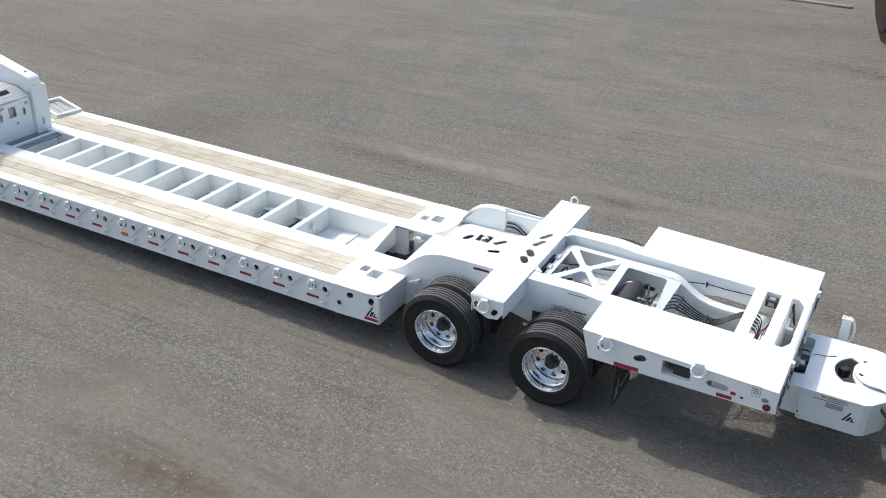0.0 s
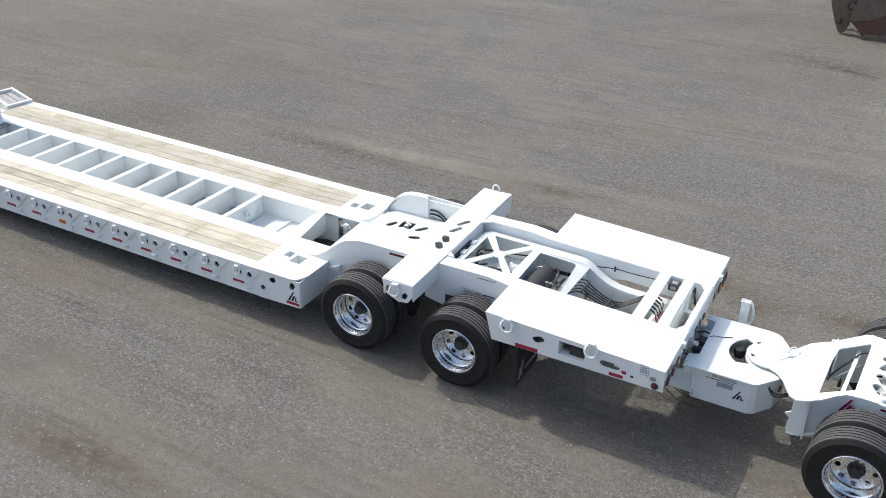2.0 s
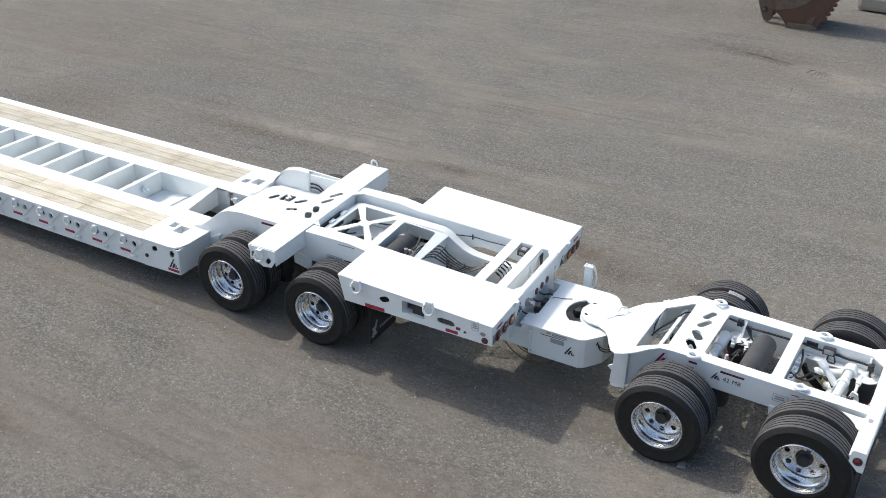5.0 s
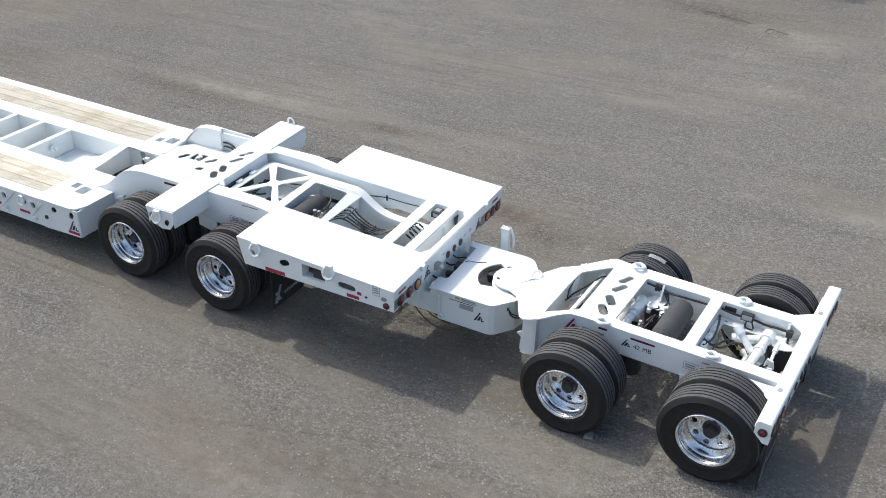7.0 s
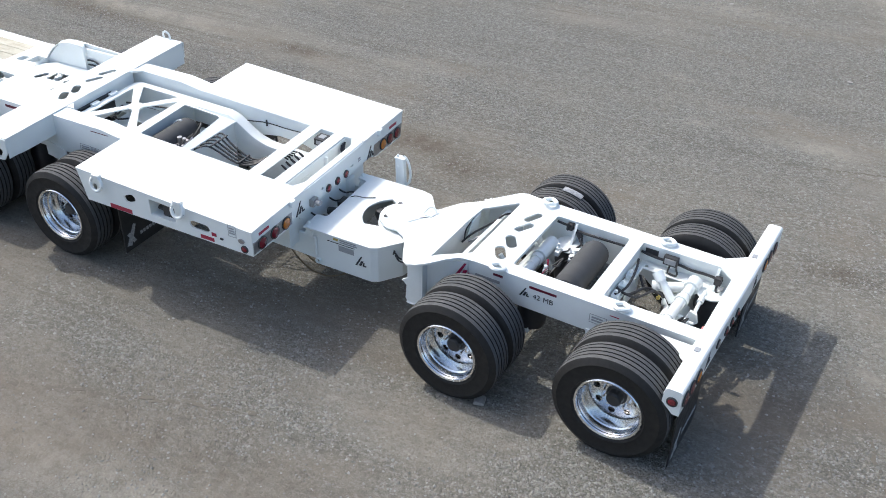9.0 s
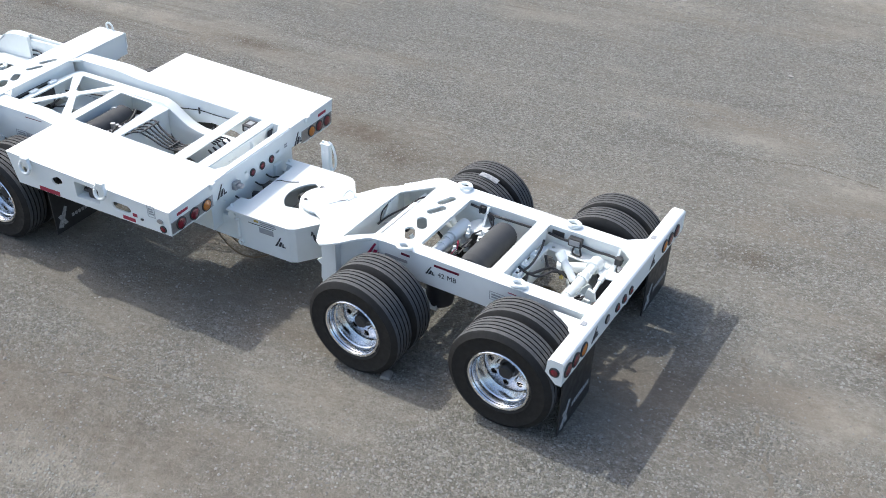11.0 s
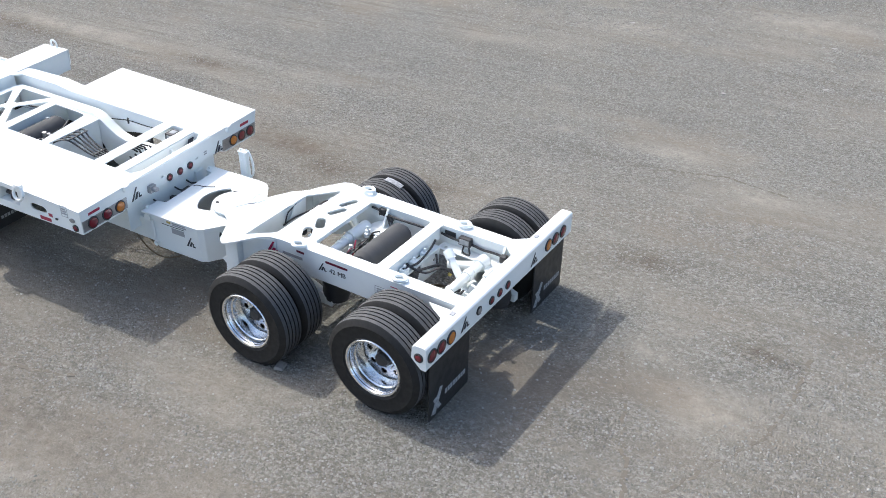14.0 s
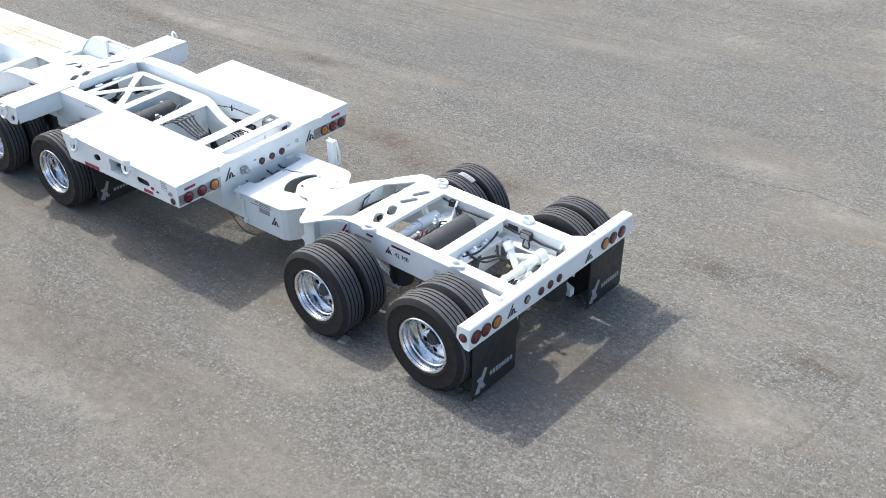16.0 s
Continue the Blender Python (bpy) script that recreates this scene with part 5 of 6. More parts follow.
# ---- planks ----
rng = random.Random(11)
for s in (-1, 1):
    for lane in range(3):
        y0 = 0.648 + lane * 0.164
        x = BACK - 0.113
        first = (2.35, 3.5, 1.25)[lane] if s < 0 else (1.5, 3.3, 2.4)[lane]
        while x > -7.55:
            ln = first or rng.choice((2.44, 3.05, 3.66))
            first = 0
            x0 = max(x - ln, -7.62)
            k = Kit().box(x0 - x + 0.004, 0.0, 0.0, 0.156, -0.045, 0.0)
            z = 0.001 + rng.uniform(-0.002, 0.003)
            yy = y0 if s > 0 else -y0 - 0.159
            deck("plank", k, WOOD, "", 0.003).matrix_basis = DECK @ Matrix.Translation((x, yy, z))
            x = x0


# ---- gooseneck at the front of the deck ----
goose = thing("gooseneck", "white detachable gooseneck with perforated step plate", "gooseneck", (-12.0, 0, 0))


def gp(name, kit, mat=WHITE, label="", bevel=0.0, smooth=False):
    return part(name, kit, mat, goose, label, None, bevel, smooth)


gp("front_wall", Kit().plate([(-0.78, 0.96), (0.25, 0.96), (0.25, 1.57), (-0.78, 1.57)], [oval(0.12, 1.375, 0.12, 0.055, 90), oval(-0.31, 1.37, 0.12, 0.055, 90), rect(-0.17, -0.03, 1.33, 1.50, 0.015), oval(-0.60, 1.38, 0.12, 0.055, 90), circle(-0.04, 1.22, 0.020, 10), rect(0.14, 0.20, 1.48, 1.52, 0.005), rect(-0.30, -0.24, 1.50, 1.535, 0.005)], -0.02, 0.0, YZ), WHITE, "white bulkhead with slots")
k = Kit().rod((-0.06, -0.10, 1.34), (-0.06, -0.10, 1.49), 0.032, 14).box(-0.09, -0.03, -0.16, -0.04, 1.34, 1.37).box(-0.09, -0.03, -0.145, -0.125, 1.36, 1.50).box(-0.09, -0.03, -0.075, -0.055, 1.36, 1.50)
gp("latch_cylinder", k, STEEL, "steel latch cylinder behind the bulkhead", 0.003, True)
gp("body", Kit().box(-1.6, -0.14, -0.75, 0.25, 0.70, 1.54), WHITE, "", 0.01)
slope = [(0.025, 1.585), (0.025, 1.615), (-0.22, 1.73), (-0.85, 1.75), (-0.85, 1.71), (-0.215, 1.70), (-0.02, 1.585)]
gp("step_plate", Kit().prism(slope, -0.76, 0.245, XZ), TREAD, "perforated grey step plate", 0.003)
k = Kit()
for i in range(11):
    for j in range(24):
        x, y = -0.01 - 0.042 * i, -0.73 + 0.041 * j
        z = 1.615 + 0.115 * (0.025 - x) / 0.245 if x > -0.22 else 1.73 + 0.02 * (-0.22 - x) / 0.63
        if abs(x + 0.15) > 0.06 or abs(y + 0.08) > 0.12:
            k.lathe([(0.013, -0.004), (0.011, 0.005)], 6, Matrix.Translation((x, y, z)))
tagged(gp("tread_dimple", k, GREYD, "raised dimples of the step plate"), kind="stuff")
gp("hand_hole", Kit().prism(oval(0.0, 0.0, 0.10, 0.19), 0.0, 0.004, Matrix.Translation((-0.15, -0.08, 1.699)) @ Matrix.Rotation(radians(25), 4, "Y")), BLACK, "dark hand hole in the step plate")
for s, y0 in ((1, 0.25), (-1, -1.06)):
    gp("cheek", Kit().plate([(y0, 0.95), (y0 + 0.27, 0.95), (y0 + 0.30, 1.69), (y0 + 0.29, 1.73), (y0 + 0.02, 1.745)], [oval(y0 + 0.135, 1.143, 0.12, 0.052, 90)], -0.12, 0.07, YZ), WHITE, "thick white cheek plate with a slot")
    gp("cheek_cap", Kit().box(-0.14, 0.03, y0 + 0.22, y0 + 0.26, 1.74, 1.78), WHITE, "", 0.006)
    ar = gp("arm", Kit().prism([(0.07, 1.77), (0.07, 1.865), (0.035, 1.890), (-0.85, 2.13), (-2.6, 2.50), (-2.6, 2.1), (-0.95, 1.80), (-0.5, 1.60), (-0.06, 1.60)], y0, y0 + 0.205, XZ), WHITE, "white sloping gooseneck arm", 0.008)
    part("arm_hole", Kit().prism(oval(0.0, 0.0, 0.06, 0.03), 0.0, 0.004, Matrix.Translation((-0.13, y0 + 0.12, 1.9345)) @ Matrix.Rotation(radians(15.2), 4, "Y")), BLACK, ar)
for x0, x1 in ((-7.52, -7.37), (-7.205, -7.10)):
    deck("grating_bar", Kit().box(x0, x1, -0.42, 0.41, -0.05, -0.035), DUSK, "dark grey cover strip at the foot of the gooseneck")
deck("foot_plate", Kit().box(-7.37, -7.22, -0.42, 0.41, -0.06, -0.045))

step = thing("side_step", "white framed side step with glass-like slats on the deck corner", "step", (-12.47, 1.13, 0.97), -12)
part("frame", Kit().plate(rect(-0.34, 0.34, -0.23, 0.23), [rect(-0.295, 0.295, -0.185, 0.185)], 0.03, 0.10), WHITE, step, "white open frame", pose(0, 0, 0.02, 0, 6, 0))
part("box", Kit().box(-0.34, 0.34, -0.23, 0.23, -0.03, 0.0), WHITE, step, "", None, 0.005)
for y in (-0.165, -0.055, 0.055):
    part("slat", Kit().box(-0.31, 0.31, y, y + 0.095, 0.045, 0.055), GREYD, step, "grey slat of the step", pose(0, 0, 0.02, 0, 6, 0))

# ---- hitch neck between trailer and booster ----
neck = thing("hitch_neck", "white hinged hitch neck box with a crescent pin opening", "hitch", (0.0, 0.0, 0.0))
neck.matrix_basis = pose(0.0, 0.0, -0.032, 1.45, 0, 0)          # it hangs a little to one side
ZN = 0.835
outline = [(0.118, 0.40), (0.118, -0.29), (0.095, -0.31), (0.012, -0.32), (0.012, -0.55), (0.74, -0.56), (0.80, -0.53), (0.96, -0.34), (1.02, -0.10), (0.96, 0.28), (0.84, 0.46), (0.79, 0.50), (0.70, 0.52), (0.012, 0.53), (0.012, 0.43), (0.095, 0.42)]
cres = [(0.672 + 0.298 * math.cos(radians(a)), -0.01 + 0.298 * math.sin(radians(a))) for a in range(122, 240, 10)] + [(0.82 + 0.265 * math.cos(radians(a)), -0.03 + 0.265 * math.sin(radians(a))) for a in range(225, 134, -10)]
part("top_plate", Kit().plate(outline, [cres], ZN - 0.02, ZN), WHITE, neck, "white top plate with a crescent opening")
k = Kit()
side = [(0.15, -0.535), (0.73, -0.545), (0.79, -0.515), (0.94, -0.33), (1.0, -0.10), (0.94, 0.27), (0.82, 0.45), (0.77, 0.485), (0.69, 0.505), (0.15, 0.515)]
inner = [(0.18, -0.505), (0.72, -0.515), (0.765, -0.49), (0.91, -0.31), (0.97, -0.10), (0.91, 0.26), (0.80, 0.43), (0.75, 0.46), (0.68, 0.475), (0.18, 0.485)]
k.plate(side, [inner], 0.44, ZN - 0.02)
body = part("box", k, WHITE, neck, "white boxed neck sides")
logo(body, Matrix.Translation((0.62, -0.5445, 0.625)) @ Matrix.Rotation(radians(-1), 4, "Z") @ SIDE, 0.11)
bars(body, Matrix.Translation((0.48, -0.542, 0.705)) @ Matrix.Rotation(radians(-1), 4, "Z") @ SIDE, 0.19, 0.10, 1, GREYD)
bars(body, Matrix.Translation((0.43, -0.541, 0.752)) @ Matrix.Rotation(radians(-1), 4, "Z") @ SIDE, 0.34, 0.012, 1, DECAL)
bars(body, Matrix.Translation((0.36, -0.540, 0.79)) @ Matrix.Rotation(radians(-1), 4, "Z") @ SIDE, 0.06, 0.04, 1, YELLOW)
bars(body, Matrix.Translation((0.50, -0.5425, 0.785)) @ Matrix.Rotation(radians(-1), 4, "Z") @ SIDE, 0.20, 0.04, 2, GREYD)
part("pin_hole", Kit().lathe([(0.035, 0), (0.035, 0.006)], 14, Matrix.Translation((0.975, -0.20, 0.62)) @ Matrix.Rotation(radians(-15), 4, "Z") @ REAR), BLACK, neck)
for y in (-0.52, 0.44):
    k = Kit()
    k.box(0.02, 0.20, y, y + 0.07, 0.70, 0.80).lathe([(0.042, -0.01), (0.042, 0.09)], 16, Matrix.Translation((0.06, y + 0.07, 0.765)) @ Matrix.Rotation(radians(90), 4, "X"))
    k.rod((0.035, y + 0.035, 0.80), (0.035, y + 0.035, 0.862), 0.016, 10)
    part("hinge", k, WHITE, neck, "white hinge lug with a pin", None, 0.005, True)
for y in (-0.50, 0.45):
    part("tongue", Kit().prism([(-0.75, 0.50), (0.13, 0.46), (0.13, 0.72), (-0.75, 0.70)], y, y + 0.03, XZ), WHITE, neck, "white tongue plate under the trailer", None, 0.006)
part("cross_bar", Kit().box(0.02, 0.15, -0.47, 0.45, 0.50, 0.70), WHITE, neck, "", None, 0.006)
k = Kit()
k.rod((0.0, -0.10, 0.74), (0.16, -0.10, 0.78), 0.04, 12).box(0.03, 0.13, 0.0, 0.12, 0.70, 0.80)
part("cylinder", k, BLACK, neck, "black lift cylinder in the hinge gap", None, 0.004)
part("cable", Kit().tube([(0.06, 0.06, 0.78), (0.16, 0.10, 0.845), (0.26, 0.13, 0.842), (0.36, 0.18, 0.842)], 0.0045), HOSE, neck, "thin black cable")
for i in range(6):
    y, q = -0.50 + 0.07 * i, 0.025 * ((i * 5) % 3)
    k = Kit().tube([(-0.30, y + 0.06, 0.52), (-0.12, y, 0.40 + q), (0.05, y - 0.03, 0.33 + q), (0.22, y - 0.03, 0.32 + q), (0.38, y, 0.37 + q), (0.50, y + 0.05, 0.46)], 0.008)
    part("hose", k, TAN_HOSE, neck, "dusty hose drooping under the neck")
k = Kit()
k.lathe([(0.03, -0.012), (0.03, 0.012), (0.02, 0.012), (0.02, -0.012)], 12, pose(0.16, -0.56, 0.50, 90, 0, 0), closed=True).rod((0.14, -0.555, 0.56), (0.14, -0.555, 0.76), 0.016)
part("chain_ring", k, WHITE, neck, "white safety ring", None, 0.0, True)
k = Kit()
k.box(0.320, 0.415, 0.64, 0.70, 0.66, 1.035).box(0.312, 0.423, 0.633, 0.707, 1.035, 1.048).rod((0.335, 0.67, 1.048), (0.335, 0.67, 1.07), 0.013, 8).rod((0.35, 0.638, 0.95), (0.35, 0.628, 0.95), 0.014, 8)
po = part("jack_post", k, WHITE, neck, "white square jack post with a handle", None, 0.008)
part("handle", Kit().tube([(0.39, 0.69, 1.055), (0.43, 0.69, 1.02), (0.455, 0.69, 0.95), (0.465, 0.69, 0.86), (0.45, 0.69, 0.77), (0.41, 0.69, 0.72)], 0.013), WHITE, po, "bent white tube handle", None, 0.0, True)
part("plug", Kit().rod((0.865, -0.40, 0.735), (0.865, -0.34, 0.725), 0.034, 12).rod((0.865, -0.34, 0.725), (0.88, -0.30, 0.72), 0.022, 10), BLACK, neck, "black electrical plug on the neck front", None, 0.003)
for d in (0.0, 0.03):
    part("hose", Kit().tube([(0.87, -0.36, 0.73), (0.93, -0.40, 0.70 - d), (1.0, -0.40, 0.69 - d), (1.08, -0.36, 0.71 - d)], 0.008), HOSE, neck, "black cable to the booster")
part("ball", Kit().lathe([(0.001, 0.79), (0.05, 0.78), (0.065, 0.74), (0.05, 0.68)], 16, Matrix.Translation((0.47, 0.10, 0))), BLACK, neck, "black rounded fitting under the pin opening", None, 0.0, True)
part("bracket", Kit().box(0.30, 0.45, 0.44, 0.66, 0.62, 0.66), WHITE, neck, "", None, 0.004)

# ---- booster axle unit ----
booster = thing("booster_trailer", "white two-axle booster trailer with an open ladder frame", "trailer", (0.75, 0.13, 0.0), -3.7)
ZB = 0.965


def nose(x, y, z):
    """The front of the frame bends down to the pin."""
    t = min(1.0, max(0.0, (0.80 - x) / 0.40))
    return x, y, z - 0.122 * t * t * (3 - 2 * t)


def lean(x, y, z):
    """The fin runs in to the side rail."""
    return x, y + 0.088 * min(1.0, max(0.0, (x - 0.50) / 0.48)), z


def nowarp(x, y, z):
    return x, y, z


def bp(name, kit, mat=WHITE, label="", bevel=0.0, smooth=False, parent=None):
    return part(name, kit, mat, parent or booster, label, None, bevel, smooth)


# ladder frame top, cut from one plate
out = [(0.06 + 0.245 * math.cos(radians(a)), -0.16 + 0.245 * math.sin(radians(a))) for a in range(80, 286, 12)]
front = [(0.22, -0.45), (0.29, -0.54), (0.36, -0.67), (0.42, -0.77), (0.50, -0.83), (0.60, -0.845), (0.72, -0.82), (0.82, -0.71), (0.91, -0.625), (1.05, -0.603)]
outer = out + front + [(3.045, -0.60), (3.045, 0.60), (1.05, 0.635), (0.93, 0.65), (0.86, 0.62), (0.66, 0.44), (0.58, 0.40), (0.46, 0.385), (0.38, 0.33), (0.33, 0.24), (0.26, 0.11), (0.18, 0.08)]
bays = [[(0.665, -0.70), (0.72, -0.675), (0.96, -0.50), (0.95, 0.44), (0.93, 0.45), (0.67, 0.225), (0.65, -0.04)], rect(1.335, 2.04, -0.46, 0.445, 0.03), [(2.16, -0.455), (2.985, -0.455), (2.985, 0.335), (2.86, 0.455), (2.16, 0.455)]]
slots = [oval(1.165, -0.365, 0.205, 0.095, 122), oval(1.165, -0.165, 0.205, 0.095, 122), oval(1.16, 0.10, 0.205, 0.078, 62), oval(1.155, 0.293, 0.205, 0.075, 66)]
bp("frame_top", Kit().plate(outer, bays + slots, ZB - 0.018, ZB).warp(nose), WHITE, "white frame top with three open bays and oval slots")
for s in (-1, 1):
    k = Kit()
    k.prism([(0.72, 0.55), (0.84, 0.52), (1.22, 0.60), (1.34, 0.672), (2.14, 0.672), (2.24, 0.672), (2.32, 0.72), (3.02, 0.72), (3.02, ZB - 0.018), (0.98, ZB - 0.020), (0.80, ZB - 0.055), (0.72, ZB - 0.085)], *sorted((s * 0.585, s * 0.60)), XZ)
    k.prism([(1.02, 0.68), (1.4, 0.62), (3.0, 0.62), (3.0, ZB - 0.018), (1.02, ZB - 0.018)], *sorted((s * 0.465, s * 0.45) if s < 0 else (0.458, 0.473)), XZ)
    rl = bp("side_rail", k, WHITE, "white side rail of the booster frame", 0.003)
    for x in (1.53, 2.85):
        w = -0.45 if s < 0 else 0.458
        ys = -0.42 if s < 0 else 0.345
        bp("gusset", Kit().prism([(w, 0.777), (w, ZB - 0.02), (w - s * 0.02, ZB - 0.02), (w - s * 0.12, 0.777)], x - 0.012, x + 0.012, YZ), WHITE, "white triangular gusset", 0.002)
        bp("spring_seat", Kit().lathe([(0.14, 0.0), (0.14, 0.012)], 28, Matrix.Translation((x, ys, 0.765))), WHITE, "round white spring seat", 0.0, True)
        bp("air_spring", Kit().lathe([(0.12, 0.40), (0.135, 0.48), (0.12, 0.55), (0.138, 0.62), (0.13, 0.70), (0.125, 0.765)], 22, Matrix.Translation((x, ys, 0))), BLACK, "black rubber air spring", 0.0, True)
    for x in (1.26 if s < 0 else 1.18, 2.35):
        y = s * (0.60 if x < 2 else 0.55)
        bp("lift_eye", Kit().tube([(x - 0.065, y, ZB + 0.02), (x, y - 0.055, ZB + 0.03), (x + 0.065, y, ZB + 0.02), (x, y + 0.055, ZB + 0.02)], 0.019, 8, True), WHITE, "white lifting eye on the frame", 0.0, True)
    bp("hanger", Kit().plate([(2.10, 0.70), (2.30, 0.70), (2.29, 0.58), (2.24, 0.54), (2.14, 0.54), (2.11, 0.58)], [circle(2.16, 0.635, 0.014, 10)], *sorted((s * 0.601, s * 0.615)), XZ), WHITE, "white hanger plate with a bolt hole", 0.003)
    # front fin under the plate
    bp("fin", Kit().prism([(0.55, 0.42), (0.9, 0.42), (0.98, 0.55), (0.98, ZB - 0.02), (0.55, ZB - 0.02)], *((-0.70, -0.675) if s < 0 else (0.48, 0.50)), XZ).warp(nose).warp(lean if s < 0 else nowarp), WHITE, "white front fin plate", 0.003)
    front_edge = [(0.60, ZB - 0.02), (0.46, ZB - 0.02), (0.46, 0.77), (0.40, 0.735), (0.45, 0.69), (0.44, 0.55), (0.46, 0.51), (0.49, 0.49), (0.60, 0.475)]
    panel = bp("fin_panel", Kit().prism(front_edge, *((-0.755, -0.735) if s < 0 else (0.38, 0.40)), XZ).warp(nose), WHITE, "white notched front panel under the plate", 0.003)
    y0, y1 = (-0.755, -0.66) if s < 0 else (0.38, 0.50)
    part("return_plate", Kit().box(0.602, 0.616, y0, y1, 0.42, ZB - 0.02).warp(nose), WHITE, panel)
    part("foot", Kit().tube([(0.455, y0 + 0.01, 0.51), (0.52, y0 + 0.01, 0.485), (0.62, y0 + 0.02, 0.472), (0.74, y0 + 0.05, 0.465)], 0.016, 8).warp(nose), WHITE, panel, "rounded lower edge", None, 0.0, True)
    if s < 0:
        logo(rl, Matrix.Translation((0.945, -0.623, 0.830)) @ Matrix.Rotation(radians(10.4), 4, "Z") @ SIDE, 0.15, MAROON)
        bars(rl, Matrix.Translation((1.19, -0.601, 0.832)) @ SIDE, 0.27, 0.050, 1, GREYD)
        for x0, x1 in ((1.225, 1.315), (1.565, 1.815)):
            part("reflector_strip", Kit().box(x0, x1, -0.603, -0.6005, 0.890, 0.913), SHADE_TAPE, rl, "red reflective strip in a shaded tone")
        logo(rl, Matrix.Translation((1.525, -0.601, 0.825)) @ SIDE, 0.085)
        for word, wx in (("42", 1.603), ("MB", 1.697)):
            cu = bpy.data.curves.new("letters", "FONT")
            cu.body, cu.size, cu.extrude = word, 0.070, 0.001
            tob = bpy.data.objects.new("letters", cu)
            tm = bpy.data.meshes.new_from_object(tob)
            bpy.data.objects.remove(tob)
            tm.materials.append(DECAL)
            part("lettering", tm, DECAL, rl, "black model lettering", Matrix.Translation((wx, -0.6015, 0.797)) @ SIDE)
        framed_label(rl, Matrix.Translation((2.19, -0.601, 0.815)) @ SIDE, 0.15, 0.085)
        bars(rl, Matrix.Translation((2.33, -0.601, 0.905)) @ SIDE, 0.09, 0.014, 1, MAROON)
for x0, x1 in ((1.005, 1.02), (1.31, 1.325), (2.045, 2.06), (2.14, 2.155), (2.99, 3.005)):
    bp("cross_web", Kit().box(x0, x1, -0.45, 0.41, {1.005: 0.87, 1.31: 0.915}.get(x0, 0.83), ZB - 0.018), WHITE, "", 0.002)
k = Kit()
k.prism([(0.59, 0.60), (0.61, 0.60), (0.655, ZB - 0.02), (0.635, ZB - 0.02)], -0.66, 0.24, XZ).box(0.30, 0.60, -0.40, 0.20, 0.72, ZB - 0.02)
k.warp(nose)
bp("front_web", k, WHITE, "", 0.003)
bp("bay_bar", Kit().box(0.832, 0.872, -0.56, 0.42, ZB - 0.125, ZB - 0.085), WHITE, "white bar across the front bay", 0.004)
bp("hose", Kit().tube([(0.66, -0.14, 0.76), (0.70, -0.02, 0.80), (0.80, 0.17, 0.85), (0.87, 0.28, 0.905), (0.935, 0.37, 0.895)], 0.0095), HOSE, "black hose looping through the front bay")
bp("hose", Kit().tube([(0.67, -0.12, 0.77), (0.655, -0.05, 0.86), (0.66, 0.08, 0.90)], 0.007), HOSE, "thin black hose on the bracket")
bp("bracket_plate", Kit().prism([(-0.10, 0.75), (-0.02, 0.82), (0.03, 0.90), (0.17, 0.915), (0.20, 0.86), (0.12, 0.80), (0.10, 0.74)], 0.662, 0.674, YZ), WHITE, "ragged white bracket plate in the front bay", 0.003)
bp("strut", Kit().rod((0.70, -0.10, 0.76), (0.93, 0.16, 0.86), 0.010), STEEL, "thin steel strut across the front bay")
for x, y in ((0.75, 0.02), (0.80, 0.10), (0.78, -0.20)):
    bp("clamp", Kit().box(x, x + 0.035, y, y + 0.05, 0.60, 0.66).rod((x + 0.017, y + 0.025, 0.66), (x + 0.017, y + 0.025, 0.70), 0.010, 8), BLACK, "small dark pipe clamp", 0.004)

# king pin latch on the front plate
k = Kit()
k.box(0.20, 0.36, -0.24, -0.06, ZB, ZB + 0.022).rod((0.16, -0.27, ZB + 0.03), (0.34, -0.02, ZB + 0.05), 0.014).box(0.24, 0.32, -0.12, -0.02, ZB, ZB + 0.06).tube([(0.20, -0.10, ZB + 0.01), (0.24, -0.03, ZB + 0.09), (0.30, -0.02, ZB + 0.08), (0.34, -0.10, ZB + 0.02)], 0.010)
k.warp(nose)
bp("pin_latch", k, WHITE, "white latch with a bent handle", 0.003)
bp("rope", Kit().tube([(0.18, -0.22, ZB + 0.035), (0.26, -0.15, ZB + 0.05), (0.34, -0.12, ZB + 0.03)], 0.006).warp(nose), GREYD, "thin grey cord on the latch")
for x, y in ((-0.095, -0.255), (-0.10, 0.0)):
    bp("bolt_hole", Kit().lathe([(0.026, ZB), (0.026, ZB + 0.003)], 12, Matrix.Translation((x, y, 0))).warp(nose), BLACK, "dark bolt hole in the pin plate")

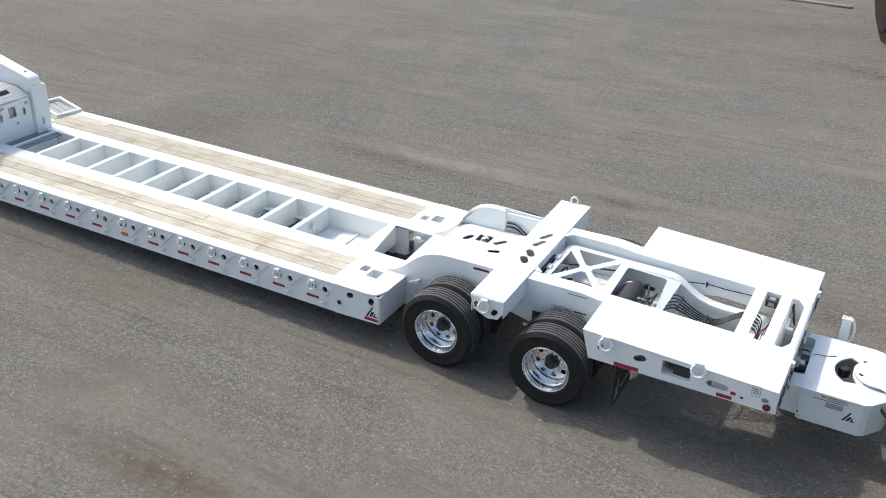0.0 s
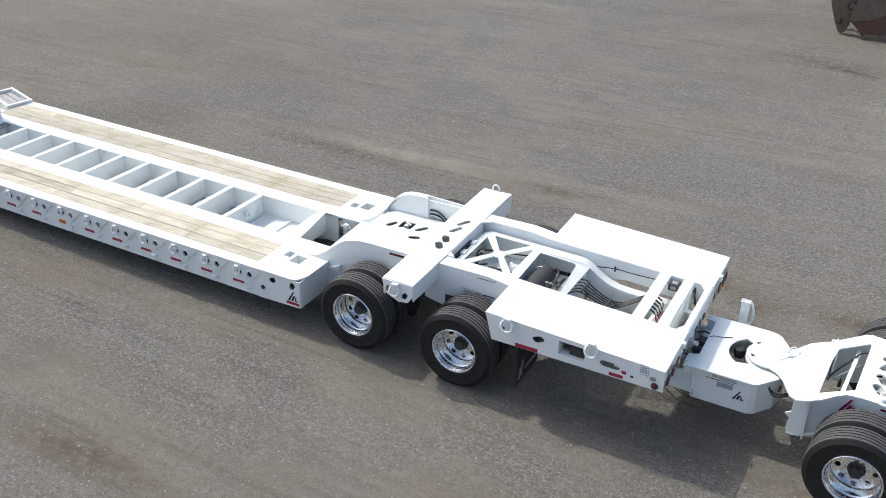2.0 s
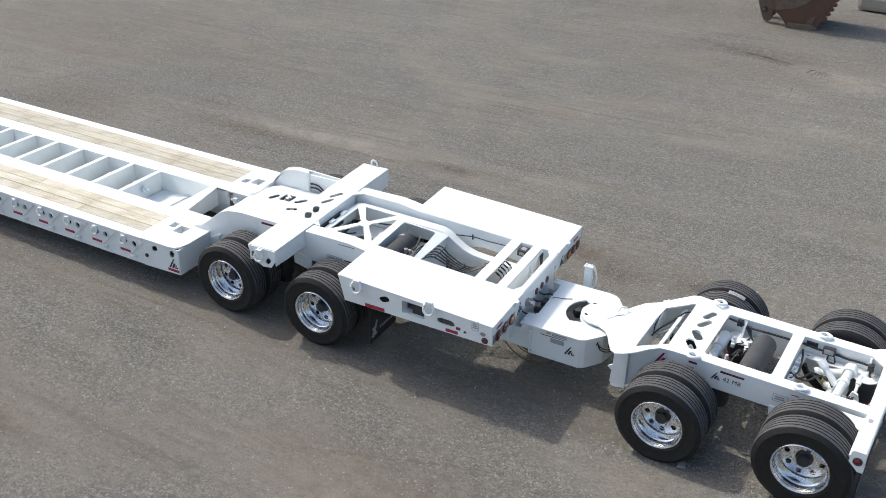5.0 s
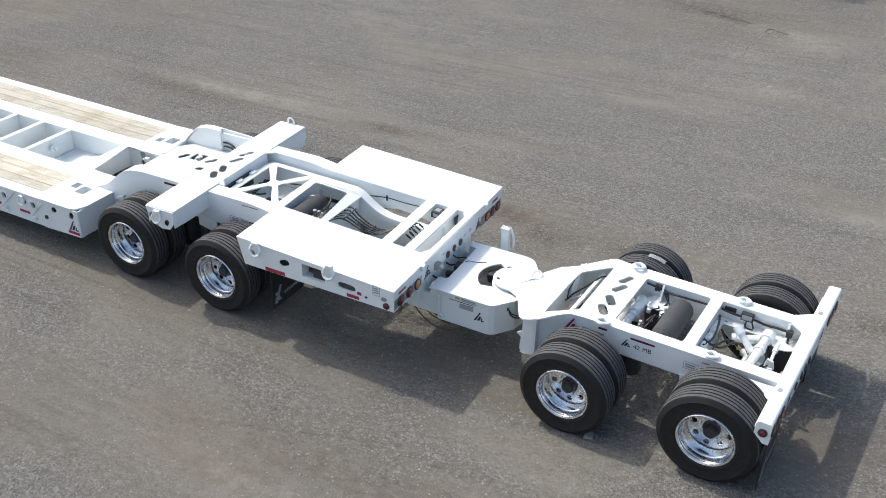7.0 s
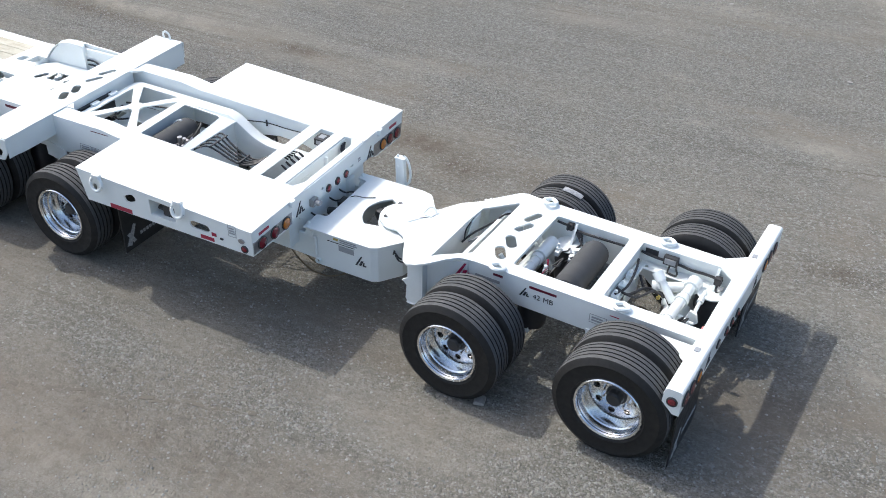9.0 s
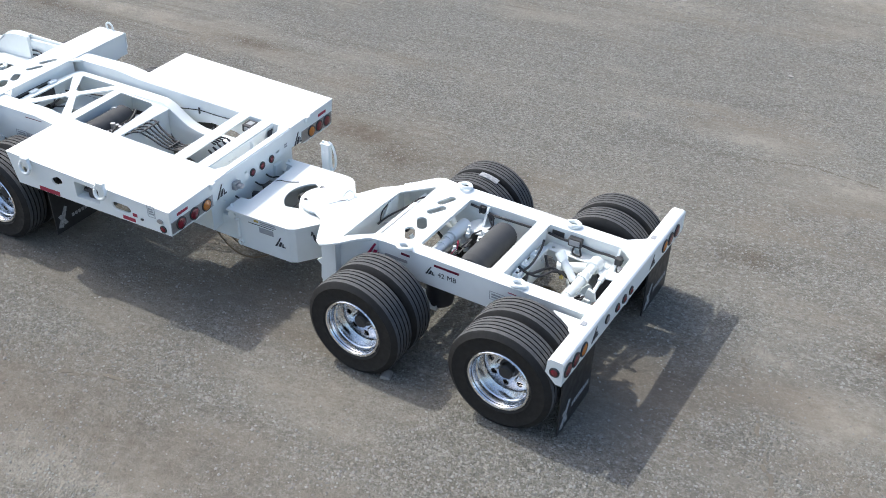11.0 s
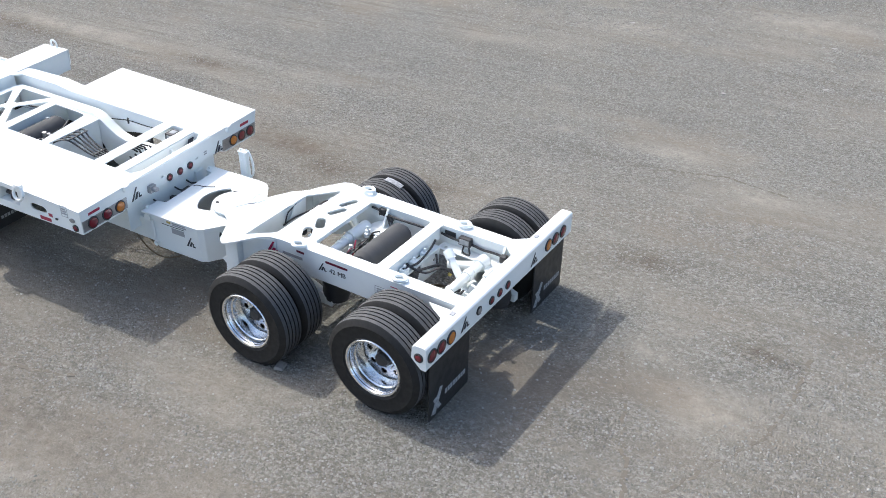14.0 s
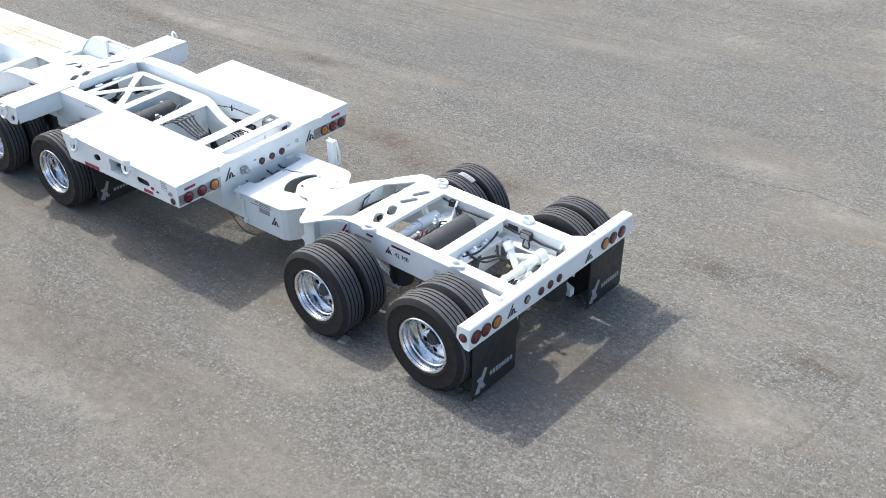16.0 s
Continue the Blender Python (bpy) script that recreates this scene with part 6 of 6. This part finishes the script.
# tank, axles and brake gear
bp("air_tank", Kit().lathe([(0.03, -0.36), (0.09, -0.345), (0.12, -0.31), (0.126, -0.29), (0.126, 0.29), (0.12, 0.31), (0.09, 0.345), (0.03, 0.36)], 30, Matrix.Translation((1.80, -0.03, 0.83)) @ Matrix.Rotation(radians(90), 4, "X")), TANK, "black cylindrical air tank in the frame", 0.0, True)
for x, lift in ((1.185, 0.042), (2.59, 0.140)):
    for s in (-1, 1):
        dual_wheels(booster, x, s, 1.31 if s < 0 else 1.25, lift if s < 0 else 0.75 * lift)
    bp("axle", Kit().rod((x, -0.72, TYRE_R + lift), (x, 0.72, TYRE_R + lift), 0.066, 16), WHITE, "white tubular axle", 0.0, True)
    for s in (-1, 1):
        bp("trailing_arm", Kit().prism([(x - 0.10, 0.36), (x + 0.38, 0.36), (x + 0.38, 0.44), (x + 0.12, 0.54), (x - 0.10, 0.54), (x - 0.32, 0.66), (x - 0.38, 0.60)], *sorted((s * 0.47, s * 0.54)), XZ), WHITE, "white trailing arm", 0.006)
        if x > 2 or s < 0:
            bp("brake_chamber", Kit().rod((x + 0.10, s * 0.16, 0.60), (x - 0.02, s * 0.22, 0.60), 0.07, 18).rod((x - 0.02, s * 0.22, 0.60), (x - 0.10, s * 0.25, 0.58), 0.05, 14), WHITE, "white brake chamber", 0.0, True)
        if x < 2:
            bp("shock_absorber", Kit().rod((x + 0.22, s * 0.27, 0.50), (x + 0.02, s * 0.30, 0.80), 0.032, 12).rod((x + 0.02, s * 0.30, 0.80), (x - 0.05, s * 0.305, 0.90), 0.022, 10), WHITE, "white shock absorber", 0.0, True)
    k = Kit().rod((x + 0.10, -0.34, 0.52), (x + 0.10, 0.34, 0.52), 0.02, 10)
    bp("brake_shaft", k, STEEL, "steel brake shaft", 0.0, True)
tube = bp("brake_tube", Kit().rod((1.372, -0.44, 0.77), (1.360, 0.28, 0.77), 0.044, 20), WHITE, "white brake cylinder across the bay", 0.0, True)
for y0, y1, r in ((-0.15, -0.12, 0.050), (-0.05, 0.0, 0.058), (0.02, 0.30, 0.066)):
    part("collar", Kit().rod((1.365, y0, 0.77), (1.364, y1, 0.77), r, 20), WHITE, tube, "", None, 0.0, True)
tube = bp("brake_tube", Kit().rod((2.645, -0.25, 0.755), (2.69, 0.33, 0.80), 0.044, 20), WHITE, "white brake cylinder across the bay", 0.0, True)
for t0, t1, r in ((0.08, 0.13, 0.052), (0.52, 0.60, 0.058), (0.66, 0.69, 0.050), (0.88, 1.06, 0.066)):
    p0, p1 = Vector((2.645, -0.25, 0.755)), Vector((2.69, 0.33, 0.80))
    part("collar", Kit().rod(p0.lerp(p1, t0), p0.lerp(p1, t1), r, 20), WHITE, tube, "", None, 0.0, True)
bp("cross_tube", Kit().rod((2.40, 0.27, 0.69), (2.66, 0.34, 0.74), 0.047, 18).rod((2.36, 0.26, 0.68), (2.40, 0.27, 0.69), 0.060, 18), WHITE, "white stub tube behind the cylinder", 0.0, True)
bp("push_rod", Kit().rod((2.80, -0.02, 0.705), (2.805, 0.29, 0.785), 0.017, 10).rod((2.803, 0.16, 0.755), (2.804, 0.22, 0.768), 0.028, 10), WHITE, "white push rod with a clevis", 0.0, True)
bp("slack_adjuster", Kit().prism([(2.74, 0.66), (2.80, 0.64), (2.86, 0.70), (2.84, 0.78), (2.78, 0.80)], -0.06, -0.03, XZ), WHITE, "white slack adjuster plate", 0.004)
bp("ledge", Kit().plate([(2.175, 0.335), (2.80, 0.335), (2.80, 0.456), (2.175, 0.456)], [oval(2.46, 0.385, 0.09, 0.05), circle(2.24, 0.39, 0.018, 10)], 0.772, 0.782), WHITE, "white inner ledge along the far rail", 0.002)
bp("mount_plate", Kit().plate([(-0.05, 0.55), (0.32, 0.55), (0.33, 0.772), (0.02, 0.772)], [circle(0.24, 0.70, 0.02, 10)], 2.195, 2.205, YZ), WHITE, "white mounting plate with a bolt hole", 0.002)
bp("fitting", Kit().rod((2.455, 0.10, 0.70), (2.475, 0.12, 0.745), 0.014, 8).box(2.448, 2.478, 0.09, 0.12, 0.69, 0.715), YELLOW, "small yellow brass fitting", 0.003)
for i in range(3):
    r = 0.13 - 0.02 * i
    bp("hose", Kit().tube([(2.30 + r * math.cos(a), 0.12 + r * math.sin(a), 0.42 + 0.02 * i + 0.01 * math.sin(2 * a)) for a in [2 * math.pi * j / 10 for j in range(10)]], 0.011, 7, True), TAN_HOSE, "dusty hose coiled under the frame")
bp("hose", Kit().tube([(2.18, -0.20, 0.89), (2.225, -0.18, 0.85), (2.28, -0.14, 0.82), (2.345, 0.06, 0.785), (2.41, 0.10, 0.765), (2.455, 0.11, 0.72)], 0.0125), HOSE, "black hose curving down to the brake")
for i in range(5):
    bp("valve", Kit().box(2.67 + 0.05 * (i % 2), 2.72 + 0.05 * (i % 2), -0.30 + 0.06 * i, -0.26 + 0.06 * i, 0.60, 0.66 + 0.012 * i).rod((2.70, -0.28 + 0.06 * i, 0.66), (2.735, -0.27 + 0.06 * i, 0.70), 0.016, 8), WHITE, "small white brake fitting", 0.005)
bp("shock_absorber", Kit().rod((2.42, 0.15, 0.90), (2.60, 0.06, 0.74), 0.036, 14).rod((2.40, 0.16, 0.918), (2.46, 0.13, 0.865), 0.048, 14), WHITE, "white shock absorber leaning in the bay", 0.0, True)
valve_cluster(booster, (1.56, 0.05, 0.78), 21, 0.2)
valve_cluster(booster, (2.76, -0.27, 0.76), 23, 0.07)
for pts, r in (([(1.34, 0.435, 0.915), (1.46, 0.438, 0.90), (1.60, 0.42, 0.885), (1.75, 0.40, 0.90), (2.03, 0.43, 0.885)], 0.012), ([(2.16, 0.43, 0.89), (2.30, 0.438, 0.865), (2.5, 0.435, 0.868), (2.62, 0.44, 0.85), (2.75, 0.44, 0.855), (2.90, 0.42, 0.86)], 0.013),
               ([(2.25, 0.20, 0.80), (2.35, 0.10, 0.74), (2.5, 0.08, 0.78), (2.58, 0.06, 0.70)], 0.012), ([(2.20, -0.28, 0.88), (2.24, -0.1, 0.86), (2.22, 0.15, 0.88), (2.19, 0.28, 0.90)], 0.011),
               ([(1.55, 0.39, 0.90), (1.60, 0.36, 0.84), (1.66, 0.32, 0.80)], 0.009), ([(2.50, 0.38, 0.86), (2.52, 0.36, 0.80), (2.44, 0.37, 0.80), (2.44, 0.39, 0.86)], 0.009), ([(2.24, -0.20, 0.86), (2.34, -0.12, 0.80), (2.44, 0.0, 0.83), (2.52, 0.06, 0.76)], 0.011)):
    bp("cable", Kit().tube(pts, r), HOSE, "black cable along the frame")
box_on_web = bp("junction_box", Kit().box(2.37, 2.50, 0.40, 0.457, 0.845, 0.93), BLACK, "small dark junction box on the frame", 0.008)
part("cover", Kit().box(2.385, 2.485, 0.394, 0.401, 0.862, 0.915), GREYD, box_on_web, "grey box cover", None, 0.003)
bp("rating_plate", Kit().box(2.19, 2.31, 0.449, 0.457, 0.865, 0.925), BLACK, "dark plate screwed to the frame web", 0.002)
bp("connector", Kit().box(2.84, 2.90, 0.36, 0.42, 0.83, 0.90).rod((2.87, 0.39, 0.83), (2.89, 0.34, 0.76), 0.016, 8), BLACK, "black plug with a metal end", 0.006)
bp("valve", Kit().rod((2.90, 0.34, 0.80), (2.92, 0.30, 0.86), 0.015, 8).box(2.89, 2.93, 0.31, 0.34, 0.82, 0.85), STEEL, "bright metal drain valve", 0.003)
bp("connector", Kit().box(1.44, 1.50, 0.41, 0.457, 0.87, 0.935).box(1.455, 1.47, 0.385, 0.41, 0.88, 0.96).rod((1.55, 0.42, 0.88), (1.60, 0.41, 0.84), 0.022, 8), BLACK, "black cable connector", 0.004)
bp("hose", Kit().tube([(1.60, 0.41, 0.85), (1.62, 0.36, 0.80), (1.58, 0.30, 0.76), (1.55, 0.22, 0.72)], 0.009), HOSE, "black hose down to the spring seat")
bp("air_line", Kit().tube([(1.47, -0.02, 0.80), (1.49, -0.07, 0.76), (1.48, -0.10, 0.66), (1.46, -0.09, 0.56)], 0.009, 7), TAPE, "red air line")
for i in range(3):
    bp("air_line", Kit().tube([(1.50 + 0.03 * i, -0.10, 0.70), (1.52 + 0.02 * i, -0.16, 0.80), (1.47, -0.22 - 0.03 * i, 0.70)], 0.005, 6), MAROON if i == 0 else HOSE, "thin air line")
bp("bracket_box", Kit().box(2.165, 2.235, -0.40, 0.30, 0.80, 0.83), WHITE, "white valve bracket", 0.004)
for y in (-0.30, -0.14, 0.04):
    bp("valve_block", Kit().box(2.17, 2.23, y, y + 0.08, 0.831, 0.875).rod((2.20, y + 0.04, 0.875), (2.20, y + 0.04, 0.91), 0.014, 8), WHITE, "small white valve block", 0.004)

# rear bumper
prof = [(2.99, ZB + 0.002), (3.00, 1.045), (3.025, 1.062), (3.115, 1.062), (3.13, 1.05), (3.13, 0.845), (3.115, 0.845), (3.11, 1.03), (3.02, 1.03), (3.015, ZB + 0.002)]
bu = bp("bumper", Kit().prism(prof, -1.262, 1.262, XZ), WHITE, "white full-width rear bumper channel", 0.004)
for s in (-1, 1):
    part("end_cap", Kit().prism([(2.99, 0.93), (3.0, 1.045), (3.025, 1.062), (3.115, 1.062), (3.13, 1.05), (3.13, 0.842), (3.08, 0.842)], *sorted((s * 1.262, s * 1.272)), XZ), WHITE, bu)
    part("corner_plate", Kit().prism([(2.72, s * 0.60), (3.0, s * 0.60), (3.0, s * 0.82)], ZB - 0.02, ZB - 0.006), WHITE, bu)
part("support", Kit().box(2.975, 3.0, -1.20, 1.20, 0.86, ZB - 0.02), WHITE, bu)
for y, mat in ((-1.185, RED), (-1.05, RED), (-0.905, AMBER), (0.78, AMBER), (0.92, RED), (1.075, RED)):
    lamp(bu, Matrix.Translation((3.131, y, 0.95)) @ REAR, 0.052, mat, "round tail lamp in a rubber ring")
for y in (-0.26, -0.12, 0.02):
    lamp(bu, Matrix.Translation((3.131, y, 0.935)) @ REAR, 0.030, RED, "small round red marker lamp")
lamp(bu, Matrix.Translation((3.131, -0.47, 0.955)) @ REAR, 0.030, STEEL, "small round clear lamp")
logo(bu, Matrix.Translation((3.1315, -0.69, 0.945)) @ REAR, 0.12)
logo(bu, Matrix.Translation((3.1315, 0.51, 0.93)) @ REAR, 0.12)
lamp(bu, Matrix.Translation((3.065, -1.272, 0.955)) @ SIDE, 0.030, RED, "small round red side lamp")
part("red_mark", Kit().box(2.965, 3.0, -0.40, -0.34, ZB + 0.001, ZB + 0.004), PINK, bu)
for y in (-0.78, 0.66):
    part("clip", Kit().box(3.03, 3.07, y, y + 0.05, 1.062, 1.068), GREYD, bu)


def skew(x, y, z):
    """The bumper hangs a little lower and farther out at one end."""
    return Vector((x + 0.012 + 0.026 * y, 0.976 * y - 0.055, z - 0.012 + 0.024 * y))


for v in bu.data.vertices:
    v.co = skew(*v.co)
for ob in bu.children:
    if ob.matrix_basis.translation.length < 1e-6:
        for v in ob.data.vertices:
            v.co = skew(*v.co)
    else:
        ob.matrix_basis.translation = skew(*ob.matrix_basis.translation)
for s in (-1, 1):
    fl = bp("mudflap", Kit().box(3.085, 3.097, *sorted((s * 0.60, s * 1.22)), 0.20, 0.845), FLAP, "black rubber mudflap with a worn white print", 0.003)
    y = s * 0.91
    k = Kit()
    k.prism([(y - 0.28, 0.25), (y - 0.22, 0.23), (y - 0.11, 0.46), (y - 0.15, 0.48)], 3.0975, 3.0995, YZ).prism([(y - 0.26, 0.40), (y - 0.21, 0.41), (y - 0.13, 0.27), (y - 0.18, 0.26)], 3.0998, 3.101, YZ)
    for i in range(8):
        k.box(3.0975, 3.0995, y - 0.07 + 0.042 * i, y - 0.04 + 0.042 * i, 0.34, 0.39)
    part("print", k, PRINT, fl, "worn white print")

# paper label on a tyre, block
R_LAB, R_IN = TYRE_R + 0.004, TYRE_R + 0.001
arc = [radians(a) for a in range(66, 96, 5)]
lab = [(1.185 + R_LAB * math.cos(a), TYRE_R + 0.042 + R_LAB * math.sin(a)) for a in arc] + [(1.185 + R_IN * math.cos(a), TYRE_R + 0.042 + R_IN * math.sin(a)) for a in arc[::-1]]
bp("label", Kit().prism(lab, 0.87, 0.945, XZ), PRINT, "white paper label on the tyre tread")
solid("wheel_chock", Kit().prism([(0, 0), (0.10, 0), (0.09, 0.03), (0.02, 0.04)], -0.05, 0.05, XZ), STONE, "small grey stone block wedged beside a tyre", "block", 0.006, m=pose(2.10, -1.20, ground_height(2.10, -1.2), 0, 0, 12))

# ---- yard ----
def excavator_bucket():
    t = thing("excavator_bucket", "rusty brown toothed excavator bucket standing on the ground", "bucket", (0.16, 18.05, 0.0))
    side = [(-0.38, 0.02), (0.37, 0.02), (0.58, 0.45), (0.68, 0.63), (0.75, 0.83), (0.78, 1.03), (0.84, 1.9), (0.6, 2.05), (-0.2, 1.9), (-0.62, 1.2), (-0.70, 0.85), (-0.76, 0.64), (-0.76, 0.42), (-0.50, 0.20)]
    inside = [(0.70, 1.92), (0.64, 1.05), (0.52, 0.7), (0.28, 0.12), (-0.30, 0.12), (-0.62, 0.45), (-0.55, 0.85), (-0.48, 1.2), (-0.12, 1.75), (0.55, 1.9)]
    part("shell", Kit().plate(side, [inside], -0.66, 0.60, XZ), RUST, t, "worn curved bucket shell")
    for y in (-0.71, 0.60):
        c = part("cheek", Kit().prism(side, y, y + 0.05, XZ), RUST, t, "rust-brown bucket cheek plate", None, 0.015)
        o = -0.02 if y < 0 else 0.05
        part("wear_plate", Kit().prism([(-0.76, 0.60), (-0.70, 0.42), (-0.28, 0.50), (0.02, 0.66), (0.55, 1.25), (0.4, 1.6), (-0.15, 1.7), (-0.62, 1.15)], y + o, y + o + 0.02, XZ), DUSTY, c, "dusty grey reinforcing plate", None, 0.006)
        part("wear_plate", Kit().prism([(0.10, 0.16), (0.27, 0.15), (0.31, 0.36), (0.17, 0.30)], y + o, y + o + 0.018, XZ), DUSTY, c, "scuffed bare patch plate", None, 0.005)
    part("cutting_lip", Kit().prism([(-0.40, 0.0), (0.36, 0.0), (0.40, 0.10), (0.24, 0.15), (-0.34, 0.14)], -0.80, 0.66, XZ), DUSTY, t, "thick scraped lip of the bucket", None, 0.02)
    for i in range(7):
        z = 0.34 + 0.13 * i
        x = 0.52 + 0.21 * min(1.0, i / 3.5)
        part("side_cutter", Kit().prism([(-0.05, -0.05), (0.06, -0.035), (0.075, 0.02), (0.04, 0.05), (-0.05, 0.055)], -0.745, -0.64, Matrix.Translation((x + 0.02, 0, z)) @ XZ), RUST, t, "worn tooth of the side edge", None, 0.006)
    for i in range(5):
        part("tooth", Kit().prism([(-0.07, 0.0), (0.07, 0.0), (0.03, 0.34), (-0.02, 0.34)], -0.06, 0.06, Matrix.Translation((0.72, -0.56 + 0.27 * i, 1.93)) @ XZ), DUSTY, t, "worn bucket tooth")
    ear = [(-0.93, 0.03), (-0.83, 0.10), (-0.80, 0.33), (-0.74, 0.60), (-0.70, 0.95), (-1.0, 2.4), (-1.5, 2.4), (-1.42, 1.2), (-1.30, 0.72), (-1.13, 0.28), (-1.02, 0.06)]
    for y in (-0.50, 0.10):
        link = part("linkage", Kit().prism(ear, y, y + 0.12, XZ), DUSTY, t, "dusty grey bucket linkage ear", None, 0.012)
        for x, z, r in ((-1.04, 0.36, 0.085), (-0.78, 0.78, 0.13)):
            p = part("pin", Kit().lathe([(r, 0), (r, 0.05), (r * 0.8, 0.06)], 6 if r < 0.1 else 20, Matrix.Translation((x, y, z)) @ SIDE), BLACK, link, "greasy linkage pin", None, 0.0)
            part("pin_end", Kit().lathe([(r * 0.55, 0.05), (r * 0.5, 0.085)], 14, Matrix.Translation((x, y, z)) @ SIDE), DUSTY, p)
    part("arm", Kit().prism([(-1.05, 1.3), (-0.95, 1.7), (-2.2, 4.2), (-2.7, 4.2), (-1.35, 1.3)], -0.36, 0.08, XZ), DUSTY, t, "dusty excavator arm", None, 0.02)


excavator_bucket()
solid("timber_beam", Kit().prism([(-0.75, -0.10), (1.3, -0.12), (1.32, 0.12), (-0.72, 0.13)], 0.0, 0.08), BLOCK, "weathered brown timber beam lying on gravel", "timber", 0.03, m=pose(-3.38, 21.55, 0.0, 0, 0, -3))
solid("stone_slab", Kit().prism([(-1.5, -0.4), (1.7, -0.5), (1.9, 0.4), (-1.3, 0.5)], 0.0, 0.45), CONCRETE, "pale rounded stone block behind the bucket", "stone", 0.12, m=pose(2.7, 20.6, 0.0, 0, 0, -6))


def rock(x, y, r, seed, mat=STONE, label="pale flat stone pressed into the gravel"):
    rg = random.Random(seed)
    k = Kit()
    n = 9
    pts = [(r * rg.uniform(0.65, 1.1) * math.cos(6.283 * i / n), r * 0.75 * rg.uniform(0.65, 1.1) * math.sin(6.283 * i / n)) for i in range(n)]
    k.prism(pts, -0.02, r * 0.22)
    solid("stone", k, mat, label, "stone", 0.25 * r * 0.22, group="stones in the yard", m=pose(x, y, 0.005, 0, 0, rg.uniform(0, 360)))


for i, (x, y, r) in enumerate(((-6.53, 6.52, 0.045), (1.75, 9.9, 0.10), (2.15, 9.6, 0.07), (4.03, 7.45, 0.09), (5.38, 8.4, 0.10), (5.2, 10.4, 0.11), (6.3, 8.0, 0.08), (1.0, 10.4, 0.05), (-4.2, -3.2, 0.03), (5.1, 0.6, 0.035))):
    rock(x, y, 0.62 * r, 40 + i)
